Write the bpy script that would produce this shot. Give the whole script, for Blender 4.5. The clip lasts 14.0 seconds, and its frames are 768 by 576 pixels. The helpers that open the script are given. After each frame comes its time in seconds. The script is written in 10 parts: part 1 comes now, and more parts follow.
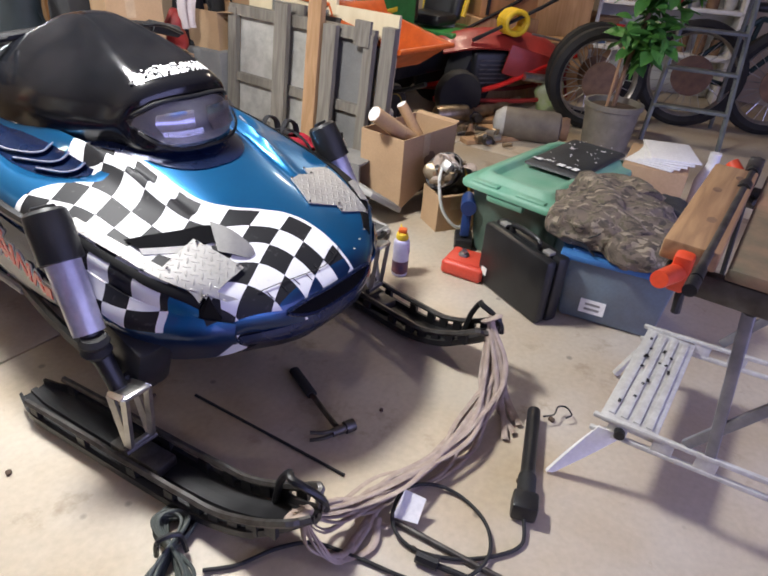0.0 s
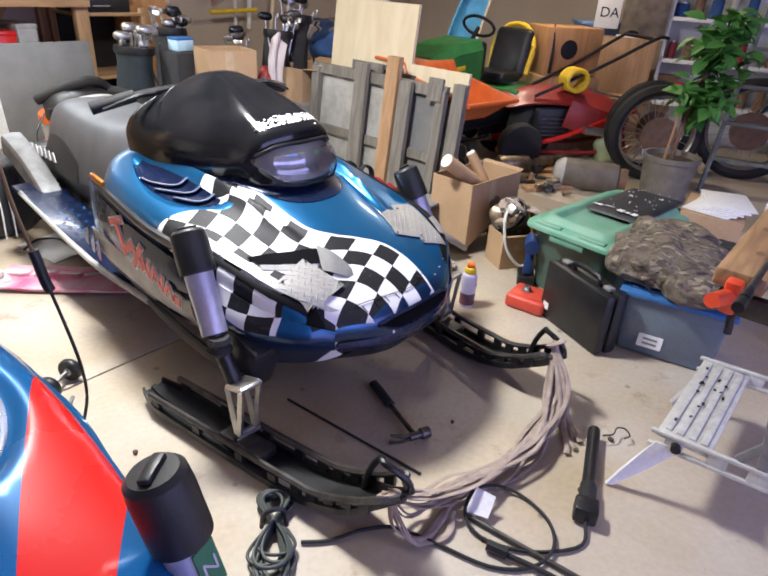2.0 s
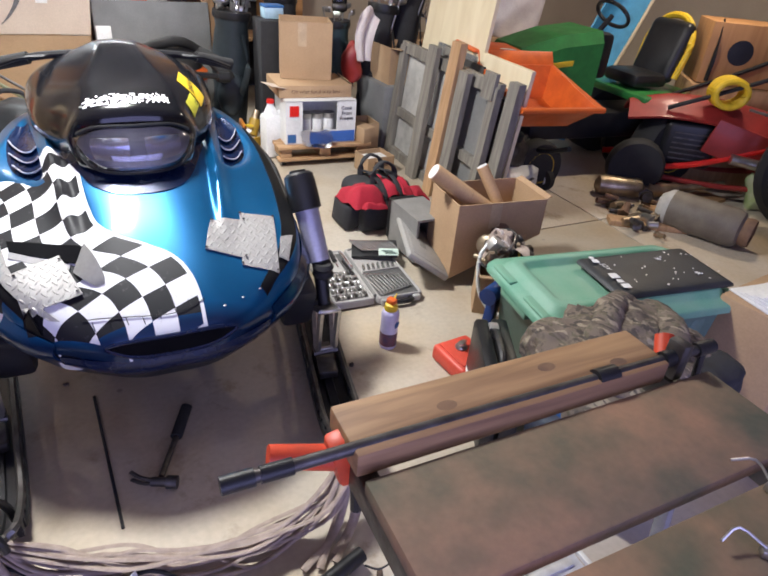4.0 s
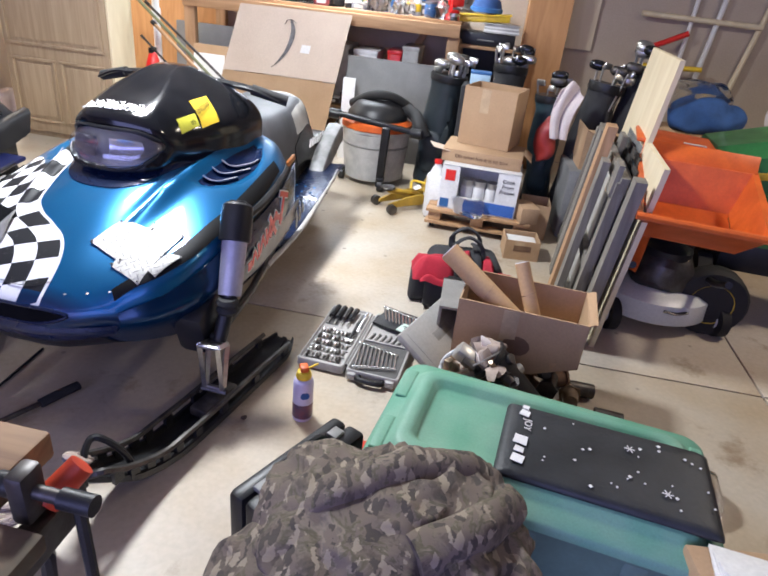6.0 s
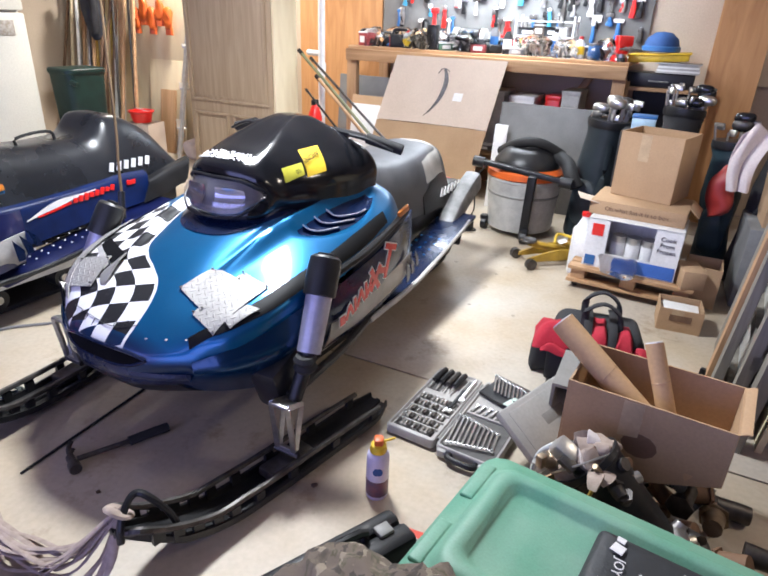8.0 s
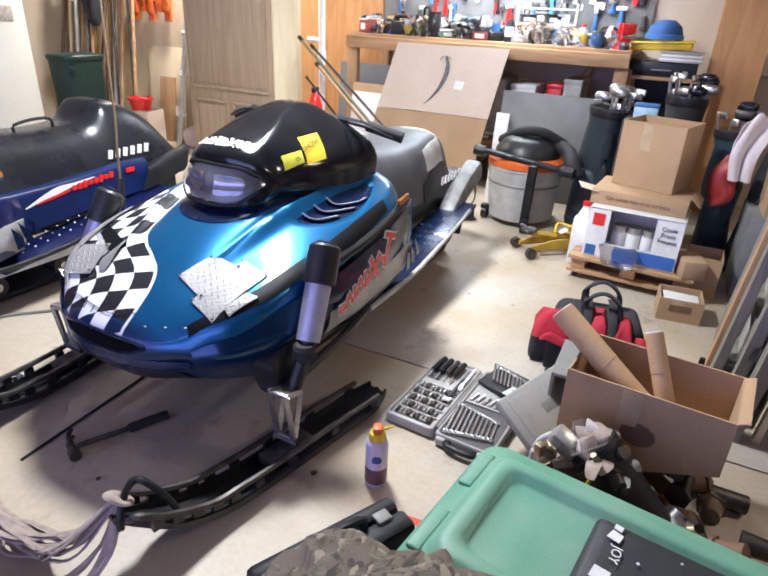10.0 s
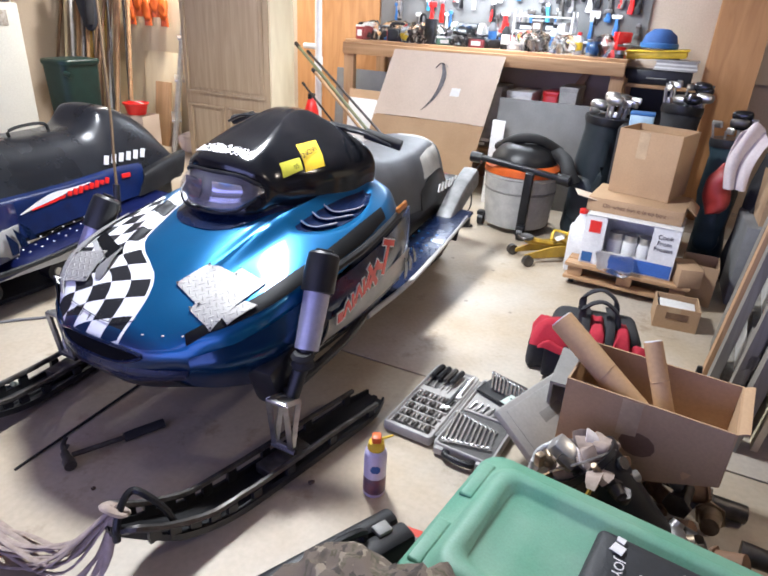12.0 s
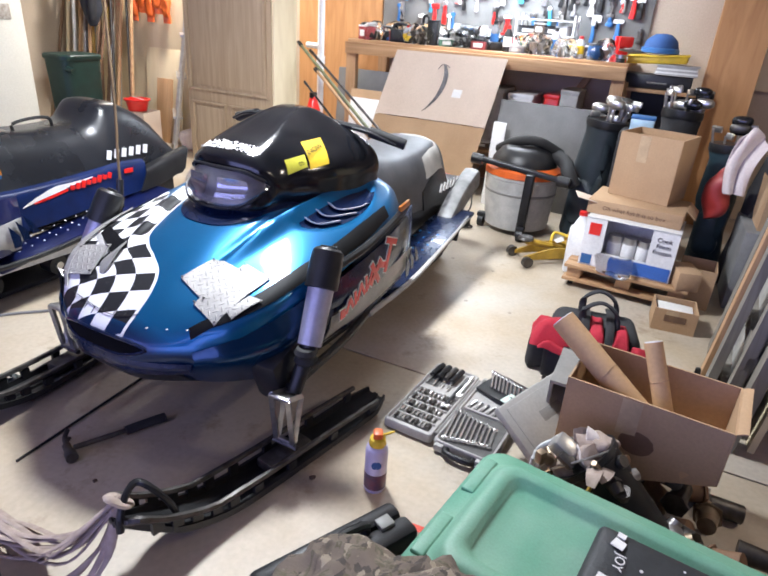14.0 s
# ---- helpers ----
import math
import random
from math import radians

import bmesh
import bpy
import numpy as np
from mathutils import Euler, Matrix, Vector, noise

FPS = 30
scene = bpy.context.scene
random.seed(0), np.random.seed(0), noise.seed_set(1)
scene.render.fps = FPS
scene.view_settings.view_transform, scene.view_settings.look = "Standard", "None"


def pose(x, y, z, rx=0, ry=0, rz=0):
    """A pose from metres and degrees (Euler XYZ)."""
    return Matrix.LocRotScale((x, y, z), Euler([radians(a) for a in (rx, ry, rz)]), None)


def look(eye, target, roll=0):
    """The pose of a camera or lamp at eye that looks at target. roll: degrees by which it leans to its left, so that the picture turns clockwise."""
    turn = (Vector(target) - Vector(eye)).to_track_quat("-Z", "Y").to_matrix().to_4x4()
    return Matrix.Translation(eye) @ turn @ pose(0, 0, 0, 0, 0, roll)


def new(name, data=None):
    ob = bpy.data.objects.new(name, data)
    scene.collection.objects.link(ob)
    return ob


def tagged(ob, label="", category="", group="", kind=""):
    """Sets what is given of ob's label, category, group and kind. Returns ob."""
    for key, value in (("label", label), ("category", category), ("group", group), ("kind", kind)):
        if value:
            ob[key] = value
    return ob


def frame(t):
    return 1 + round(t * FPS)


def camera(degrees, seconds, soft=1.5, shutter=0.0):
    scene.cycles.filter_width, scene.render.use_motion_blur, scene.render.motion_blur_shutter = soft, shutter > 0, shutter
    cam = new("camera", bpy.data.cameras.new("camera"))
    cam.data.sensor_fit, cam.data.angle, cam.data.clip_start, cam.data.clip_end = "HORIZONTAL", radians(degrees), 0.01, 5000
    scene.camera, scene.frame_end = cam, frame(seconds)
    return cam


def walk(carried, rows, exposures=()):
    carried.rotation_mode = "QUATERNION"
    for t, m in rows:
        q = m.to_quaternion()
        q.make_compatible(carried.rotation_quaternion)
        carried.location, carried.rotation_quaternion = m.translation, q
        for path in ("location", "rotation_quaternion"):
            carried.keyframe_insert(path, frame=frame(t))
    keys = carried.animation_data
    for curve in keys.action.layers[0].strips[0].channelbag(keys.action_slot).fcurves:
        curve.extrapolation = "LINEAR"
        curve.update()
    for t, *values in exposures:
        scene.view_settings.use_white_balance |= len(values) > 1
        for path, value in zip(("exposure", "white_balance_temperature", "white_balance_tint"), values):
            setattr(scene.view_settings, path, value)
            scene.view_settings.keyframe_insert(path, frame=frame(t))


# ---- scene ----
S = 1.1  # metres to one unit of the plan
cam = camera(66.0, 14.0, soft=1.9)
PATH = [
    (0, (-0.671, -0.966, 1.162), (0.532, 0.231, 0.104), 4.3),
    (0.5, (-0.853, -1.035, 1.169), (0.392, 0.11, 0.101), 7.8),
    (1, (-0.9, -1.039, 1.157), (0.349, 0.114, 0.104), 8.7),
    (1.5, (-0.916, -1.057, 1.189), (0.251, 0.227, 0.197), 4.4),
    (2, (-0.884, -1.071, 1.2), (0.241, 0.297, 0.27), 3.7),
    (2.5, (-0.761, -1.115, 1.198), (0.319, 0.287, 0.266), 2.9),
    (3, (-0.395, -1.138, 1.189), (0.287, 0.485, 0.24), -0.9),
    (3.5, (-0.08, -1.216, 1.243), (0.523, 0.412, 0.249), 0.2),
    (3.6, (-0.019, -1.234, 1.274), (0.561, 0.375, 0.238), 2.1),
    (3.7, (0.05, -1.231, 1.265), (0.614, 0.373, 0.212), 3.4),
    (5.8, (1.441, -0.957, 1.239), (0.896, 0.739, 0.329), 6.7),
    (6, (1.472, -0.889, 1.231), (0.854, 0.775, 0.31), 6.4),
    (6.5, (1.524, -0.715, 1.221), (0.552, 0.77, 0.3), 5.5),
    (7, (1.543, -0.657, 1.243), (0.412, 0.773, 0.421), 3.1),
    (7.5, (1.556, -0.622, 1.227), (0.414, 0.797, 0.402), 2.8),
    (7.7, (1.569, -0.605, 1.217), (0.426, 0.814, 0.393), 2.5),
    (10, (1.569, -0.601, 1.211), (0.438, 0.806, 0.351), 2.7),
    (10.5, (1.558, -0.608, 1.217), (0.425, 0.799, 0.36), 2.8),
    (11, (1.551, -0.604, 1.219), (0.418, 0.806, 0.366), 2.9),
    (11.5, (1.549, -0.6, 1.218), (0.419, 0.816, 0.371), 3.0),
    (12, (1.552, -0.602, 1.216), (0.431, 0.823, 0.372), 3.1),
    (12.5, (1.55, -0.61, 1.218), (0.439, 0.823, 0.375), 3.2),
    (13, (1.546, -0.621, 1.221), (0.439, 0.818, 0.382), 3.4),
    (13.5, (1.546, -0.622, 1.218), (0.435, 0.816, 0.382), 3.8),
    (14, (1.546, -0.626, 1.21), (0.434, 0.808, 0.37), 4.1),
]
walk(cam, [(t, look(Vector(eye) * S, Vector(target) * S, roll)) for t, eye, target, roll in PATH],
     [(0.0, -0.17, 6750, 10), (0.5, -0.04, 6700, 10), (2.5, -0.05, 6650, 10), (3.0, -0.13, 6700, 10), (3.5, -0.18, 6700, 10), (6.2, 0.0, 6250, 10), (14.0, 0.0, 6200, 10)])

# ---- light: ceiling lamps and the shop light over the workbench ----
world = bpy.data.worlds.new("world")
scene.world = world
world.use_nodes = True
world.node_tree.nodes["Background"].inputs[0].default_value = (0.35, 0.45, 1.0, 1)
world.node_tree.nodes["Background"].inputs[1].default_value = 0.1
scene.view_settings.exposure = 0.0


def area_lamp(name, at, aim, size, watts, color):
    data = bpy.data.lights.new(name, "AREA")
    data.shape, data.size, data.size_y, data.energy, data.color = "RECTANGLE", size[0] * S, size[1] * S, watts, color
    ob = new(name, data)
    ob.matrix_world = look(Vector(at) * S, Vector(aim) * S)
    return ob


area_lamp("ceiling_lamp_light", (-0.24, 0.93, 2.15), (-0.24, 0.92, 0), (0.34, 0.34), 136, (0.95, 0.97, 1.0))
area_lamp("shop_lamp_light", (-0.75, 3.3, 1.75), (-0.72, 3.5, 0.9), (1.3, 0.12), 68, (0.90, 0.95, 1.0))
area_lamp("far_lamp_light", (2.9, 2.0, 2.15), (2.9, 1.99, 0), (0.3, 0.3), 32, (1.0, 0.85, 0.68))
area_lamp("corner_lamp_light", (-2.95, 2.45, 2.14), (-2.95, 2.44, 0), (0.2, 0.2), 85, (1.0, 0.93, 0.84))
# dusk sky in the open door behind the camera
area_lamp("door_sky_light", (0.70, -3.10, 1.0), (0.0, 0.0, 0.6), (4.2, 1.9), 138, (0.46, 0.48, 1.0))


# ---- materials ----
def node_mat(name, color, rough=0.6, metal=0.0, second=None, scale=12.0, bump=0.0, fine=90.0, coat=0.0, mix=0.5, spec=0.5):
    """A surface of two mixed tones with grain and relief, in real-world size."""
    m = bpy.data.materials.new(name)
    m.use_nodes = True
    t = m.node_tree
    b = t.nodes["Principled BSDF"]
    b.inputs["Roughness"].default_value, b.inputs["Metallic"].default_value = rough, metal
    b.inputs["Coat Weight"].default_value = coat
    b.inputs["Coat Roughness"].default_value = 0.05
    b.inputs["Specular IOR Level"].default_value = spec
    second = second or tuple(c * 0.72 for c in color)
    co = t.nodes.new("ShaderNodeTexCoord")
    n1 = t.nodes.new("ShaderNodeTexNoise")
    n1.inputs["Scale"].default_value, n1.inputs["Detail"].default_value = scale, 6
    t.links.new(co.outputs["Object"], n1.inputs["Vector"])
    ramp = t.nodes.new("ShaderNodeMapRange")
    ramp.inputs[1].default_value, ramp.inputs[2].default_value = 0.35, 0.68
    ramp.inputs[4].default_value = mix * 2
    t.links.new(n1.outputs["Fac"], ramp.inputs[0])
    mx = t.nodes.new("ShaderNodeMix")
    mx.data_type = "RGBA"
    mx.inputs[6].default_value, mx.inputs[7].default_value = (*color, 1), (*second, 1)
    t.links.new(ramp.outputs[0], mx.inputs[0])
    n2 = t.nodes.new("ShaderNodeTexNoise")
    n2.inputs["Scale"].default_value, n2.inputs["Detail"].default_value = fine, 4
    t.links.new(co.outputs["Object"], n2.inputs["Vector"])
    hsv = t.nodes.new("ShaderNodeHueSaturation")
    val = t.nodes.new("ShaderNodeMapRange")
    val.inputs[3].default_value, val.inputs[4].default_value = 0.85, 1.15
    t.links.new(n2.outputs["Fac"], val.inputs[0])
    t.links.new(val.outputs[0], hsv.inputs["Value"])
    t.links.new(mx.outputs[2], hsv.inputs["Color"])
    t.links.new(hsv.outputs[0], b.inputs["Base Color"])
    rr = t.nodes.new("ShaderNodeMapRange")
    rr.inputs[3].default_value, rr.inputs[4].default_value = max(rough - 0.07, 0.02), min(rough + 0.1, 1)
    t.links.new(n1.outputs["Fac"], rr.inputs[0])
    t.links.new(rr.outputs[0], b.inputs["Roughness"])
    if bump:
        bp = t.nodes.new("ShaderNodeBump")
        bp.inputs["Strength"].default_value, bp.inputs["Distance"].default_value = bump, 0.004
        t.links.new(n2.outputs["Fac"], bp.inputs["Height"])
        t.links.new(bp.outputs[0], b.inputs["Normal"])
    return m


def wood_mat(name, light, dark, grain=1.0, rough=0.65, axis=2):
    """Sawn wood with grain drawn out along one axis of the piece."""
    m = node_mat(name, light, rough)
    t = m.node_tree
    b = t.nodes["Principled BSDF"]
    co = t.nodes.new("ShaderNodeTexCoord")
    mp = t.nodes.new("ShaderNodeMapping")
    sc = [16.0 * grain] * 3
    sc[axis] = 1.1
    mp.inputs["Scale"].default_value = sc
    t.links.new(co.outputs["Object"], mp.inputs["Vector"])
    info = t.nodes.new("ShaderNodeObjectInfo")
    add = t.nodes.new("ShaderNodeVectorMath")
    t.links.new(mp.outputs[0], add.inputs[0])
    t.links.new(info.outputs["Random"], add.inputs[1])
    n = t.nodes.new("ShaderNodeTexNoise")
    n.inputs["Scale"].default_value, n.inputs["Detail"].default_value, n.inputs["Distortion"].default_value = 1.6, 7, 1.2
    t.links.new(add.outputs[0], n.inputs["Vector"])
    r = t.nodes.new("ShaderNodeValToRGB")
    r.color_ramp.elements[0].position, r.color_ramp.elements[1].position = 0.33, 0.66
    r.color_ramp.elements[0].color, r.color_ramp.elements[1].color = (*dark, 1), (*light, 1)
    t.links.new(n.outputs["Fac"], r.inputs[0])
    t.links.new(r.outputs[0], b.inputs["Base Color"])
    bp = t.nodes.new("ShaderNodeBump")
    bp.inputs["Strength"].default_value, bp.inputs["Distance"].default_value = 0.25, 0.003
    t.links.new(n.outputs["Fac"], bp.inputs["Height"])
    t.links.new(bp.outputs[0], b.inputs["Normal"])
    return m


def nd(t, kind, op=None, a=None, b=None, c=None):
    """A maths node, with links or numbers as its inputs."""
    n = t.nodes.new(kind)
    if op:
        n.operation = op
    for i, v in enumerate((a, b, c)):
        if v is None:
            continue
        if isinstance(v, (int, float)):
            n.inputs[i].default_value = v
        else:
            t.links.new(v, n.inputs[i])
    return n.outputs[0]


def M(t, op, a, b=None, c=None):
    return nd(t, "ShaderNodeMath", op, a, b, c)


def mix_col(t, fac, a, b):
    n = t.nodes.new("ShaderNodeMix")
    n.data_type = "RGBA"
    if isinstance(fac, (int, float)):
        n.inputs[0].default_value = fac
    else:
        t.links.new(fac, n.inputs[0])
    for i, v in ((6, a), (7, b)):
        if isinstance(v, tuple):
            n.inputs[i].default_value = (*v, 1)
        else:
            t.links.new(v, n.inputs[i])
    return n.outputs[2]


def concrete_mat():
    m = node_mat("concrete", (0.50, 0.445, 0.365), 0.46, second=(0.42, 0.33, 0.22), scale=2.1, bump=0.14, fine=55, mix=0.5)
    t = m.node_tree
    b = t.nodes["Principled BSDF"]
    base = b.inputs["Base Color"].links[0].from_socket
    co = t.nodes.new("ShaderNodeTexCoord")
    n = t.nodes.new("ShaderNodeTexNoise")
    n.inputs["Scale"].default_value, n.inputs["Detail"].default_value, n.inputs["Roughness"].default_value = 3.6, 8, 0.7
    t.links.new(co.outputs["Object"], n.inputs["Vector"])
    spots = nd(t, "ShaderNodeMapRange", None, n.outputs["Fac"], 0.58, 0.70)
    c1 = mix_col(t, M(t, "MULTIPLY", spots, 0.7), base, (0.22, 0.145, 0.08))
    v = t.nodes.new("ShaderNodeTexVoronoi")
    v.inputs["Scale"].default_value = 5.5
    t.links.new(co.outputs["Object"], v.inputs["Vector"])
    dots = nd(t, "ShaderNodeMapRange", None, v.outputs["Distance"], 0.075, 0.04)
    c2 = mix_col(t, M(t, "MULTIPLY", dots, 0.6), c1, (0.12, 0.1, 0.085))
    t.links.new(c2, b.inputs["Base Color"])
    return m


CONCRETE = concrete_mat()
JOINT = node_mat("joint_dirt", (0.10, 0.09, 0.08), 0.9)
WALL = node_mat("wall_paint", (0.50, 0.42, 0.33), 0.8, second=(0.44, 0.36, 0.28), scale=2.0, bump=0.1)
PLY = wood_mat("orange_plywood", (0.52, 0.27, 0.11), (0.40, 0.19, 0.07), 0.5, axis=2)
CEIL = node_mat("ceiling_paint", (0.55, 0.53, 0.50), 0.9)
BLACK = node_mat("black_plastic", (0.010, 0.010, 0.011), 0.38, second=(0.018, 0.018, 0.019), bump=0.15, fine=300, spec=0.4)
BLACK_MATTE = node_mat("black_rubber", (0.009, 0.009, 0.0095), 0.75, second=(0.02, 0.019, 0.018), bump=0.3, fine=160)
GLOSS_BLACK = node_mat("gloss_black", (0.005, 0.006, 0.008), 0.13, second=(0.012, 0.012, 0.014), coat=0.0, fine=26, bump=0.04, scale=9, spec=0.5)
BLUE = node_mat("metallic_blue", (0.002, 0.105, 0.26), 0.34, metal=0.5, second=(0.003, 0.08, 0.24), coat=0.5, fine=400, scale=4)
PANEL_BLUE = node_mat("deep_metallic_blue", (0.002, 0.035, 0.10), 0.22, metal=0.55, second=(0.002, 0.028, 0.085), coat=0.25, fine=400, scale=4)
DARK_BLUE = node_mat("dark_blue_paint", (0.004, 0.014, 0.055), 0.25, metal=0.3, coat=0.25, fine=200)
PURPLE_BLUE = node_mat("purple_blue_paint", (0.006, 0.011, 0.07), 0.35, metal=0.2, coat=0.3)
RED = node_mat("red_paint", (0.72, 0.02, 0.015), 0.3, second=(0.6, 0.015, 0.012), coat=0.4)
WHITE = node_mat("white_plastic", (0.78, 0.78, 0.77), 0.4, second=(0.70, 0.70, 0.69))
SILVER = node_mat("silver_cover", (0.46, 0.45, 0.53), 0.35, metal=0.4, second=(0.38, 0.37, 0.44), scale=20)
STEEL = node_mat("steel", (0.55, 0.54, 0.52), 0.32, metal=0.95, second=(0.42, 0.41, 0.39), scale=30, bump=0.1)
DARK_STEEL = node_mat("dark_steel", (0.12, 0.115, 0.11), 0.45, metal=0.8, second=(0.07, 0.06, 0.055), scale=25, bump=0.15)
ALU = node_mat("worn_aluminium", (0.62, 0.61, 0.58), 0.38, metal=0.75, second=(0.50, 0.48, 0.45), scale=22, bump=0.1)
CARD = node_mat("cardboard", (0.44, 0.29, 0.165), 0.85, second=(0.39, 0.25, 0.14), scale=5, bump=0.15, fine=120)
CARD_PALE = node_mat("pale_cardboard", (0.60, 0.49, 0.39), 0.85, second=(0.55, 0.44, 0.345), scale=4, bump=0.1, fine=120)
GREEN = node_mat("green_plastic", (0.12, 0.32, 0.215), 0.5, second=(0.20, 0.37, 0.27), scale=6, bump=0.12, fine=200)
CLEAR_BIN = node_mat("smoky_plastic", (0.14, 0.19, 0.235), 0.35, second=(0.13, 0.15, 0.17), scale=7)
BLUE_LID = node_mat("blue_plastic", (0.03, 0.12, 0.32), 0.42, second=(0.04, 0.15, 0.36))
GREY_SEAT = node_mat("grey_vinyl", (0.10, 0.105, 0.115), 0.42, second=(0.075, 0.08, 0.088), scale=9, bump=0.25, fine=220)
NAVY_PANEL = node_mat("navy_panel_paint", (0.006, 0.018, 0.085), 0.3, second=(0.004, 0.011, 0.055), coat=0.4)
BLACK_SEAT = node_mat("black_vinyl", (0.010, 0.011, 0.014), 0.27, second=(0.02, 0.021, 0.025), scale=7, bump=0.12, fine=200)
GUARD_GREY = node_mat("scuffed_guard", (0.13, 0.13, 0.13), 0.4, second=(0.24, 0.24, 0.235), scale=16)
GREY = node_mat("grey_plastic", (0.22, 0.215, 0.20), 0.5, second=(0.18, 0.175, 0.165))
PALE_GREY = node_mat("pale_grey_plastic", (0.46, 0.45, 0.42), 0.5)
ORANGE = node_mat("orange_plastic", (0.68, 0.13, 0.02), 0.42, second=(0.55, 0.095, 0.015))
YELLOW = node_mat("yellow_plastic", (0.82, 0.55, 0.03), 0.45)
RED_CAN = node_mat("red_plastic", (0.62, 0.07, 0.04), 0.45, second=(0.52, 0.055, 0.03))
PINE = wood_mat("pine", (0.50, 0.31, 0.16), (0.34, 0.19, 0.09), 1.0, axis=0)
PINE_UP = wood_mat("pine_upright", (0.46, 0.28, 0.15), (0.33, 0.19, 0.09), 1.0, axis=2)
OLD_PINE = wood_mat("old_pine", (0.38, 0.225, 0.11), (0.19, 0.10, 0.05), 0.8, axis=0)
PALE_ALU = node_mat("painted_metal", (0.60, 0.60, 0.58), 0.45, metal=0.2, second=(0.48, 0.47, 0.45), scale=26, bump=0.1)
TRAY_GREY = node_mat("tray_grey", (0.40, 0.385, 0.36), 0.5, second=(0.33, 0.315, 0.295), scale=14)
CHROME = node_mat("chrome", (0.78, 0.77, 0.75), 0.2, metal=0.9, second=(0.66, 0.65, 0.63), scale=30)
KNOB_RED = node_mat("orange_red_plastic", (0.75, 0.075, 0.025), 0.45)
DRILL_BLUE = node_mat("drill_blue", (0.012, 0.045, 0.17), 0.45)
DUFFEL_CLOTH = node_mat("black_nylon", (0.016, 0.018, 0.02), 0.5, second=(0.03, 0.033, 0.036), scale=8, bump=0.35)
GREY_WOOD = wood_mat("weathered_wood", (0.25, 0.23, 0.195), (0.145, 0.13, 0.11), 0.8, axis=2)
CREAM_BOARD = wood_mat("cream_board", (0.74, 0.64, 0.44), (0.66, 0.55, 0.36), 0.3, axis=2)
OAK = wood_mat("pale_oak", (0.44, 0.33, 0.21), (0.35, 0.25, 0.15), 1.2, rough=0.5, axis=2)
ROPE = node_mat("tan_webbing", (0.40, 0.32, 0.27), 0.9, second=(0.30, 0.235, 0.195), scale=30, bump=0.4)
PAPER = node_mat("paper", (0.76, 0.75, 0.72), 0.8, second=(0.71, 0.70, 0.67))
CREAM = node_mat("enamel_white", (0.66, 0.68, 0.64), 0.35, second=(0.62, 0.64, 0.60), scale=3)
DARK_GREEN = node_mat("dark_green_plastic", (0.008, 0.034, 0.03), 0.42)
BLUE_TARP = node_mat("light_blue_plastic", (0.07, 0.32, 0.52), 0.35)
DEERE_GREEN = node_mat("tractor_green", (0.03, 0.20, 0.045), 0.35, coat=0.4)
BAG_RED = node_mat("red_canvas", (0.40, 0.012, 0.03), 0.85, second=(0.29, 0.01, 0.022), bump=0.4)
BAG_BLACK = node_mat("black_canvas", (0.018, 0.018, 0.02), 0.85, second=(0.03, 0.03, 0.033), bump=0.4)
TEAL_CLOTH = node_mat("dark_teal_nylon", (0.02, 0.045, 0.055), 0.5, second=(0.012, 0.028, 0.035), bump=0.2)
LEAF = node_mat("leaf", (0.06, 0.20, 0.035), 0.5, second=(0.10, 0.27, 0.06), scale=8)
EARTH = node_mat("potting_soil", (0.09, 0.06, 0.04), 0.95, bump=0.6)
POT = node_mat("grey_green_pot", (0.22, 0.20, 0.16), 0.7, bump=0.2)
MAROON = node_mat("dark_red_paint", (0.30, 0.025, 0.02), 0.5, second=(0.22, 0.018, 0.015), coat=0.1)
BRASS = node_mat("tarnished_metal", (0.42, 0.34, 0.24), 0.4, metal=0.8, second=(0.24, 0.18, 0.12), scale=18)
RUST = node_mat("rusty_steel", (0.24, 0.14, 0.08), 0.7, metal=0.3, second=(0.15, 0.09, 0.06), scale=15)
PALE_CLOTH = node_mat("pale_cloth", (0.66, 0.60, 0.57), 0.9, second=(0.58, 0.50, 0.49), scale=9, bump=0.4)
SCREEN_BLUE = node_mat("blue_cloth", (0.03, 0.09, 0.26), 0.8)
YELLOW_JACK = node_mat("yellow_paint", (0.50, 0.31, 0.03), 0.5, second=(0.36, 0.22, 0.03), scale=14)
TUBE_CARD = node_mat("tube_board", (0.52, 0.33, 0.17), 0.75, second=(0.48, 0.295, 0.15), scale=7)
GAP_SHADE_BOARD = node_mat("gap_shade_board", (0.045, 0.04, 0.036), 0.8, second=(0.075, 0.066, 0.058), scale=7, bump=0.2)
MASONRY = node_mat("grey_board", (0.20, 0.20, 0.195), 0.7, second=(0.15, 0.15, 0.147), scale=5)


def clear_mat(name, tint):
    """Thin clear plastic: see-through with a glossy face and no bending of the light."""
    m = bpy.data.materials.new(name)
    m.use_nodes = True
    t = m.node_tree
    clear, gloss = t.nodes.new("ShaderNodeBsdfTransparent"), t.nodes.new("ShaderNodeBsdfGlossy")
    mix = t.nodes.new("ShaderNodeMixShader")
    mix.inputs[0].default_value = 0.10
    clear.inputs[0].default_value = (*tint, 1)
    gloss.inputs["Roughness"].default_value = 0.05
    t.links.new(clear.outputs[0], mix.inputs[1])
    t.links.new(gloss.outputs[0], mix.inputs[2])
    t.links.new(mix.outputs[0], t.nodes["Material Output"].inputs[0])
    return m


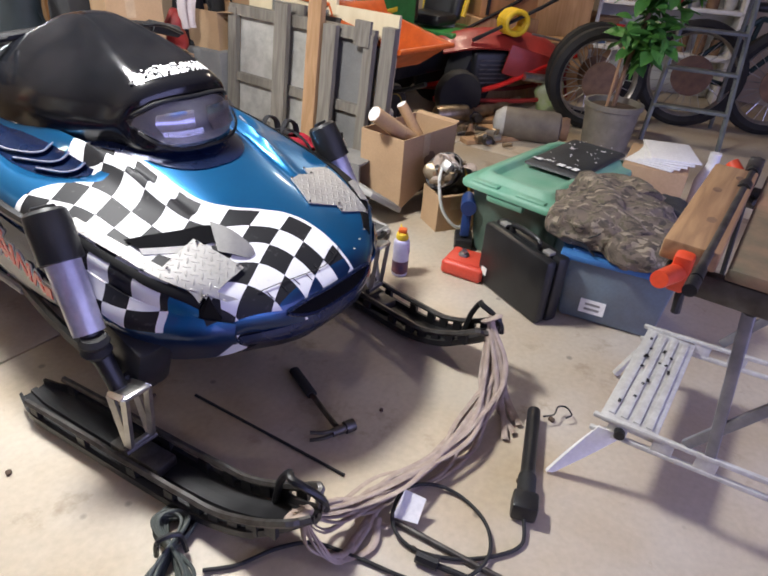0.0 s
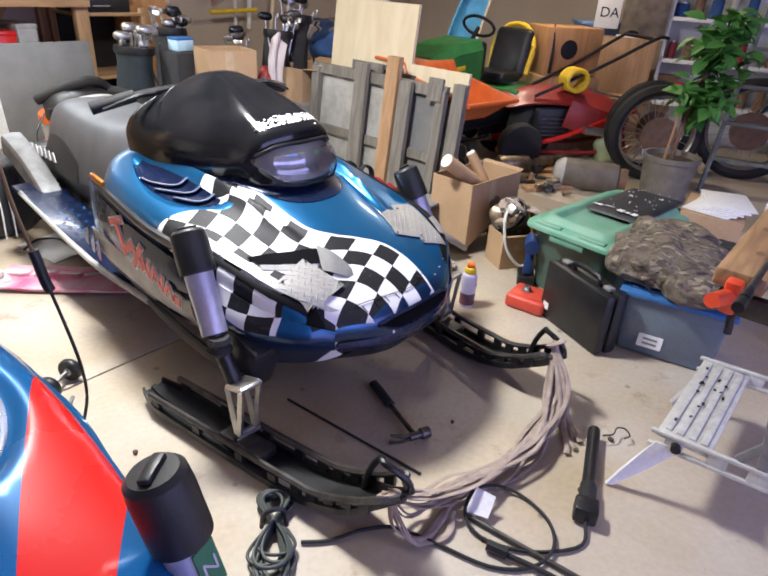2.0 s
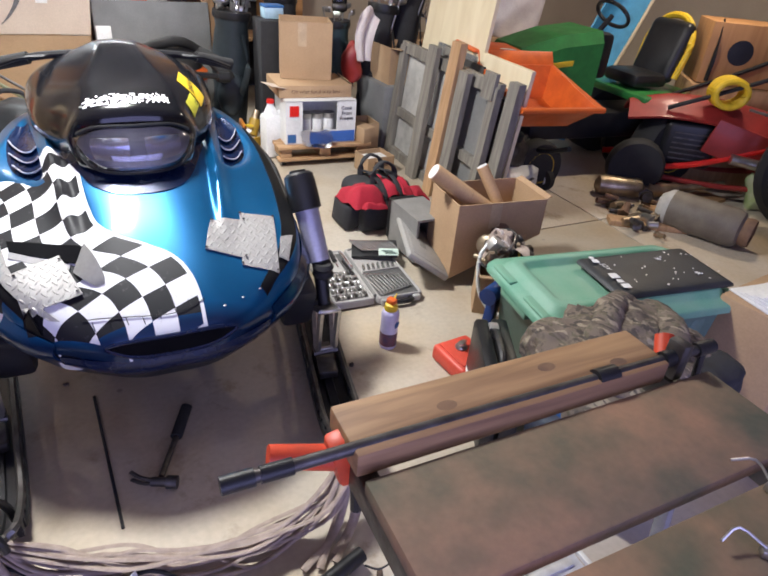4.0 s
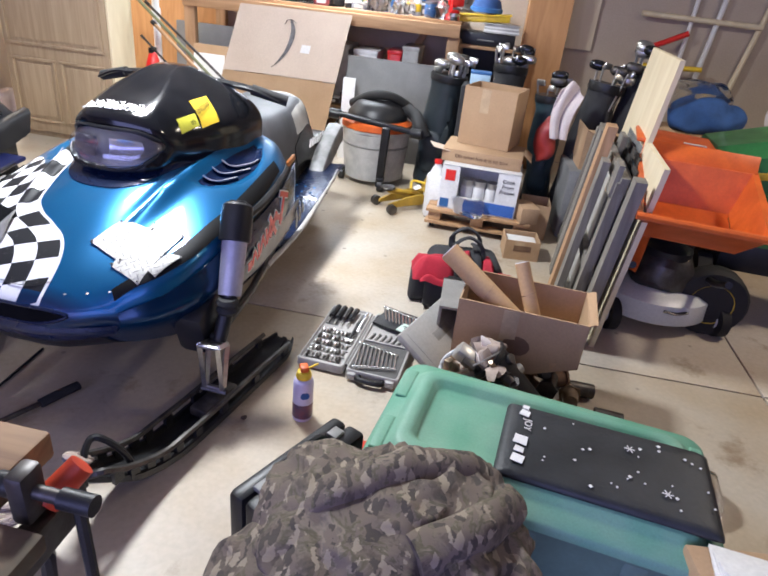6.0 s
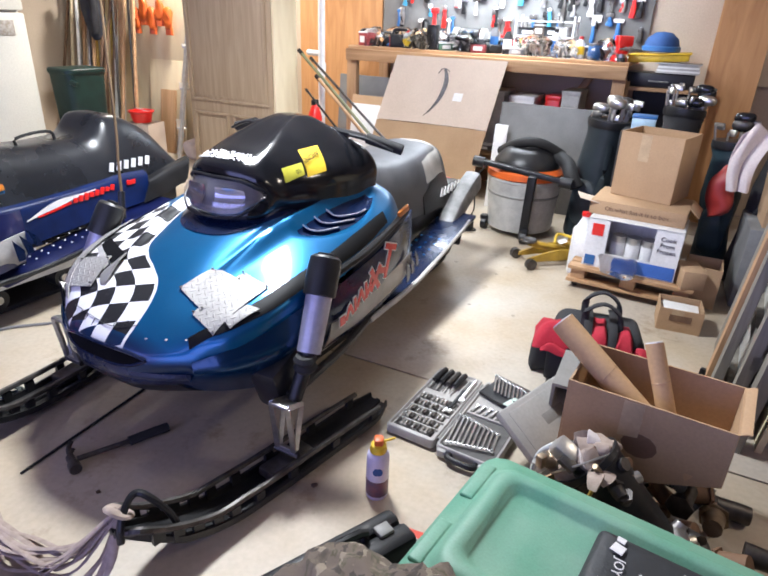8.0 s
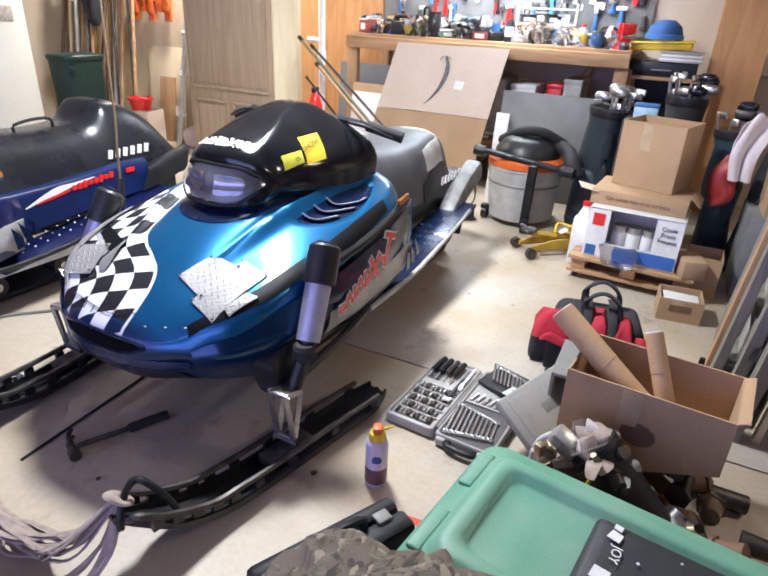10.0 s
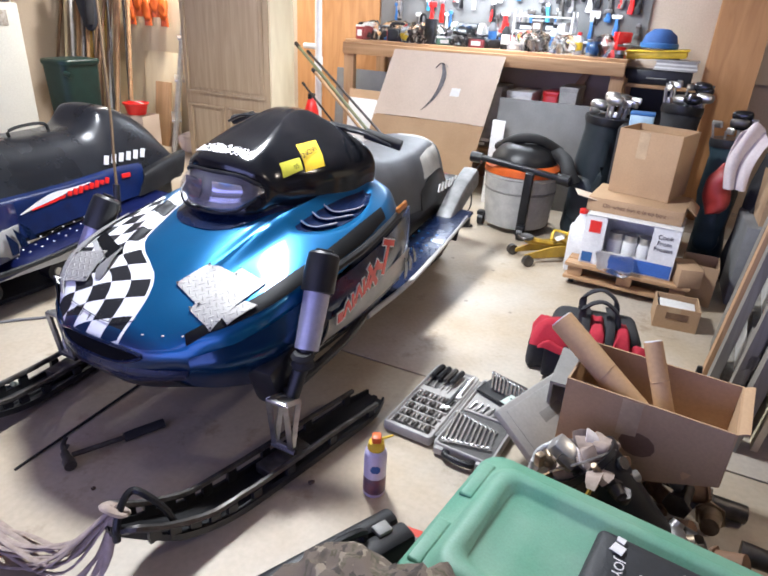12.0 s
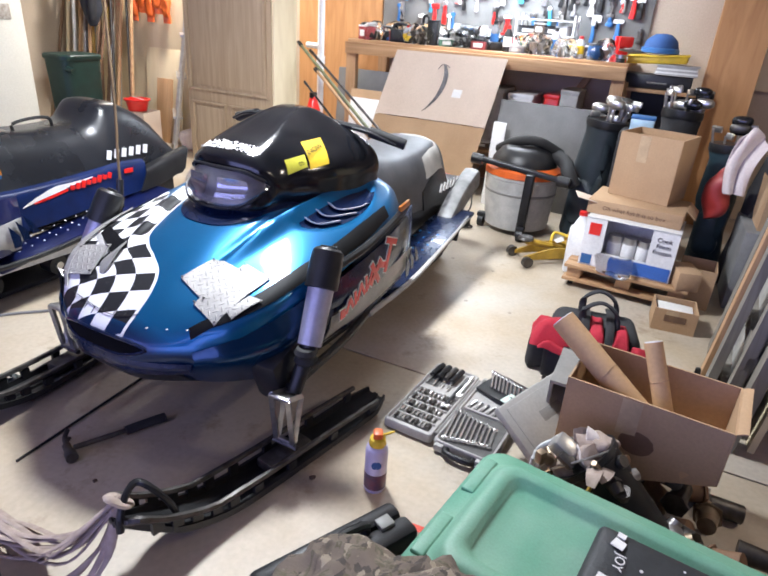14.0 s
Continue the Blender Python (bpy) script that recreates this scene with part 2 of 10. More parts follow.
def glass_mat(name, tint, rough=0.04):
    m = bpy.data.materials.new(name)
    m.use_nodes = True
    b = m.node_tree.nodes["Principled BSDF"]
    b.inputs["Base Color"].default_value = (*tint, 1)
    b.inputs["Transmission Weight"].default_value = 1.0
    b.inputs["Roughness"].default_value = rough
    b.inputs["IOR"].default_value = 1.35
    return m


LENS = clear_mat("clear_lens", (0.93, 0.93, 0.96))
FILM = glass_mat("clear_film", (0.95, 0.95, 0.95), 0.2)


def curve_of(t, val, pts, lo, span):
    """A smooth curve through (in, out) pairs, both shifted and scaled into the unit square."""
    n = t.nodes.new("ShaderNodeFloatCurve")
    c = n.mapping.curves[0]
    q = [((a - lo) / span, b + 0.5) for a, b in pts]
    c.points[0].location, c.points[1].location = q[0], q[-1]
    for p in q[1:-1]:
        c.points.new(*p)
    n.mapping.update()
    t.links.new(M(t, "DIVIDE", M(t, "SUBTRACT", val, lo), span), n.inputs["Value"])
    return M(t, "SUBTRACT", n.outputs[0], 0.5)


def checker_hood_mat():
    """Blue hood with a black and white checked flag waving over it, in the hood's own coordinates."""
    m = node_mat("blue_hood_checked_flag", (0.002, 0.115, 0.28), 0.31, metal=0.62, second=(0.002, 0.095, 0.24), coat=0.45, fine=400, scale=4)
    t = m.node_tree
    b = t.nodes["Principled BSDF"]
    base = b.inputs["Base Color"].links[0].from_socket
    co = t.nodes.new("ShaderNodeTexCoord")
    sep = t.nodes.new("ShaderNodeSeparateXYZ")
    t.links.new(co.outputs["Object"], sep.inputs[0])
    x, y, z = (M(t, "DIVIDE", sep.outputs[k], S) for k in range(3))
    # checks counted along the flag (j) and across it (i); the flag waves, so i starts from a curve
    j = 4.58
    for kx, ky, c in FLAG_WAVE:
        term = c
        for v, k in ((x, kx), (y, ky)):
            for _ in range(k):
                term = M(t, "MULTIPLY", v, term)
        j = M(t, "ADD", term, j)
    x0 = curve_of(t, j, FLAG_TOP, -8.0, 16.0)
    drop = M(t, "MULTIPLY", nd(t, "ShaderNodeMapRange", None, x, -0.32, -0.37), M(t, "MAXIMUM", M(t, "SUBTRACT", 0.43, z), 0.0))
    i = M(t, "DIVIDE", M(t, "ADD", M(t, "SUBTRACT", x0, x), M(t, "MULTIPLY", drop, 0.6)), 0.056)
    ch = M(t, "FLOORED_MODULO", M(t, "ADD", M(t, "FLOOR", i), M(t, "FLOOR", j)), 2.0)
    rear = curve_of(t, x, FLAG_REAR, -0.5, 1.0)
    body = M(t, "MULTIPLY", M(t, "GREATER_THAN", i, 0.95), M(t, "LESS_THAN", y, rear))
    ribbon = M(t, "MULTIPLY", M(t, "LESS_THAN", i, 1.25), M(t, "LESS_THAN", y, 0.645))
    inside = M(t, "MULTIPLY", M(t, "MAXIMUM", body, ribbon), M(t, "GREATER_THAN", i, -0.16))
    inside = M(t, "MULTIPLY", inside, M(t, "LESS_THAN", j, 5.12))
    side = M(t, "GREATER_THAN", z, M(t, "ADD", M(t, "MULTIPLY", M(t, "MAXIMUM", M(t, "SUBTRACT", y, 0.24), 0.0), 0.28), 0.372))
    inside = M(t, "MULTIPLY", inside, M(t, "MAXIMUM", side, M(t, "GREATER_THAN", x, -0.26)))
    white = M(t, "MAXIMUM", M(t, "GREATER_THAN", ch, 0.5), M(t, "MAXIMUM", M(t, "LESS_THAN", i, 0.0), M(t, "GREATER_THAN", j, 5.0)))
    # the lowest row ends in white points over blue
    low = M(t, "MULTIPLY", M(t, "LESS_THAN", y, 0.022), M(t, "SUBTRACT", 1.0, white))
    inside = M(t, "MULTIPLY", inside, M(t, "SUBTRACT", 1.0, low))
    # the lower left corner of the nose stays blue
    low_line = M(t, "ADD", M(t, "MULTIPLY", M(t, "MAXIMUM", M(t, "SUBTRACT", -0.12, x), 0.0), 0.55), -0.008)
    far_left = M(t, "LESS_THAN", x, -0.31)
    low_line = M(t, "ADD", M(t, "MULTIPLY", M(t, "SUBTRACT", 1.0, far_left), low_line), M(t, "MULTIPLY", far_left, 0.16))
    inside = M(t, "MULTIPLY", inside, M(t, "GREATER_THAN", y, low_line))
    # nose lip faces down, its shade painted in; lower front in darker blue
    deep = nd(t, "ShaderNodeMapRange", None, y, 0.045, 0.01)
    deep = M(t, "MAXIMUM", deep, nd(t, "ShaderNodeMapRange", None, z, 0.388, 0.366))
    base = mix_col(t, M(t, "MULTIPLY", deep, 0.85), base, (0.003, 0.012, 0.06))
    n = t.nodes.new("ShaderNodeTexNoise")
    n.inputs["Scale"].default_value, n.inputs["Detail"].default_value = 60, 5
    t.links.new(co.outputs["Object"], n.inputs["Vector"])
    worn = nd(t, "ShaderNodeMapRange", None, n.outputs["Fac"], 0.62, 0.72)
    flag = mix_col(t, white, mix_col(t, M(t, "MULTIPLY", worn, 0.3), (0.012, 0.012, 0.014), (0.12, 0.12, 0.12)), mix_col(t, M(t, "MULTIPLY", worn, 0.35), (0.68, 0.68, 0.68), (0.45, 0.44, 0.42)))
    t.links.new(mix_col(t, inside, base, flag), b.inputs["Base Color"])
    paint = M(t, "SUBTRACT", 1.0, inside)
    t.links.new(M(t, "MULTIPLY", paint, 0.6), b.inputs["Metallic"])
    t.links.new(M(t, "MULTIPLY", paint, 0.45), b.inputs["Coat Weight"])
    t.links.new(M(t, "SUBTRACT", 0.55, M(t, "MULTIPLY", paint, 0.22)), b.inputs["Roughness"])
    t.links.new(M(t, "ADD", 0.25, M(t, "MULTIPLY", paint, 0.25)), b.inputs["Specular IOR Level"])
    return m


FLAG_WAVE = [(0, 1, -16.674), (1, 0, 6.366), (0, 2, 1.859), (1, 1, -5.517), (2, 0, -3.52), (0, 3, 5.026), (1, 2, 21.036), (2, 1, 3.293), (3, 0, -17.418)]
FLAG_TOP = [(-8, -0.24), (-6, -0.198), (-5, -0.176), (-4, -0.163), (-3, -0.158), (-2, -0.150), (-1, -0.135), (0, -0.094), (1, -0.030), (2, 0.028), (3, 0.058), (4, 0.070), (5, 0.071), (8, 0.071)]
FLAG_REAR = [(-0.5, 0.62), (-0.41, 0.612), (-0.35, 0.587), (-0.30, 0.54), (-0.262, 0.50), (-0.20, 0.5), (0.5, 0.5)]
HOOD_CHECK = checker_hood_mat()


def red_hood_mat():
    """Blue hood with broad red sweeps, for the second machine."""
    m = node_mat("blue_hood_red_sweep", (0.004, 0.13, 0.36), 0.26, metal=0.3, coat=0.8, fine=400, scale=4)
    t = m.node_tree
    b = t.nodes["Principled BSDF"]
    base = b.inputs["Base Color"].links[0].from_socket
    co = t.nodes.new("ShaderNodeTexCoord")
    sep = t.nodes.new("ShaderNodeSeparateXYZ")
    t.links.new(co.outputs["Object"], sep.inputs[0])
    x, y = M(t, "DIVIDE", sep.outputs[0], S), M(t, "DIVIDE", sep.outputs[1], S)
    band = M(t, "MULTIPLY", M(t, "GREATER_THAN", M(t, "SUBTRACT", x, M(t, "MULTIPLY", y, 0.456)), 0.06), M(t, "LESS_THAN", M(t, "SUBTRACT", x, M(t, "MULTIPLY", y, 0.69)), 0.09))
    t.links.new(mix_col(t, band, base, (0.75, 0.015, 0.012)), b.inputs["Base Color"])
    t.links.new(M(t, "MULTIPLY", M(t, "SUBTRACT", 1.0, band), 0.3), b.inputs["Metallic"])
    return m


HOOD_RED = red_hood_mat()


def camo_mat():
    m = node_mat("camouflage_cloth", (0.17, 0.14, 0.115), 0.85, bump=0.5, fine=70)
    t = m.node_tree
    b = t.nodes["Principled BSDF"]
    co = t.nodes.new("ShaderNodeTexCoord")
    n = t.nodes.new("ShaderNodeTexNoise")
    n.inputs["Scale"].default_value, n.inputs["Detail"].default_value, n.inputs["Distortion"].default_value = 15, 5, 0.5
    n.inputs["Roughness"].default_value = 0.62
    t.links.new(co.outputs["Object"], n.inputs["Vector"])
    r = t.nodes.new("ShaderNodeValToRGB")
    r.color_ramp.interpolation = "CONSTANT"
    e = r.color_ramp.elements
    r.color_ramp.interpolation = "LINEAR"
    e[0].position, e[0].color = 0.30, (0.045, 0.038, 0.032, 1)
    e[1].position, e[1].color = 0.42, (0.10, 0.078, 0.060, 1)
    for p, col in ((0.48, (0.15, 0.118, 0.09, 1)), (0.54, (0.085, 0.075, 0.045, 1)), (0.61, (0.20, 0.16, 0.125, 1)), (0.70, (0.09, 0.072, 0.06, 1))):
        x = e.new(p)
        x.color = col
    t.links.new(n.outputs["Fac"], r.inputs[0])
    # small leaf and bark shapes over the broad blotches
    warp = t.nodes.new("ShaderNodeVectorMath")
    warp.operation = "MULTIPLY_ADD"
    t.links.new(n.outputs["Color"], warp.inputs[0])
    warp.inputs[1].default_value = (0.05, 0.05, 0.05)
    t.links.new(co.outputs["Object"], warp.inputs[2])
    v = t.nodes.new("ShaderNodeTexVoronoi")
    v.inputs["Scale"].default_value = 1.0
    drawn = t.nodes.new("ShaderNodeVectorMath")
    drawn.operation = "MULTIPLY"
    t.links.new(warp.outputs[0], drawn.inputs[0])
    drawn.inputs[1].default_value = (95, 38, 60)
    t.links.new(drawn.outputs[0], v.inputs["Vector"])
    lf = t.nodes.new("ShaderNodeSeparateColor")
    t.links.new(v.outputs["Color"], lf.inputs[0])
    c1 = mix_col(t, M(t, "GREATER_THAN", lf.outputs[0], 0.62), r.outputs[0], (0.14, 0.108, 0.085))
    c2 = mix_col(t, M(t, "GREATER_THAN", lf.outputs[1], 0.82), c1, (0.06, 0.048, 0.04))
    c3 = mix_col(t, M(t, "GREATER_THAN", lf.outputs[2], 0.88), c2, (0.26, 0.215, 0.16))
    t.links.new(c3, b.inputs["Base Color"])
    return m


CAMO = camo_mat()


def plate_mat():
    """Aluminium tread plate: raised crossing lozenges."""
    m = node_mat("tread_plate", (0.38, 0.37, 0.35), 0.5, metal=0.5, second=(0.33, 0.32, 0.30), scale=18)
    t = m.node_tree
    b = t.nodes["Principled BSDF"]
    co = t.nodes.new("ShaderNodeTexCoord")
    sep = t.nodes.new("ShaderNodeSeparateXYZ")
    t.links.new(co.outputs["Object"], sep.inputs[0])
    u = M(t, "DIVIDE", M(t, "ADD", sep.outputs[0], sep.outputs[1]), 0.026)
    v = M(t, "DIVIDE", M(t, "SUBTRACT", sep.outputs[0], sep.outputs[1]), 0.026)
    odd = M(t, "FLOORED_MODULO", M(t, "ADD", M(t, "FLOOR", u), M(t, "FLOOR", v)), 2.0)
    fu, fv = (M(t, "SUBTRACT", M(t, "FRACT", w), 0.5) for w in (u, v))
    ku = M(t, "ADD", M(t, "MULTIPLY", odd, 4.6), 1.9)
    kv = M(t, "SUBTRACT", 6.5, M(t, "MULTIPLY", odd, 4.6))
    r2 = M(t, "ADD", M(t, "POWER", M(t, "ABSOLUTE", M(t, "MULTIPLY", fu, ku)), 2.0), M(t, "POWER", M(t, "ABSOLUTE", M(t, "MULTIPLY", fv, kv)), 2.0))
    hgt = nd(t, "ShaderNodeMapRange", None, r2, 1.0, 0.3)
    bp = t.nodes.new("ShaderNodeBump")
    bp.inputs["Strength"].default_value, bp.inputs["Distance"].default_value = 0.8, 0.003
    t.links.new(hgt, bp.inputs["Height"])
    t.links.new(bp.outputs[0], b.inputs["Normal"])
    return m


TREAD = plate_mat()
TRIM_BLACK = node_mat("trim_plastic", (0.006, 0.006, 0.007), 0.5, second=(0.009, 0.009, 0.009), scale=14, bump=0.05, fine=160, spec=0.12)
VOID_BLACK = node_mat("dull_black", (0.004, 0.004, 0.005), 0.9, spec=0.1)
BULB = node_mat("glowing_glass", (0.8, 0.78, 0.7), 0.3)
BULB.node_tree.nodes["Principled BSDF"].inputs["Emission Color"].default_value = (1.0, 0.9, 0.75, 1)
BULB.node_tree.nodes["Principled BSDF"].inputs["Emission Strength"].default_value = 3.0


# ---- building helpers ----
from mathutils.bvhtree import BVHTree

TH = radians(12.8)  # the garage is turned against the machine by this much


def rp(u, v, z=0.0):
    """A place in the garage's own axes (along the bench, away from it, up), in plan units."""
    return Vector((u * math.cos(TH) - v * math.sin(TH), u * math.sin(TH) + v * math.cos(TH), z))


def thing(name, at=(0, 0, 0), turn=0.0, label="", category="", group="", kind="", tilt=(0, 0)):
    ob = new(name)
    ob.empty_display_size = 0.1
    ob.matrix_world = pose(at[0] * S, at[1] * S, at[2] * S, tilt[0], tilt[1], turn)
    return tagged(ob, label, category, group, kind)


def part(name, bm, material, parent=None, label="", sharp=38, smooth=True, at=None, turn=(0, 0, 0)):
    """Links a bmesh in plan units as one mesh object under a thing or a part."""
    bmesh.ops.recalc_face_normals(bm, faces=bm.faces)
    bm.transform(Matrix.Scale(S, 4))
    me = bpy.data.meshes.new(name)
    bm.to_mesh(me)
    bm.free()
    me.materials.append(material)
    if smooth:
        me.shade_smooth()
        me.set_sharp_from_angle(angle=radians(sharp))
    ob = new(name, me)
    if at is not None:
        ob.matrix_basis = pose(at[0] * S, at[1] * S, at[2] * S, *turn)
    ob.parent = parent
    if label:
        ob["label"] = label
    return ob


def single(name, bm, material, at=(0, 0, 0), turn=0.0, label="", category="", group="", kind="", sharp=38, tilt=(0, 0)):
    """A thing that is one mesh."""
    ob = part(name, bm, material, None, sharp=sharp)
    ob.matrix_world = pose(at[0] * S, at[1] * S, at[2] * S, tilt[0], tilt[1], turn)
    return tagged(ob, label, category, group, kind)


def mesh_copy(src, name, parent, at, turn=(0, 0, 0)):
    """A piece of its own that shares the mesh of an alike piece."""
    ob = new(name, src.data)
    ob.matrix_basis = pose(at[0] * S, at[1] * S, at[2] * S, *turn)
    ob.parent = parent
    return ob


def B():
    return bmesh.new()


def bx(bm, size, at=(0, 0, 0), bevel=0.0, rot=None, taper=None, seg=2):
    """A box; taper: scale of the bottom face against the top."""
    r = bmesh.ops.create_cube(bm, size=1.0)
    vs = r["verts"]
    for v in vs:
        v.co = Vector((v.co.x * size[0], v.co.y * size[1], v.co.z * size[2]))
        if taper and v.co.z < 0:
            v.co.x *= taper[0]
            v.co.y *= taper[1]
    if bevel:
        es = list({e for v in vs for e in v.link_edges})
        r = bmesh.ops.bevel(bm, geom=es, offset=bevel, segments=seg, affect="EDGES", profile=0.5)
        vs = list({v for f in r["faces"] for v in f.verts} | {v for v in vs if v.is_valid})
    m = Matrix.Translation(at)
    if rot is not None:
        m = m @ (Euler([radians(a) for a in rot]).to_matrix().to_4x4() if not isinstance(rot, Matrix) else rot)
    bmesh.ops.transform(bm, matrix=m, verts=vs)
    return bm


def ring(c, n1, n2, r, n, ph=0.0):
    return [c + (n1 * math.cos(2 * math.pi * i / n + ph) + n2 * math.sin(2 * math.pi * i / n + ph)) * r for i in range(n)]


def skin(bm, rings, cap=True, closed=True, loop=False):
    vs = [[bm.verts.new(p) for p in r] for r in rings]
    n = len(rings[0])
    k = len(vs) if loop else len(vs) - 1
    for a in range(k):
        r0, r1 = vs[a], vs[(a + 1) % len(vs)]
        for i in range(n if closed else n - 1):
            j = (i + 1) % n
            bm.faces.new((r0[i], r0[j], r1[j], r1[i]))
    if cap and closed and not loop:
        bm.faces.new(vs[0])
        bm.faces.new(list(reversed(vs[-1])))
    return bm


def cyl(bm, p0, p1, r0, r1=None, n=14, cap=True):
    p0, p1 = Vector(p0), Vector(p1)
    d = (p1 - p0).normalized()
    n1 = d.orthogonal().normalized()
    n2 = d.cross(n1)
    return skin(bm, [ring(p0, n1, n2, r0, n), ring(p1, n1, n2, r0 if r1 is None else r1, n)], cap)


def smooth_path(pts, sub=5, loop=False):
    P = [Vector(p) for p in pts]
    if sub <= 1 or len(P) < 3:
        return P
    out = []
    n = len(P)
    for i in range(n if loop else n - 1):
        p0 = P[i - 1] if (i > 0 or loop) else P[0] * 2 - P[1]
        p1, p2 = P[i], P[(i + 1) % n]
        p3 = P[(i + 2) % n] if (i + 2 < n or loop) else p2 * 2 - p1
        for k in range(sub):
            t = k / sub
            out.append(0.5 * (2 * p1 + (p2 - p0) * t + (2 * p0 - 5 * p1 + 4 * p2 - p3) * t * t + (3 * p1 - p0 - 3 * p2 + p3) * t ** 3))
    if not loop:
        out.append(P[-1])
    return out


def tube(bm, pts, r, n=8, sub=5, loop=False, flat=1.0):
    """A bar or cord swept along a smooth line; flat below 1 makes a strap."""
    P = smooth_path(pts, sub, loop)
    rings = []
    up = Vector((0.13, 0.21, 0.97))
    for i, p in enumerate(P):
        a = P[i - 1] if i or loop else P[0]
        b = P[(i + 1) % len(P)] if i + 1 < len(P) or loop else P[-1]
        d = (b - a).normalized()
        s = d.cross(up)
        if s.length < 1e-3:
            s = d.orthogonal()
        s.normalize()
        w = s.cross(d)
        rings.append([p + s * math.cos(2 * math.pi * k / n) * r + w * math.sin(2 * math.pi * k / n) * r * flat for k in range(n)])
    return skin(bm, rings, True, True, loop)


def lathe(bm, prof, at=(0, 0, 0), n=28, cap=True, rot=None, sx=1.0, sy=1.0):
    m = Matrix.Translation(at)
    if rot is not None:
        m = m @ Euler([radians(a) for a in rot]).to_matrix().to_4x4()
    rings = [[m @ Vector((r * sx * math.cos(2 * math.pi * i / n), r * sy * math.sin(2 * math.pi * i / n), z)) for i in range(n)] for r, z in prof]
    return skin(bm, rings, cap)


def cat(vals, t):
    """Catmull-Rom through a list of vectors, t from 0 to 1."""
    n = len(vals) - 1
    f = min(max(t * n, 0), n - 1e-6)
    i = int(f)
    t = f - i
    p1, p2 = vals[i], vals[i + 1]
    p0 = vals[i - 1] if i else p1 * 2 - p2
    p3 = vals[i + 2] if i + 2 <= n else p2 * 2 - p1
    return 0.5 * (2 * p1 + (p2 - p0) * t + (2 * p0 - 5 * p1 + 4 * p2 - p3) * t * t + (3 * p1 - p0 - 3 * p2 + p3) * t ** 3)


def surface(bm, rows, nu, nv, thick=0.0):
    """A smooth sheet through rows of control places."""
    rows = [[Vector(p) for p in r] for r in rows]
    g = []
    for a in range(nu + 1):
        col = [cat([r[k] for r in rows], a / nu) for k in range(len(rows[0]))]
        g.append([cat(col, b / nv) for b in range(nv + 1)])
    vs = [[bm.verts.new(p) for p in r] for r in g]
    fs = []
    for a in range(nu):
        for b in range(nv):
            fs.append(bm.faces.new((vs[a][b], vs[a + 1][b], vs[a + 1][b + 1], vs[a][b + 1])))
    if thick:
        bmesh.ops.recalc_face_normals(bm, faces=fs)
        bmesh.ops.solidify(bm, geom=fs, thickness=thick)
    return bm


def mirror_rows(half):
    """Rows given from the middle outward become whole rows from side to side."""
    return [[(-x, y, z) for x, y, z in reversed(r[1:])] + list(r) for r in half]


def rounded_ring(w, d, r, z, n=6):
    """A rectangle with rounded corners, as a ring of places."""
    pts = []
    for cx, cy, a0 in ((w / 2 - r, d / 2 - r, 0), (-w / 2 + r, d / 2 - r, 90), (-w / 2 + r, -d / 2 + r, 180), (w / 2 - r, -d / 2 + r, 270)):
        pts += [Vector((cx + r * math.cos(radians(a0 + 90 * q / n)), cy + r * math.sin(radians(a0 + 90 * q / n)), z)) for q in range(n + 1)]
    return pts


def open_box(bm, w, d, h, t=0.005, top_flare=0.0):
    """A carton without its lid, standing on z 0: four walls and a floor."""
    bx(bm, (w, d, t), (0, 0, t / 2))
    for sx in (-1, 1):
        bx(bm, (t, d, h), (sx * (w / 2 - t / 2), 0, h / 2))
    for sy in (-1, 1):
        bx(bm, (w - 2 * t, t, h), (0, sy * (d / 2 - t / 2), h / 2))
    return bm


def lettering(name, text, size, material, parent, at, turn, depth=0.0008):
    cu = bpy.data.curves.new(name, "FONT")
    cu.body, cu.size, cu.extrude = text, size * S, depth
    cu.materials.append(material)
    cu.align_x, cu.align_y = "CENTER", "CENTER"
    ob = new(name, cu)
    ob.matrix_basis = pose(at[0] * S, at[1] * S, at[2] * S, *turn)
    ob.parent = parent
    return ob


def crumple(bm, amount, scale, seed=0.0):
    off = Vector((seed * 3.7, seed * 1.9, seed))
    for v in bm.verts:
        v.co += Vector((noise.noise(v.co * scale + off), noise.noise(v.co * scale + off + Vector((9, 0, 0))), noise.noise(v.co * scale + off + Vector((0, 9, 0))))) * amount
    return bm


def blob(bm, size, at=(0, 0, 0), sub=3, flat_bottom=True):
    r = bmesh.ops.create_icosphere(bm, subdivisions=sub, radius=1.0)
    for v in r["verts"]:
        c = v.co.copy()
        c = Vector([math.copysign(abs(k) ** 0.75, k) for k in c])
        v.co = Vector((c.x * size[0], c.y * size[1], c.z * size[2])) + Vector(at)
        if flat_bottom and v.co.z < at[2] - size[2] * 0.8:
            v.co.z = at[2] - size[2] * 0.8
    return bm


# ---- the garage: floor, walls, ceiling ----
U0, U1, V0, V1, HZ = -3.95, 5.3, -3.2, 3.98, 2.25
JU, JV = (2.43,), (0.82, 3.3)


def slab(name, u0, u1, v0, v1, z0, z1, mat_, label, kind="structure", bevel=0.0):
    c = rp((u0 + u1) / 2, (v0 + v1) / 2, (z0 + z1) / 2)
    return single(name, bx(B(), (u1 - u0, v1 - v0, z1 - z0), bevel=bevel), mat_, c, 12.8, label, kind=kind)


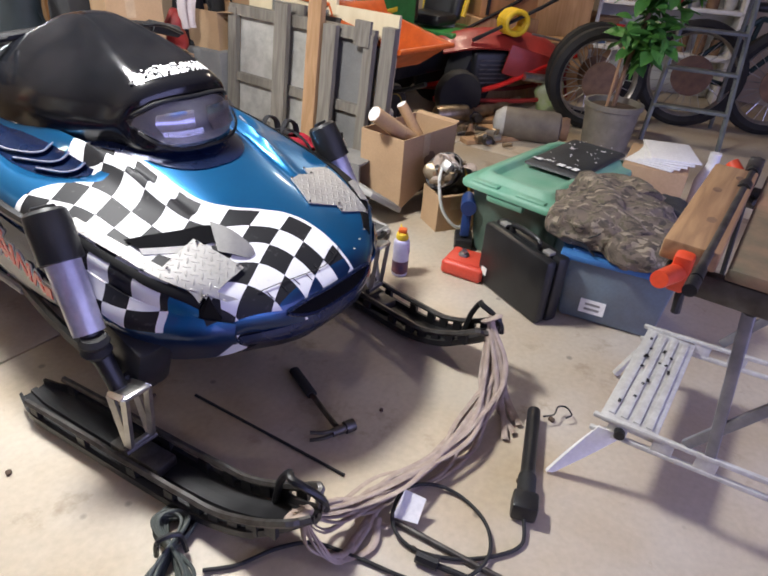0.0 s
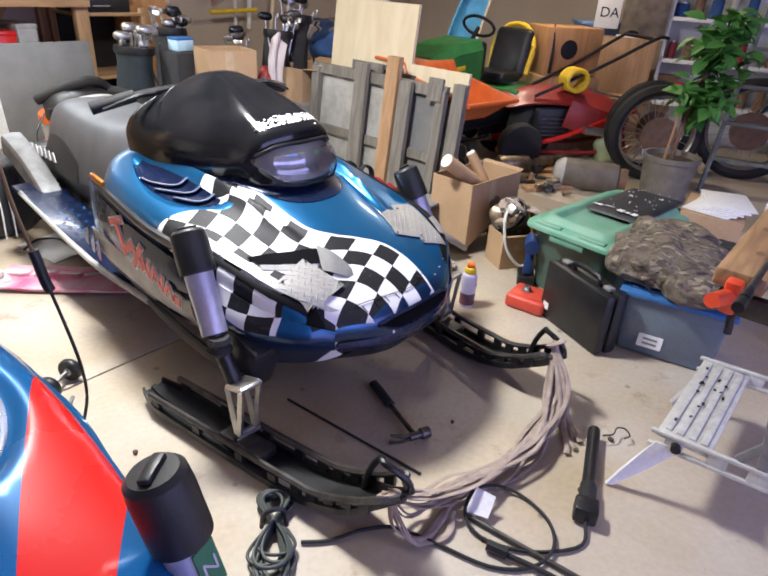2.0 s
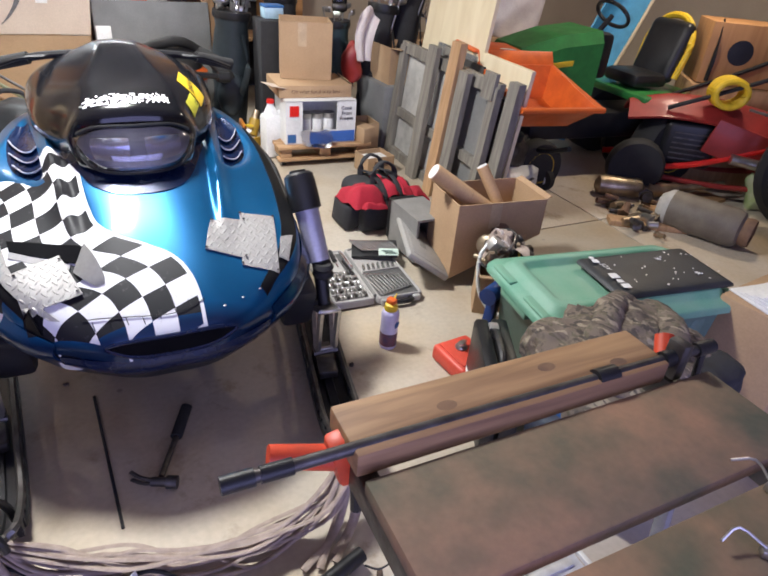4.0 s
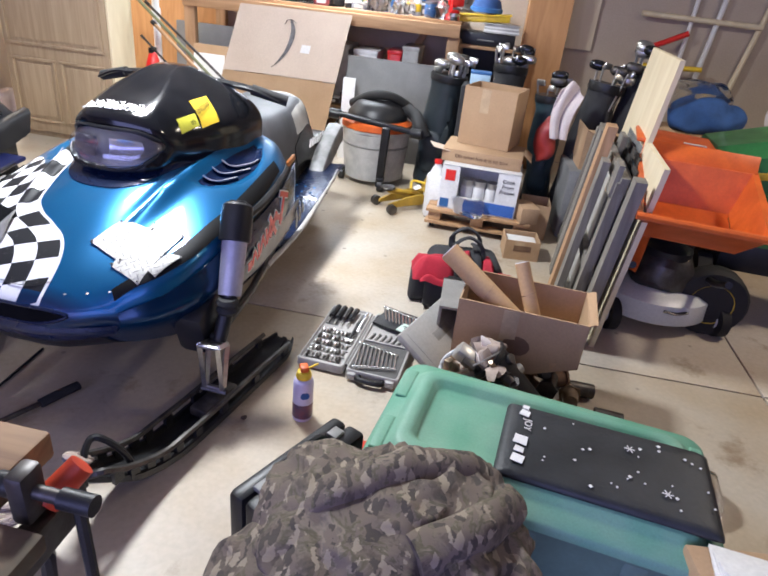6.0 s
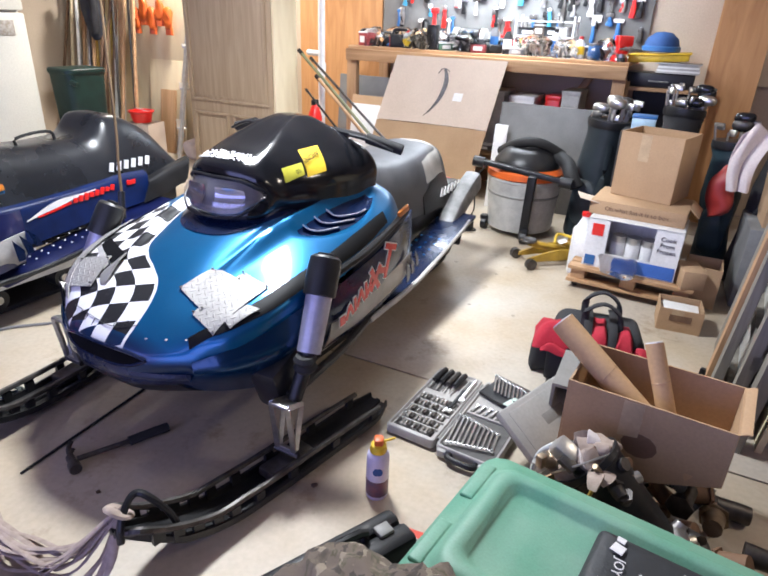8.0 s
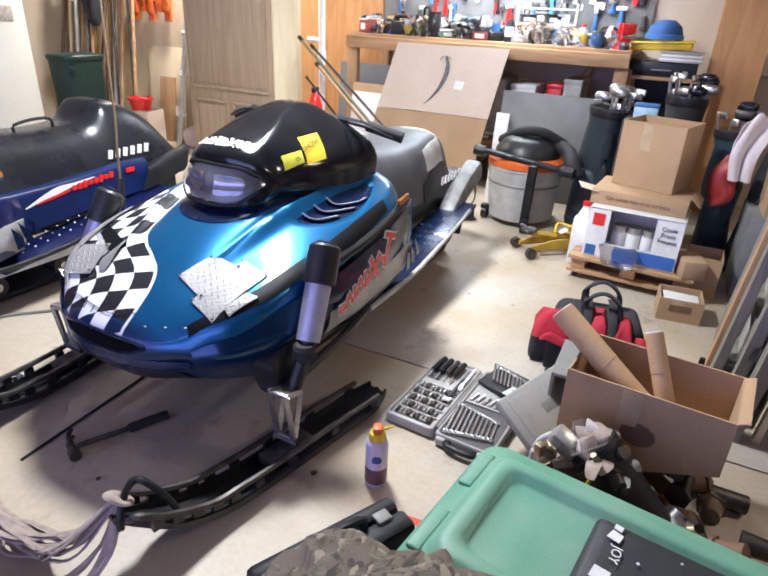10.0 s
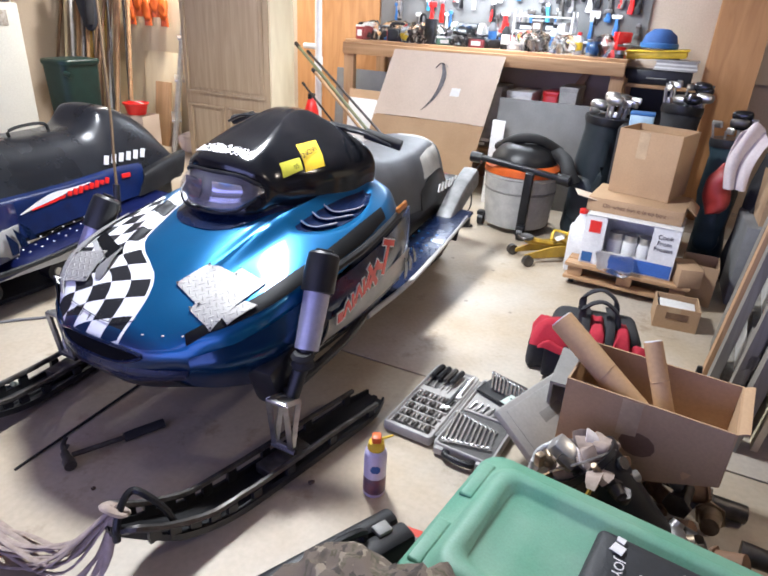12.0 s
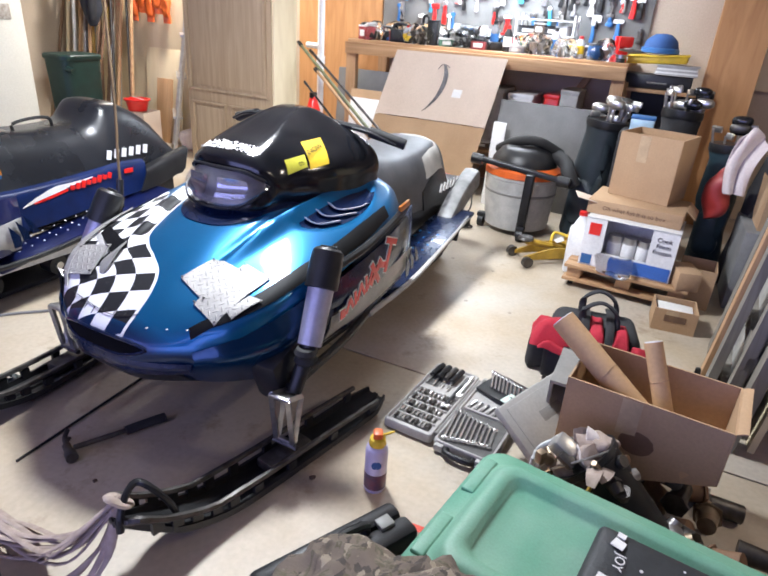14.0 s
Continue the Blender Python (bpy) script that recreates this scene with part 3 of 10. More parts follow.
us = [U0, *JU, U1]
vs_ = [V0, *JV, V1]
floor = single("floor", bx(B(), (U1 - U0, V1 - V0, 0.04)), JOINT, rp((U0 + U1) / 2, (V0 + V1) / 2, -0.032), 12.8, "pale stained concrete garage floor with sawn joints", kind="structure")
for i in range(len(us) - 1):
    for j in range(len(vs_) - 1):
        w, d = us[i + 1] - us[i] - 0.008, vs_[j + 1] - vs_[j] - 0.008
        fc = rp((us[i] + us[i + 1]) / 2, (vs_[j] + vs_[j + 1]) / 2, -0.02)
        o = part("concrete_slab", bx(B(), (w, d, 0.04), bevel=0.003), CONCRETE)
        o.parent = floor
        o.matrix_parent_inverse = floor.matrix_world.inverted()
        o.matrix_basis = pose(fc.x * S, fc.y * S, fc.z * S, 0, 0, 12.8)
slab("wall_back", U0 - 0.1, U1 + 0.1, V1, V1 + 0.1, 0, HZ, WALL, "beige plasterboard garage wall behind the workbench")
slab("wall_left", U0 - 0.1, U0, V0, V1, 0, HZ, WALL, "pale plasterboard garage wall")
slab("wall_right", U1, U1 + 0.1, V0, V1, 0, HZ, WALL, "beige plasterboard garage wall")
DOOR_U, DOOR_H = (-2.4, 2.4), 2.0  # open roll-up door behind the camera
slab("wall_front_1", U0 - 0.1, DOOR_U[0], V0 - 0.1, V0, 0, HZ, WALL, "beige plasterboard wall beside the open garage door")
slab("wall_front_2", DOOR_U[1], U1 + 0.1, V0 - 0.1, V0, 0, HZ, WALL, "beige plasterboard wall beside the open garage door")
slab("wall_front_3", DOOR_U[0], DOOR_U[1], V0 - 0.1, V0, DOOR_H, HZ, WALL, "beige lintel over the open garage door")
slab("driveway", -14, 14, V0 - 16, V0 - 0.11, -0.09, -0.06, CONCRETE, "grey concrete driveway outside the open door")
slab("ceiling", U0 - 0.1, U1 + 0.1, V0 - 0.1, V1 + 0.1, HZ, HZ + 0.1, CEIL, "off-white plasterboard garage ceiling")


# ---- snowmobiles ----
def sled(at, checked):
    lab = "blue and black snowmobile with black and white checked flag hood" if checked else "blue snowmobile with red hood sweeps and long black seat"
    T = thing("snowmobile", (*at, 0), 11.3, label=lab, category="snowmobile", group="parked snowmobiles")
    blue_dark = DARK_BLUE
    # hood
    half = [
        [(0, -0.012, 0.335), (0.08, -0.01, 0.335), (0.15, 0.008, 0.335), (0.235, 0.06, 0.33), (0.25, 0.07, 0.31)],
        [(0, -0.016, 0.375), (0.08, -0.012, 0.375), (0.155, 0.008, 0.372), (0.25, 0.06, 0.362), (0.262, 0.075, 0.33)],
        [(0, 0.01, 0.415), (0.085, 0.012, 0.414), (0.165, 0.03, 0.405), (0.275, 0.085, 0.398), (0.292, 0.10, 0.35)],
        [(0, 0.09, 0.468), (0.1, 0.09, 0.466), (0.19, 0.10, 0.452), (0.32, 0.13, 0.445), (0.345, 0.14, 0.39)],
        [(0, 0.20, 0.522), (0.1, 0.20, 0.52), (0.2, 0.205, 0.502), (0.36, 0.215, 0.482), (0.385, 0.22, 0.425)],
        [(0, 0.33, 0.578), (0.1, 0.33, 0.574), (0.2, 0.33, 0.55), (0.38, 0.34, 0.515), (0.41, 0.345, 0.46)],
        [(0, 0.50, 0.635), (0.1, 0.50, 0.632), (0.2, 0.50, 0.612), (0.385, 0.50, 0.545), (0.425, 0.50, 0.49)],
        [(0, 0.70, 0.67), (0.1, 0.70, 0.668), (0.215, 0.70, 0.645), (0.385, 0.70, 0.585), (0.43, 0.70, 0.525)],
        [(0, 0.90, 0.69), (0.12, 0.90, 0.69), (0.235, 0.90, 0.668), (0.365, 0.90, 0.615), (0.415, 0.90, 0.555)],
        [(0, 1.02, 0.69), (0.13, 1.02, 0.685), (0.235, 1.02, 0.665), (0.325, 1.02, 0.63), (0.37, 1.01, 0.57)],
        [(0, 1.05, 0.62), (0.13, 1.05, 0.62), (0.225, 1.045, 0.61), (0.29, 1.04, 0.59), (0.34, 1.03, 0.55)],
    ]
    def moulded(bm):
        """Raised shoulder ridges with a sunk vent pocket outside each of them."""
        for v in bm.verts:
            x, y = abs(v.co.x), v.co.y
            if v.co.z < 0.38 or y > 1.03:
                continue
            crest = 0.15 + 0.12 * y
            on = min(max((y - 0.22) / 0.2, 0), 1) * min(max((1.02 - y) / 0.1, 0), 1)
            v.co.z += 0.022 * on * math.exp(-((x - crest) / (0.014 if x < crest else 0.026)) ** 2) - 0.008 * on * math.exp(-((x - crest + 0.028) / 0.014) ** 2)
            if (checked or v.co.x > 0) and 0.52 < y < 0.94:
                lean_ = math.sin(math.pi * ((y - 0.52) / 0.42) ** 0.8)
                wd = 0.006 + 0.046 * lean_
                v.co.z -= 0.020 * min(1, lean_ * 2.5) * math.exp(-(abs(x - crest - 0.02 - wd) / wd) ** 5)
        return bm
    hood_bm = moulded(surface(B(), mirror_rows(half), 90, 140, 0.006))
    tree = BVHTree.FromBMesh(hood_bm)
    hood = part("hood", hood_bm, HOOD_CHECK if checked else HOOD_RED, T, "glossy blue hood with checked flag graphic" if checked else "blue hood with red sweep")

    def on_hood(x, y, up=0.003):
        hit_, nor, _, _ = tree.ray_cast(Vector((x, y, 2)), Vector((0, 0, -1)))
        return (hit_ if hit_ else Vector((x, y, 0.45))) + Vector((0, 0, up))

    def drape(xy, up=0.006, thick=0.003, n=8):
        """A sheet laid on the hood between corner rows of (x, y)."""
        g = [[Vector((*p, 0)) for p in r] for r in xy]
        rows = []
        for a in range(n + 1):
            col = [cat([r[k] for r in g], a / n) for k in range(len(g[0]))]
            rows.append([on_hood(*cat(col, b / n).to_2d(), up) for b in range(n + 1)])
        return surface(B(), rows, n, n, thick)
    # vent pocket, its shade laid in as a dark sheet, and louvre blades on both shoulders
    for sx in (-1, 1):
        if not checked and sx < 0:
            continue
        rec = part("vent_recess", drape([[(sx * 0.246, 0.55), (sx * 0.256, 0.55), (sx * 0.268, 0.556)], [(sx * 0.252, 0.62), (sx * 0.285, 0.62), (sx * 0.318, 0.625)], [(sx * 0.262, 0.72), (sx * 0.305, 0.72), (sx * 0.343, 0.72)], [(sx * 0.275, 0.82), (sx * 0.31, 0.82), (sx * 0.345, 0.825)], [(sx * 0.287, 0.90), (sx * 0.305, 0.90), (sx * 0.32, 0.90)]], 0.0015, 0.001, 14), DARK_BLUE, hood, "sunk vent with its shade laid in as dark blue")
        for line in (((0.25, 0.575), (0.292, 0.598), (0.326, 0.665)), ((0.254, 0.632), (0.294, 0.658), (0.338, 0.745)), ((0.260, 0.692), (0.300, 0.722), (0.340, 0.815))):
            edge = smooth_path([(sx * x_, y_, 0) for x_, y_ in line], 5)
            blade = part("louvre", surface(B(), [[on_hood(p.x, p.y, 0.011) for p in edge], [on_hood(p.x, p.y + 0.016, 0.003) for p in edge]], 2, 12, 0.0015), BLUE, rec)
            part("blade_edge", tube(B(), [on_hood(p.x, p.y, 0.012) for p in edge], 0.0024, 6, 1), SILVER, blade, "bright silver blade edge")
    # cowl: black pod under a tent-shaped low windscreen
    ch = [
        [(0, 0.462, 0.605), (0.05, 0.465, 0.605), (0.09, 0.485, 0.605), (0.11, 0.51, 0.606), (0.122, 0.54, 0.61), (0.13, 0.56, 0.612)],
        [(0, 0.446, 0.645), (0.06, 0.450, 0.645), (0.11, 0.466, 0.643), (0.132, 0.485, 0.64), (0.148, 0.51, 0.637), (0.145, 0.57, 0.622)],
        [(0, 0.472, 0.715), (0.065, 0.476, 0.713), (0.113, 0.494, 0.707), (0.136, 0.512, 0.695), (0.16, 0.53, 0.665), (0.158, 0.58, 0.628)],
        [(0, 0.484, 0.787), (0.07, 0.489, 0.782), (0.12, 0.503, 0.765), (0.148, 0.52, 0.742), (0.172, 0.555, 0.69), (0.172, 0.60, 0.635)],
        [(0, 0.55, 0.816), (0.065, 0.553, 0.813), (0.118, 0.56, 0.798), (0.160, 0.575, 0.750), (0.188, 0.60, 0.69), (0.195, 0.635, 0.64)],
        [(0, 0.65, 0.848), (0.06, 0.65, 0.846), (0.104, 0.652, 0.836), (0.192, 0.665, 0.765), (0.224, 0.68, 0.70), (0.230, 0.70, 0.640)],
        [(0, 0.75, 0.881), (0.045, 0.75, 0.880), (0.080, 0.752, 0.870), (0.212, 0.76, 0.780), (0.252, 0.77, 0.715), (0.258, 0.78, 0.640)],
        [(0, 0.835, 0.900), (0.035, 0.838, 0.898), (0.070, 0.845, 0.886), (0.222, 0.868, 0.795), (0.270, 0.87, 0.722), (0.276, 0.87, 0.645)],
        [(0, 0.905, 0.893), (0.04, 0.91, 0.890), (0.085, 0.92, 0.876), (0.225, 0.972, 0.800), (0.279, 0.985, 0.735), (0.285, 0.975, 0.648)],
        [(0, 0.895, 0.865), (0.04, 0.90, 0.862), (0.08, 0.91, 0.848), (0.212, 0.96, 0.775), (0.263, 0.972, 0.715), (0.27, 0.965, 0.652)],
    ]
    cowl_bm = surface(B(), mirror_rows(ch), 60, 60, 0.005)
    ctree = BVHTree.FromBMesh(cowl_bm)
    cowl = part("cowl", cowl_bm, GLOSS_BLACK, T, "glossy black cowl and low windscreen", at=(0, 0 if checked else 0.1, 0))

    def on_cowl(y, z, out=0.003):
        hit_, nor, _, _ = ctree.ray_cast(Vector((1, y, z)), Vector((-1, 0, 0)))
        return hit_ + nor * out if hit_ else Vector((0.2, y, z))

    def atop(x, y, out=0.002):
        hit_, nor, _, _ = ctree.ray_cast(Vector((x, y, 2)), Vector((0, 0, -1)))
        return hit_ + nor * out if hit_ else Vector((x, y, 0.8))
    # dark band of the hood round the pod
    skirt = []
    for xi, yi, xo, yo in ((0, 0.47, 0, 0.375), (0.06, 0.475, 0.07, 0.385), (0.105, 0.51, 0.125, 0.43), (0.14, 0.57, 0.168, 0.53), (0.18, 0.64, 0.20, 0.63)):
        skirt.append([(xi, yi), ((xi + xo) / 2, (yi + yo) / 2), (xo, yo)])
    skirt = [[(-x, y) for x, y in r] for r in reversed(skirt[1:])] + skirt
    part("pod_skirt", surface(B(), [[on_hood(x, y, 0.003 + 0.004 * (2 - k)) for k, (x, y) in enumerate(r)] for r in skirt], 32, 6, 0.002), DARK_BLUE, cowl, "dark blue band round the pod")
    # headlight: a wrap-round clear lens over two reflectors
    def arc(z, yf, xw, ys, k=0.0):
        return [(xw * math.sin(a), yf + (ys - yf) * (1 - math.cos(a)) - k, 0.703 + (z - 0.703) * (1 - 0.72 * abs(math.sin(a)) ** 5)) for a in [radians(-88 + 22 * i) for i in range(9)]]
    lens = part("headlight", surface(B(), [arc(0.642, 0.424, 0.146, 0.505, 0.006), arc(0.68, 0.43, 0.158, 0.525, 0.014), arc(0.722, 0.452, 0.157, 0.54, 0.014), arc(0.752, 0.468, 0.148, 0.545, 0.008)], 10, 24, 0.003), LENS, cowl, "clear wrap-round headlight lens")
    lens.visible_shadow = False
    part("lamp_bowl", surface(B(), [arc(0.650, 0.428, 0.140, 0.51, 0.001), arc(0.685, 0.440, 0.148, 0.53, 0.004), arc(0.722, 0.460, 0.148, 0.545, 0.004), arc(0.745, 0.472, 0.142, 0.55, 0.002)], 8, 24, 0.002), node_mat("lamp_bowl_grey", (0.22, 0.22, 0.225), 0.25, second=(0.09, 0.09, 0.095), scale=14), lens, "grey lamp bowl")
    part("lens_rim", tube(B(), [(p[0] * 1.005, p[1] - 0.004, p[2]) for p in arc(0.756, 0.468, 0.146, 0.54, 0.006)], 0.0045, 6, 3), BLACK, cowl, "black brow seam")
    part("lens_rim", tube(B(), [(p[0] * 1.005, p[1] - 0.002, p[2]) for p in arc(0.639, 0.424, 0.146, 0.505, 0.006)], 0.004, 6, 3), BLACK, cowl)
    for sx in (-1, 1):
        part("reflector", surface(B(), [[(sx * 0.02, 0.452, 0.728), (sx * 0.06, 0.456, 0.73), (sx * 0.112, 0.478, 0.724)], [(sx * 0.02, 0.450, 0.70), (sx * 0.06, 0.462, 0.70), (sx * 0.115, 0.478, 0.70)], [(sx * 0.025, 0.436, 0.672), (sx * 0.06, 0.440, 0.67), (sx * 0.108, 0.455, 0.675)]], 6, 8, 0.001), node_mat("lamp_reflector", (0.62, 0.62, 0.66), 0.15, metal=0.9), lens, "mirrored reflector bowl", at=(0, -0.010, 0))
    if checked:
        rnd = random.Random(5)
        bm = B()
        nx, ny = 44, 8
        for a in range(nx):
            for b_ in range(ny):
                u = -1 + 2 * (a + 0.5) / nx
                top_ = 0.55 + 0.45 * math.cos(u * 1.35 - 0.1)
                if (b_ + 0.5) / ny > top_ * rnd.uniform(0.8, 1.1) or rnd.random() < 0.34:
                    continue
                x, y = u * 0.108 - 0.008, 0.503 + 0.02 * u * u + 0.046 * (b_ + 0.5) / ny
                dx, dy = 0.0027, 0.0032
                j_ = [rnd.uniform(-0.0008, 0.0008) for _ in range(8)]
                vs = [bm.verts.new(atop(x + sx_ * dx + j_[2 * q], y + sy_ * dy + j_[2 * q + 1], 0.0025)) for q, (sx_, sy_) in enumerate(((-1, -1), (1, -1), (1, 1), (-1, 1)))]
                bm.faces.new(vs)
        part("brow_graphic", bm, WHITE, cowl, "torn white brow graphic", smooth=False)
        part("brow_screw", lathe(B(), [(0.006, 0), (0.005, 0.002), (0.0005, 0.003)], atop(-0.12, 0.535, 0.001), 10), STEEL, cowl)
    # registration stickers on the cowl's side
    if checked:
        look_in, rise = Vector((-0.8, 0, -0.6)), Vector((-0.6, 0, 0.8))

        def flank(y, w):
            """The place on the cowl's flank at a height w up its slope, and its outward side."""
            hit_, nor, _, _ = ctree.ray_cast(rise * w + Vector((0, y, 0)) - look_in, look_in)
            return hit_, (nor if nor.x > 0 else -nor)

        def cowl_plate(name, corners, mat_, lab_):
            (ya, wa), (yb, wb), (yc, wc), (yd, wd) = corners
            rows = []
            for k in range(7):
                u, row = k / 6, []
                for q in range(7):
                    v = q / 6
                    h_, n_ = flank((ya * (1 - u) + yb * u) * (1 - v) + (yd * (1 - u) + yc * u) * v, (wa * (1 - u) + wb * u) * (1 - v) + (wd * (1 - u) + wc * u) * v)
                    row.append(h_ + n_ * 0.002)
                rows.append(row)
            return part(name, surface(B(), rows, 10, 10, 0.0006), mat_, cowl, lab_)
        for yy, ww, sz, txt, corners, mat_, lab_ in (
                (0.713, 0.522, 0.026, "SNOW", ((0.694, 0.564), (0.781, 0.558), (0.740, 0.464), (0.6655, 0.469)), YELLOW, "yellow registration sticker reading snow"),
                (0.642, 0.496, 0.020, "05", ((0.597, 0.527), (0.672, 0.520), (0.660, 0.480), (0.591, 0.481)), node_mat("lime_sticker", (0.66, 0.62, 0.05), 0.5), "lime year sticker")):
            tag = cowl_plate("sticker", corners, mat_, lab_)
            p, nor = flank(yy, ww)
            ob = lettering("sticker_text", txt, sz, BLACK, tag, (0, 0, 0), (0, 0, 0), 0.0002)
            along = (Vector((0, 1, 0.15)) - nor * nor.dot(Vector((0, 1, 0.15)))).normalized()
            ob.matrix_basis = Matrix.Translation((p + nor * 0.0075) * S) @ Matrix((along, nor.cross(along), nor)).transposed().to_4x4()
    # side panels
    for sx in (-1, 1):
        sp = [
            [(sx * 0.258, 0.062, 0.378), (sx * 0.262, 0.06, 0.335), (sx * 0.20, 0.075, 0.275)],
            [(sx * 0.325, 0.118, 0.405), (sx * 0.337, 0.115, 0.345), (sx * 0.26, 0.14, 0.245)],
            [(sx * 0.390, 0.225, 0.438), (sx * 0.412, 0.225, 0.36), (sx * 0.33, 0.25, 0.225)],
            [(sx * 0.413, 0.34, 0.466), (sx * 0.432, 0.34, 0.375), (sx * 0.37, 0.35, 0.225)],
            [(sx * 0.416, 0.42, 0.480), (sx * 0.426, 0.42, 0.385), (sx * 0.38, 0.42, 0.225)],
        ]
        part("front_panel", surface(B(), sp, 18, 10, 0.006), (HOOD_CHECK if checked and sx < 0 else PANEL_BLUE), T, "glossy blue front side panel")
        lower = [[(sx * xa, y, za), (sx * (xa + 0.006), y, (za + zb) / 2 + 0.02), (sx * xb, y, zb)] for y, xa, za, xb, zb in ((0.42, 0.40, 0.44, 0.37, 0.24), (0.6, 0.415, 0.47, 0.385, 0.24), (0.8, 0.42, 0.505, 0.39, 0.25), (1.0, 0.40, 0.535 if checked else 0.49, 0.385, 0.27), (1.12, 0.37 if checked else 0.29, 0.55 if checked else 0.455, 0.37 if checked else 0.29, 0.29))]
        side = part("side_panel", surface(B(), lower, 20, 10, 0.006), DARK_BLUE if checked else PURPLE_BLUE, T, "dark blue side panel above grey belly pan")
        pan = [[(sx * (xb + 0.030), y, zb + 0.13), (sx * (xb + 0.022), y, zb + 0.06), (sx * (xb - 0.01), y, zb - 0.008)] for y, xb, zb in ((0.5, 0.38, 0.235), (0.7, 0.392, 0.245), (0.9, 0.39, 0.26), (1.05, 0.385, 0.28))]
        part("belly_pan", surface(B(), pan, 14, 6, 0.004), PALE_GREY, side, "silver grey belly pan")
        # slanted red model lettering, as plain strokes
        strokes = [(0.535, 0.030, 0.030, 0)] + [(0.565 + 0.023 * k, 0.044 + 0.003 * k, 0.013, (-24, 30, 8)[k % 3]) for k in range(7)] + [(0.738, 0.10, 0.02, 36), (0.742, 0.10, 0.02, -40), (0.782, 0.022, 0.05, -18), (0.828, 0.115, 0.02, -20), (0.846, 0.02, 0.082, -20)]
        for y, h, w_, ang in strokes:
            z = 0.338 + 0.352 * (y - 0.525) + (0.045 if w_ > 0.08 else 0)
            part("letter_edge", bx(B(), (0.003, w_ + 0.009, h + 0.009), (sx * 0.4255, y, z), rot=(ang, 0, 0)), PAPER, side, "white lettering outline")
            part("letter_stroke", bx(B(), (0.005, w_, h), (sx * 0.4265, y, z), rot=(ang, 0, 0)), RED, side, "red lettering stroke")
        edge_ = ((0.240, 0.076, 0.007), (0.268, 0.105, 0.010), (0.318, 0.160, 0.017), (0.360, 0.25, 0.020), (0.382, 0.38, 0.020), (0.396, 0.52, 0.018), (0.402, 0.70, 0.018), (0.392, 0.86, 0.014)) if sx > 0 else ((0.272, 0.090, 0.005), (0.322, 0.134, 0.006), (0.362, 0.200, 0.006), (0.379, 0.27, 0.006), (0.393, 0.36, 0.006), (0.401, 0.46, 0.006), (0.405, 0.55, 0.006))
        if checked:
            part("trim_stripe", drape([[(sx * (x - w_), y + 0.006), (sx * (x + w_), y - 0.006)] for x, y, w_ in edge_], 0.005, 0.005, 18), TRIM_BLACK, T, "black hood edge trim")
        part("trim_stripe", tube(B(), [(sx * 0.408, 0.44, 0.505), (sx * 0.418, 0.55, 0.515), (sx * 0.425, 0.7, 0.535), (sx * 0.39, 1.02, 0.57)], 0.014 if checked else 0.007, 8, 6), BLACK if checked else BLUE, T, "black bumper trim" if checked else "blue edge trim")
        part("marker", bx(B(), (0.012, 0.075, 0.022), (sx * 0.402, 0.98, 0.585), 0.003, rot=(10, 0, 0)), node_mat("amber", (0.55, 0.18, 0.02), 0.3), side, "amber side marker")
        for k in range(3):
            w = part("panel_patch", surface(B(), [[(sx * 0.426, 0.99 + 0.03 * k, 0.39 + 0.015 * k), (sx * 0.424, 1.03 + 0.03 * k, 0.34 + 0.02 * k)], [(sx * 0.424, 1.0 + 0.04 * k, 0.30 + 0.02 * k), (sx * 0.42, 1.03 + 0.04 * k, 0.30 + 0.02 * k)]], 2, 2, 0.003), DARK_BLUE, side)
    # nose: dark grille and bumper
    def nose_at(x, z, out):
        hit_, nor, _, _ = tree.ray_cast(Vector((x, -1, z)), Vector((0, 1, 0)))
        return (hit_ if hit_ else Vector((x, 0.06, z))) + Vector((0, -out, 0))
    rows, ring_ = [], []
    for k in range(17):
        u = -1 + k / 8
        hh = 0.022 * (1 - abs(u) ** 3.5) + 0.0015
        rows.append([nose_at(0.152 * u, 0.372 + hh * q + 0.006 * u * u, 0.003) for q in (-1, -0.4, 0.4, 1)])
    ring_ = [r[0] for r in rows] + [r[-1] for r in reversed(rows)]
    grille = part("nose_grille", surface(B(), rows, 24, 6, 0.003), VOID_BLACK, T, "black oval nose opening")
    part("grille_lip", tube(B(), ring_[::2], 0.005, 6, 3, True), DARK_BLUE if checked else BLUE, grille, "dark blue rolled lip")
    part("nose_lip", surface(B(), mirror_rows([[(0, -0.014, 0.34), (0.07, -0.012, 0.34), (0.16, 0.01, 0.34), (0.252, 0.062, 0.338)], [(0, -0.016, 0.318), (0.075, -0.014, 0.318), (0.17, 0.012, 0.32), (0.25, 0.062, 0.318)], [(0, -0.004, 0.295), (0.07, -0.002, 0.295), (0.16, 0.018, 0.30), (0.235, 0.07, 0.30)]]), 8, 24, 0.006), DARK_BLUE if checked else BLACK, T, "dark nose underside")
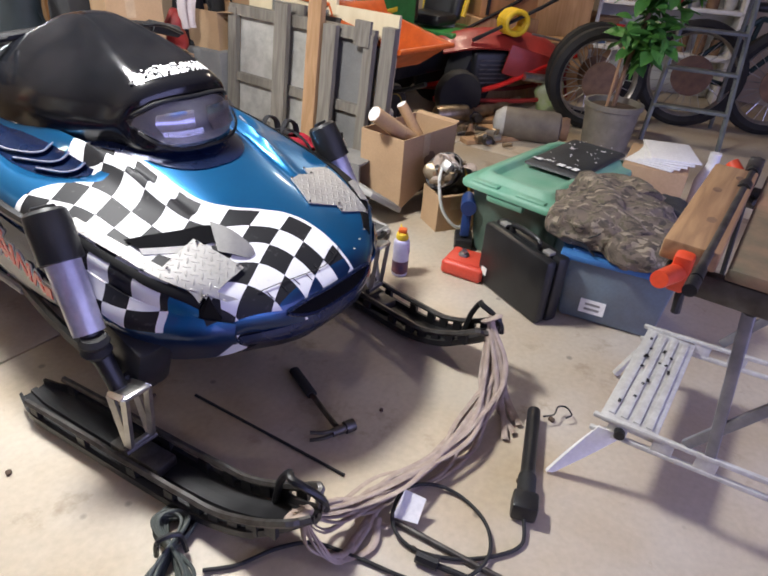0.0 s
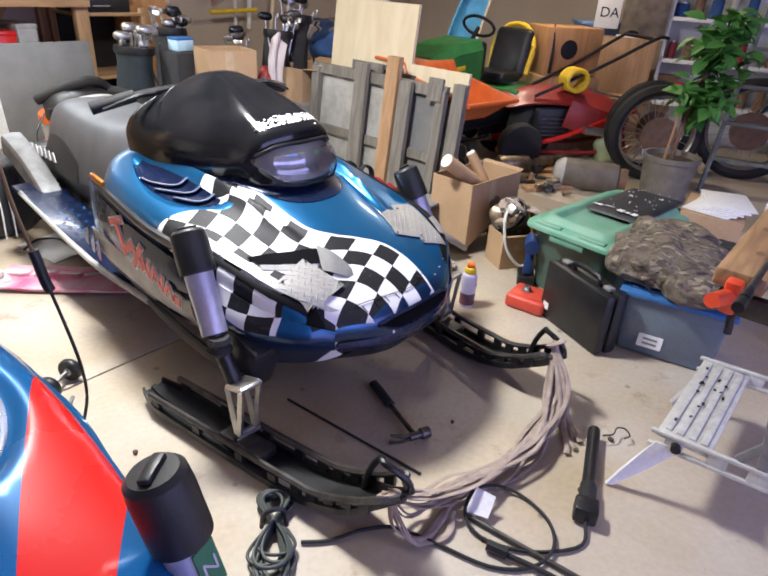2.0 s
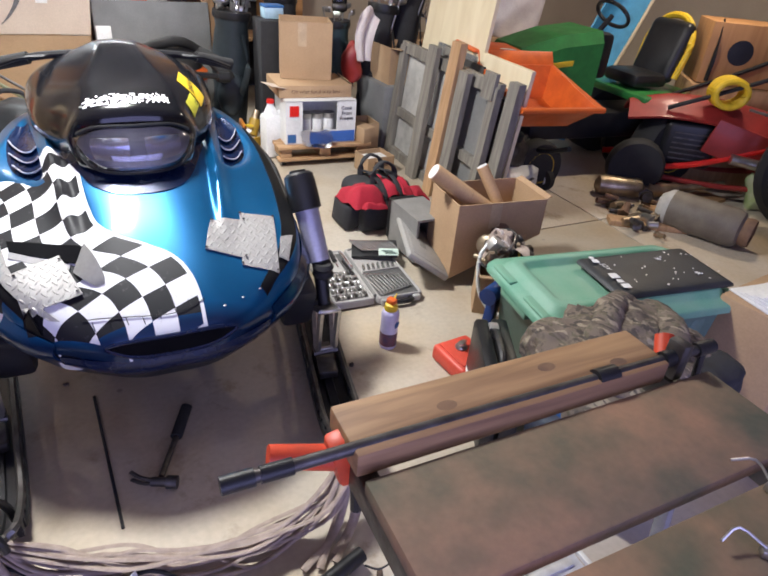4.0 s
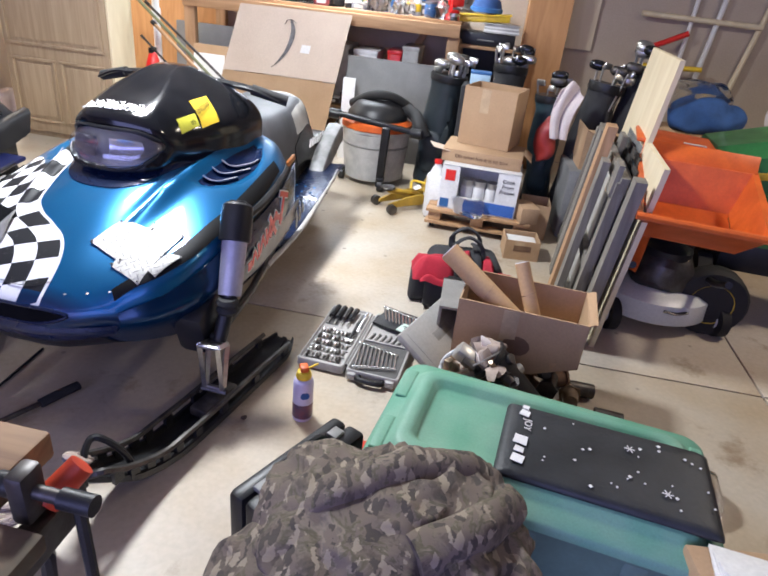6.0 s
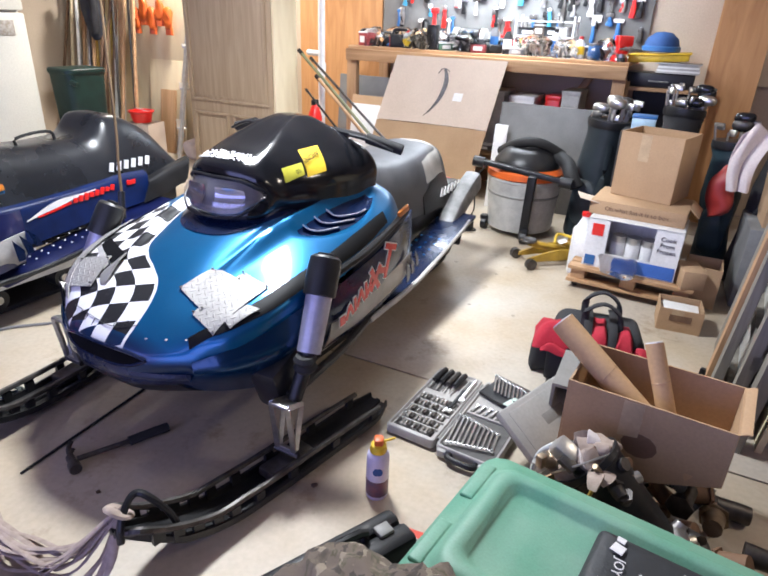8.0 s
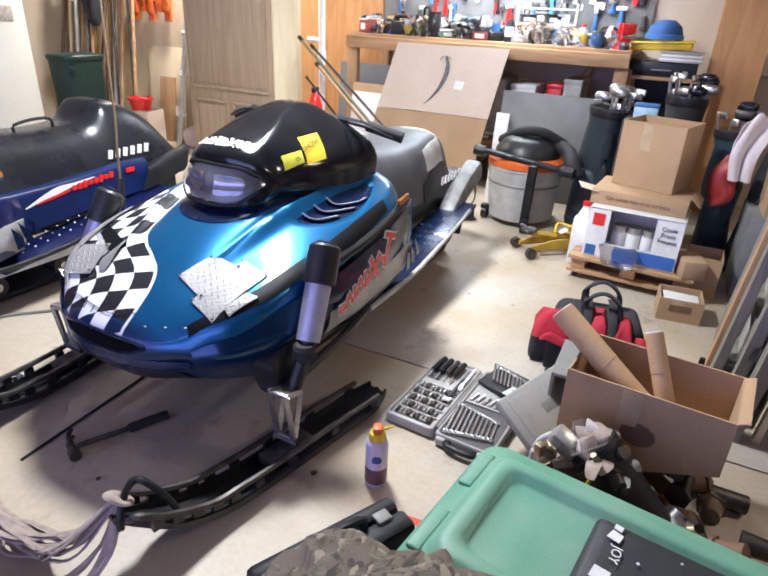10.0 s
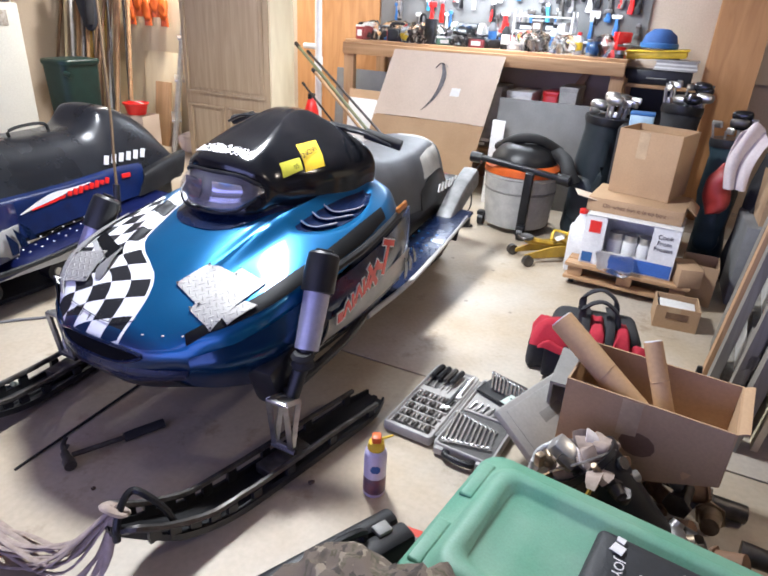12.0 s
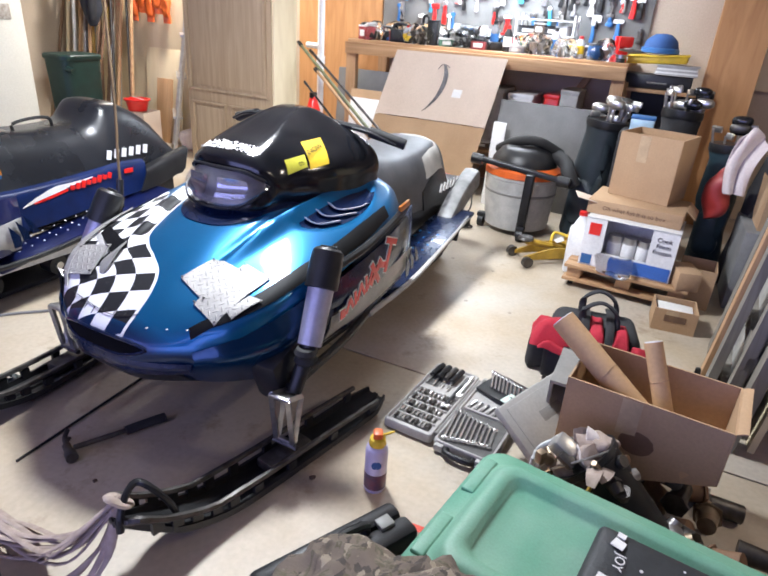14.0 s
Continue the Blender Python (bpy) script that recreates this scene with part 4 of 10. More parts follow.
    part("belly", surface(B(), mirror_rows([[(0, 0.0, 0.30), (0.1, 0.0, 0.30), (0.2, 0.05, 0.305)], [(0, 0.06, 0.24), (0.1, 0.07, 0.24), (0.23, 0.12, 0.255)], [(0, 0.25, 0.20), (0.15, 0.25, 0.2), (0.31, 0.26, 0.235)], [(0, 0.6, 0.21), (0.2, 0.6, 0.21), (0.37, 0.6, 0.235)], [(0, 1.05, 0.26), (0.2, 1.05, 0.26), (0.38, 1.05, 0.275)]]), 24, 20, 0.006), BLACK if checked else DARK_BLUE, T, "dark belly pan under the nose")
    def SY(y):
        return 0.99 + (y - 0.97) * 1.36
    # seat, tank cover, tunnel, running boards
    seat_h = [
        [(0, 0.97, 0.66), (0.07, 0.97, 0.655), (0.13, 0.97, 0.63), (0.18, 0.97, 0.55), (0.19, 0.97, 0.44)],
        [(0, 1.08, 0.70), (0.09, 1.08, 0.695), (0.15, 1.08, 0.67), (0.2, 1.08, 0.57), (0.215, 1.08, 0.43)],
        [(0, 1.25, 0.685), (0.1, 1.25, 0.68), (0.16, 1.25, 0.655), (0.2, 1.25, 0.56), (0.22, 1.25, 0.42)],
        [(0, 1.42, 0.71), (0.1, 1.42, 0.705), (0.16, 1.42, 0.68), (0.2, 1.42, 0.58), (0.22, 1.42, 0.42)],
        [(0, 1.56, 0.745), (0.09, 1.56, 0.74), (0.15, 1.56, 0.71), (0.19, 1.56, 0.60), (0.21, 1.56, 0.43)],
        [(0, 1.66, 0.71), (0.09, 1.66, 0.705), (0.14, 1.655, 0.67), (0.175, 1.65, 0.57), (0.2, 1.64, 0.43)],
        [(0, 1.71, 0.58), (0.08, 1.71, 0.58), (0.13, 1.705, 0.56), (0.165, 1.69, 0.5), (0.19, 1.67, 0.42)],
    ]
    seat_h = [[(x, SY(y), z - 0.075 * min(max((y - 1.08) / 0.5, 0), 1) * (1 if z > 0.5 else 0.6)) for x, y, z in r] for r in seat_h]
    if not checked:
        # long seat with a squared step up to the raised back
        tops = ((0.97, 0.655), (1.10, 0.685), (1.20, 0.668), (1.33, 0.655), (1.47, 0.655), (1.59, 0.672), (1.655, 0.735), (1.69, 0.752), (1.77, 0.742), (1.86, 0.70), (1.95, 0.64), (2.03, 0.55), (2.08, 0.475))
        seat_h = [[(0, y, z), (0.085, y, z - 0.004), (0.14, y, z - 0.03), (0.185, y, 0.42 + (z - 0.42) * 0.58), (0.222 - 0.05 * max(0, y - 1.7), y, 0.435)] for y, z in tops]
    seat = part("seat", surface(B(), mirror_rows(seat_h), 36, 28, 0.01), GREY_SEAT if checked else BLACK_SEAT, T, "grey vinyl seat with black rear" if checked else "black vinyl seat with raised back")
    k0 = 0.30
    if checked:
        for sx in (-1, 1):
            part("seat_flank", surface(B(), [[(sx * 0.213, SY(1.40), 0.47), (sx * 0.228, SY(1.40), 0.385)], [(sx * 0.203, SY(1.5), 0.53), (sx * 0.224, SY(1.5), 0.385)], [(sx * 0.19, SY(1.6), 0.53), (sx * 0.216, SY(1.6), 0.385)], [(sx * 0.185, SY(1.67), 0.45), (sx * 0.202, SY(1.675), 0.385)]], 10, 6, 0.006), BLACK, seat, "black seat flank")
        part("seat_patch", surface(B(), [[(-0.06, SY(1.44), 0.645), (0.05, SY(1.44), 0.646), (0.16, SY(1.44), 0.625), (0.203, SY(1.44), 0.52)], [(-0.04, SY(1.52), 0.665), (0.06, SY(1.52), 0.665), (0.158, SY(1.525), 0.635), (0.201, SY(1.52), 0.53)], [(-0.05, SY(1.59), 0.672), (0.07, SY(1.6), 0.67), (0.15, SY(1.6), 0.63), (0.19, SY(1.6), 0.52)]], 8, 14, 0.004), PALE_GREY, seat, "pale patched seat cover")
    for k in range(6):  # maker's name as six plain bars
        for sx in (-1, 1):
            part("name_bar", bx(B(), (0.004, 0.024, 0.042), (sx * (0.231 if checked else 0.213), (1.755 if checked else 1.63) + 0.042 * k, 0.455 if checked else 0.525), rot=(-12, 0, 0)), WHITE, seat, "white letter bar")
    part("tunnel", bx(B(), (0.4, 0.75 + k0, 0.13), (0, 1.35 + k0 / 2, 0.33), 0.015), BLACK, T, "black tunnel")
    for sx in (-1, 1):
        rb = part("running_board", bx(B(), (0.17, 0.62 + k0, 0.02), (sx * 0.295, 1.26 + k0 / 2, 0.265), 0.006, rot=(8, 0, 0)), DARK_BLUE if checked else PURPLE_BLUE, T, "blue running board")
        part("board_edge", tube(B(), [(sx * 0.39, 0.78, 0.225), (sx * 0.39, 1.2, 0.235), (sx * 0.37, 1.5 + k0, 0.32)], 0.011, 8, 4), PALE_GREY if checked else BLACK, rb)
        rnd = random.Random(3)
        for a in range(3):
            for b in range(9):
                part("tread_stud", bx(B(), (0.012, 0.012, 0.006) if checked else (0.008, 0.007, 0.006), (sx * (0.25 + 0.045 * a), 1.06 + 0.055 * b, 0.232 + 0.0077 * b + 0.018), 0.002, seg=1), WHITE if not checked else BLUE, rb)
        guard = [[(sx * 0.232, y, z), (sx * 0.27, y, z + 0.003), (sx * 0.305, y, z - 0.004), (sx * 0.312, y + 0.01, z - 0.03), (sx * 0.314, y + 0.015, z - 0.085)] for y, z in ((1.73, 0.315), (1.79, 0.365), (1.88, 0.425), (1.98, 0.47), (2.07, 0.50))]
        if not checked:
            guard = [[(sx * 0.228, 1.80, 0.445), (sx * 0.268, 1.79, 0.425), (sx * 0.275, 1.74, 0.335)], [(sx * 0.222, 1.93, 0.475), (sx * 0.262, 1.93, 0.46), (sx * 0.27, 1.90, 0.355)], [(sx * 0.215, 2.09, 0.505), (sx * 0.255, 2.08, 0.49), (sx * 0.262, 2.05, 0.395)]]
        part("rear_guard", surface(B(), guard, 14, 8, 0.006), GUARD_GREY if checked else BLACK, T, "dark plastic rear guard")
        part("snow_flap", surface(B(), [[(sx * 0.19, 1.86, 0.34), (sx * 0.31, 1.86, 0.33)], [(sx * 0.19, 1.90, 0.22), (sx * 0.30, 1.90, 0.21)], [(sx * 0.19, 1.91, 0.15), (sx * 0.29, 1.91, 0.15)]], 6, 4, 0.01), BLACK_MATTE, T, "black rubber flap")
    if not checked:
        part("grab_loop", tube(B(), [(0.05, 1.30, 0.655), (0.055, 1.30, 0.685), (0.06, 1.38, 0.70), (0.06, 1.46, 0.695), (0.05, 1.48, 0.655)], 0.007, 8, 3), BLACK_MATTE, seat, "black grab loop")
    part("tail", bx(B(), (0.44, 0.16, 0.10), (0, 1.72 + k0, 0.40), 0.03), BLACK, T, "black tail section")
    part("tail_lamp", bx(B(), (0.26, 0.02, 0.045), (0, 1.805 + k0, 0.42), 0.006), RED, T, "red tail lamp")
    if not checked:
        for sx in (-1, 1):
            panel = part("flank_panel", surface(B(), [[(sx * 0.222, y, zt + 0.006), (sx * 0.248, y, zt - 0.012), (sx * 0.25, y, (zt + zb) / 2), (sx * 0.25, y, zb)] for y, zt, zb in ((1.03, 0.462, 0.30), (1.13, 0.456, 0.285), (1.36, 0.462, 0.303), (1.52, 0.472, 0.318), (1.66, 0.482, 0.328), (1.80, 0.478, 0.335))], 24, 12, 0.004), NAVY_PANEL, T, "dark navy blue flank panel")
            part("tail_reflector", bx(B(), (0.006, 0.05, 0.022), (sx * 0.256, 1.693, 0.448), 0.002), RED, panel, "red reflector")
            part("side_flash", surface(B(), [[(sx * 0.254, y, z1), (sx * 0.254, y, z0)] for y, z0, z1 in ((1.16, 0.386, 0.39), (1.24, 0.405, 0.424), (1.315, 0.418, 0.447), (1.40, 0.437, 0.449), (1.50, 0.452, 0.455))], 14, 3, 0.002), WHITE, panel, "white side flash")
            part("side_flash", surface(B(), [[(sx * 0.255, y, z1), (sx * 0.255, y, z0)] for y, z0, z1 in ((1.21, 0.392, 0.398), (1.29, 0.402, 0.412), (1.37, 0.416, 0.428))], 8, 3, 0.002), RED, panel, "thin red stripe")
            for k in range(8):
                part("script_bar", bx(B(), (0.004, 0.022, 0.022 + 0.006 * (k % 3)), (sx * 0.256, 1.39 + 0.028 * k, 0.427 + 0.0026 * k), 0.002, rot=(-16, 0, 0)), RED, panel, "red lettering bar")
            part("slide_rail", bx(B(), (0.02, 0.62, 0.036), (sx * 0.218, 1.30, 0.14), 0.004), CREAM, T, "cream slide rail")
    # track belt with wheels
    prof = [(0.50, 0.16), (0.62, 0.05), (0.85, 0.012), (1.55, 0.012), (1.70, 0.05), (1.76, 0.13), (1.70, 0.22), (1.5, 0.25), (0.8, 0.27), (0.58, 0.26)]
    P = smooth_path([(0, y + (k0 if y > 1.4 else 0), z) for y, z in prof], 5, True)
    bm = B()
    cen = sum(P, Vector()) / len(P)
    skin(bm, [[Vector((x, p.y, p.z)) for x in (-0.19, 0.19)] + [Vector((x, cen.y + (p.y - cen.y) * 0.97, cen.z + (p.z - cen.z) * 0.86)) for x in (0.19, -0.19)] for p in P], False, True, True)
    trk = part("track", bm, BLACK_MATTE, T, "black rubber drive track", sharp=20)
    for i in range(0, len(P), 1):
        p, q = P[i], P[(i + 1) % len(P)]
        a = math.atan2(q.z - p.z, q.y - p.y)
        o = Vector((0, math.sin(a), -math.cos(a))) * 0.007
        part("track_lug", bx(B(), (0.34, 0.012, 0.016), (0, p.y + o.y, max(p.z + o.z, 0.009)), rot=(math.degrees(a), 0, 0)), BLACK_MATTE, trk)
    for sx in (-1, 1):
        for y, z, r in ((1.66 + k0, 0.135, 0.08), (1.3, 0.075, 0.045), (1.0, 0.075, 0.045), (0.64, 0.15, 0.07)):
            w = part("idler_wheel", cyl(B(), (sx * 0.13, y, z), (sx * 0.205, y, z), r, n=20), BLACK, T)
            part("wheel_hub", cyl(B(), (sx * 0.204, y, z), (sx * 0.212, y, z), r * 0.4, n=14), STEEL, w)
    # steering
    bar = part("handlebar", tube(B(), [(-0.36, 1.0, 0.80), (-0.22, 0.96, 0.835), (-0.06, 0.93, 0.85), (0.06, 0.93, 0.85), (0.22, 0.96, 0.835), (0.36, 1.0, 0.80)], 0.012, 8), BLACK, T)
    for sx in (-1, 1):
        part("grip", cyl(B(), (sx * 0.25, 0.967, 0.829), (sx * 0.375, 1.003, 0.797), 0.019, n=12), BLACK_MATTE, bar, "black rubber grip")
        part("lever", tube(B(), [(sx * 0.2, 0.93, 0.84), (sx * 0.27, 0.925, 0.835), (sx * 0.36, 0.955, 0.80)], 0.006, 6), BLACK, bar)
    part("console", bx(B(), (0.2, 0.14, 0.1), (0, 1.0, 0.72), 0.03), BLACK, T)
    # front suspension and skis
    for sx in (-1, 1):
        cx = sx * 0.448
        top, mid, low = Vector((cx, 0.385, 0.53)), Vector((sx * 0.468, 0.292, 0.36)), Vector((sx * 0.465, 0.225, 0.24))
        if not checked:
            top, mid = Vector((sx * 0.405, 0.335, 0.575)), Vector((sx * 0.43, 0.30, 0.38))
        wd = 1.0 if checked else 0.90
        st = part("strut", cyl(B(), top, mid, 0.038 * wd, 0.034 * wd, 20), SILVER, T, "silver shock cover")
        ax = (top - mid).normalized()
        o = part("strut_cap", lathe(B(), [(0.040 * wd, -0.035), (0.047 * wd, -0.032), (0.047 * wd, 0.045), (0.0445 * wd, 0.072), (0.036 * wd, 0.080), (0.0005, 0.081)], (0, 0, 0), 26), BLACK, st, "black moulded cap")
        o.matrix_basis = Matrix.Translation(top * S) @ ax.to_track_quat("Z", "Y").to_matrix().to_4x4()
        part("cap_ridge", bx(B(), (0.05, 0.018, 0.012), (0, 0, 0.083), 0.004), BLACK, o)
        if not checked and sx > 0:
            lb = part("cover_label", bx(B(), (0.002, 0.036, 0.075), (0, 0, 0), 0.0), node_mat("green_label", (0.01, 0.14, 0.06), 0.4), st, "green label with a letter")
            side_ = Vector((0.25, -0.97, 0)).normalized()
            side_ = (side_ - ax * side_.dot(ax)).normalized()
            lm = Matrix((side_, ax.cross(side_), ax)).transposed().to_4x4()
            lb.matrix_basis = Matrix.Translation((top - ax * 0.078 + side_ * 0.0325) * S) @ lm
            lettering("label_letter", "N", 0.036, SILVER, lb, (0.0018, 0, 0), (90, 0, 90))
        part("strut_rod", cyl(B(), mid, low, 0.024, 0.02, 14), BLACK, st)
        part("boot", lathe(B(), [(0.026, 0), (0.034, 0.012), (0.026, 0.024), (0.033, 0.036), (0.026, 0.048)], mid - ax * 0.05, 16), BLACK_MATTE, st)
        bm = B()
        for dx in (-0.028, 0.028):
            tube(bm, [(sx * 0.46 + dx, 0.165, 0.255), (sx * 0.46 + dx, 0.185, 0.10)], 0.0095, 4, 1)
            tube(bm, [(sx * 0.46 + dx, 0.225, 0.235), (sx * 0.46 + dx, 0.195, 0.10)], 0.0095, 4, 1)
            tube(bm, [(sx * 0.46 + dx, 0.165, 0.255), (sx * 0.46 + dx, 0.225, 0.235)], 0.0095, 4, 1)
        for y, z in ((0.165, 0.255), (0.225, 0.235), (0.19, 0.095)):
            bx(bm, (0.064, 0.014, 0.012), (sx * 0.46, y, z), 0.003)
        bx(bm, (0.05, 0.05, 0.006), (sx * 0.46, 0.197, 0.243), 0.002, rot=(-18, 0, 0))
        part("spindle", bm, STEEL, T, "bare steel ski spindle")
        part("spindle_bolt", cyl(B(), (sx * 0.46 - 0.04, 0.19, 0.085), (sx * 0.46 + 0.04, 0.19, 0.085), 0.009, n=8), DARK_STEEL, T)
        part("radius_rod", tube(B(), [(sx * 0.2, 0.26, 0.235), (sx * 0.46, 0.24, 0.24)], 0.012, 8, 1), BLACK, T)
        part("trailing_arm", tube(B(), [(sx * 0.45, 0.26, 0.25), (sx * 0.41, 0.6, 0.225), (sx * 0.36, 0.9, 0.23)], 0.015, 8, 3), BLACK, T)
        part("wheel_well", bx(B(), (0.10, 0.14, 0.16), (sx * 0.38, 0.27, 0.27), 0.02, rot=(20, 0, 0)), BLACK, T, "black strut mount")
        zp = [(0.405, 0.035), (0.315, 0.022), (0.015, 0.02), (-0.185, 0.024), (-0.285, 0.042), (-0.375, 0.078), (-0.455, 0.126), (-0.515, 0.176)]
        zp = smooth_path([(0, y, z) for y, z in zp], 5)
        bm = B()
        rings = []
        for p in zp:
            w = 0.062 if p.y > -0.385 else 0.062 - (-0.385 - p.y) * 0.35
            if p.y > 0.335:
                w -= (p.y - 0.335) * 0.35
            rings.append([Vector((dx * w, p.y, p.z + dz)) for dx, dz in ((-1, 0), (-1, 0.02), (-0.82, 0.022), (-0.75, 0.006), (-0.25, 0.004), (-0.2, 0.012), (0.2, 0.012), (0.25, 0.004), (0.75, 0.006), (0.82, 0.022), (1, 0.02), (1, 0), (0.3, -0.014), (-0.3, -0.014))])
        skin(bm, rings)
        ski = part("ski", bm, BLACK, T, "scuffed black ski", at=(sx * 0.46, 0.2, 0), turn=(0, 0, 6 if sx < 0 else -10.3))
        for e in (-1, 1):
            part("ski_rail", tube(B(), [(e * 0.052, p.y, p.z + 0.045 + (0.01 if -0.28 < p.y < 0.2 else 0)) for p in zp[4:-3:4]] + [(e * 0.034, zp[-3].y, zp[-3].z + 0.026), (e * 0.018, zp[-1].y + 0.004, zp[-1].z + 0.012)], 0.009, 6, 3), DARK_STEEL if checked else BLACK, ski, "worn ski rail")
            for p in zp[5:-5:3]:
                part("rail_post", bx(B(), (0.012, 0.028, 0.035), (e * 0.052, p.y, p.z + 0.028)), BLACK, ski)
        part("ski_saddle", bx(B(), (0.06, 0.16, 0.03), (0, -0.01, 0.05), 0.006), DARK_STEEL, ski)
        part("ski_loop", tube(B(), [(0.04, -0.375, 0.085), (0.034, -0.395, 0.165), (0.018, -0.432, 0.232), (0.0, -0.452, 0.243), (0.008, -0.482, 0.228), (0.025, -0.507, 0.195), (0.03, -0.512, 0.165)], 0.0085, 8, 4), BLACK, ski, "black steel ski loop")
        part("wear_bar", tube(B(), [(0, 0.335, 0.006), (0, -0.085, 0.005), (0, -0.265, 0.018)], 0.006, 6, 3), STEEL, ski)
    if checked:
        # riveted tread plate patches
        def patch(name, xy, up=0.006):
            return part(name, drape(xy, up), TREAD, hood, "riveted aluminium tread plate patch")
        for xy in ([[(0.115, 0.178), (0.215, 0.155)], [(0.148, 0.275), (0.24, 0.285)]], [[(0.2, 0.135), (0.292, 0.112)], [(0.235, 0.31), (0.329, 0.30)]]):
            pl = patch("tread_patch", xy)
            for r in xy:
                for p in r:
                    q = on_hood(p[0] * 0.96 + 0.009, p[1] * 0.96 + 0.009, 0.009)
                    part("rivet", lathe(B(), [(0.004, 0), (0.003, 0.0025), (0.0005, 0.003)], q, 8), DARK_STEEL, pl)
        pl = patch("tread_patch", [[(-0.180, 0.112), (-0.306, 0.100)], [(-0.222, 0.228), (-0.335, 0.203)]], 0.010)
        patch("tread_strip", [[(-0.236, 0.072), (-0.258, 0.082)], [(-0.286, 0.122), (-0.312, 0.130)], [(-0.322, 0.190), (-0.352, 0.197)], [(-0.340, 0.26), (-0.369, 0.27)], [(-0.356, 0.34), (-0.384, 0.355)], [(-0.368, 0.44), (-0.393, 0.455)]], 0.012)
        patch("tread_patch", [[(0.302, 0.148), (0.326, 0.140)], [(0.325, 0.213), (0.362, 0.222)]], 0.013)
        for p in ((-0.19, 0.12), (-0.295, 0.11), (-0.222, 0.215), (-0.32, 0.195)):
            part("rivet", lathe(B(), [(0.004, 0), (0.003, 0.0025), (0.0005, 0.003)], on_hood(*p, 0.013), 8), DARK_STEEL, pl)
        # gaping black scoop with its grey lip
        part("scoop", drape([[(-0.165, 0.185), (-0.329, 0.275)], [(-0.164, 0.238), (-0.336, 0.318)]], 0.006, 0.002), VOID_BLACK, hood, "black torn hood scoop")
        part("scoop_lip", surface(B(), [[on_hood(-0.196, 0.178, 0.004), on_hood(-0.164, 0.238, 0.016)], [on_hood(-0.180, 0.152, 0.010), on_hood(-0.145, 0.188, 0.022)], [on_hood(-0.160, 0.132, 0.006), on_hood(-0.130, 0.140, 0.012)], [on_hood(-0.148, 0.124, 0.002), on_hood(-0.132, 0.124, 0.003)]], 12, 6, 0.004), GREY, hood, "grey curled scoop lip")
        part("scoop_lip", surface(B(), [[on_hood(-0.20, 0.196, 0.008), on_hood(-0.205, 0.182, 0.004)], [on_hood(-0.329, 0.275, 0.008), on_hood(-0.334, 0.262, 0.004)]], 6, 3, 0.003), PALE_GREY, hood, "pale scoop edge")
        # crack laced up with fine wire
        part("lacing", tube(B(), [on_hood(-0.19, 0.062, 0.003), on_hood(-0.13, 0.045, 0.004), on_hood(-0.07, 0.032, 0.003), on_hood(0.0, 0.026, 0.004), on_hood(0.05, 0.034, 0.003), on_hood(0.085, 0.05, 0.002)], 0.0011, 5, 5), BLACK, hood, "black lacing wire over a crack")
        for k in range(7):
            x = -0.17 + 0.036 * k
            part("stitch", tube(B(), [on_hood(x, 0.040 - 0.02 * (1 - abs(k - 3) / 3) + 0.012, 0.002), on_hood(x + 0.004, 0.034 - 0.02 * (1 - abs(k - 3) / 3), 0.003)], 0.0011, 5, 1), BLACK, hood)
        for k in range(3):
            part("rivet", lathe(B(), [(0.004, 0), (0.0035, 0.001), (0.0005, 0.0015)], on_hood(0.13 + 0.05 * k, 0.035 + 0.022 * k, 0.001), 8), STEEL, hood)
    return T


main_sled = sled((0.118, 0.0), True)
second_sled = sled((-1.075, -0.916), False)


# ---- things on the floor round the machine ----
def hammer(at, turn):
    T = thing("hammer", at, turn, label="claw hammer with black rubber grip lying on concrete", category="hammer")
    part("handle", tube(B(), [(0, 0, 0.016), (0, -0.06, 0.017), (0, -0.12, 0.016)], 0.016, 10, 4, flat=0.75), BLACK_MATTE, T, "black rubber grip")
    part("shaft", cyl(B(), (0, -0.115, 0.016), (0, -0.265, 0.022), 0.008, n=10), DARK_STEEL, T)
    bm = B()
    cyl(bm, (0.045, -0.28, 0.022), (0.018, -0.28, 0.022), 0.017, n=12)
    cyl(bm, (0.02, -0.28, 0.022), (-0.02, -0.28, 0.022), 0.012, n=10)
    for e in (-1, 1):
        tube(bm, [(-0.015, -0.28, 0.022 + e * 0.006), (-0.045, -0.277, 0.022 + e * 0.01), (-0.075, -0.262, 0.02 + e * 0.014)], 0.007, 6, 4, flat=0.6)
    part("head", bm, DARK_STEEL, T, "dark steel claw head")
    return T


hammer((0.107, 0.156, 0), -11)


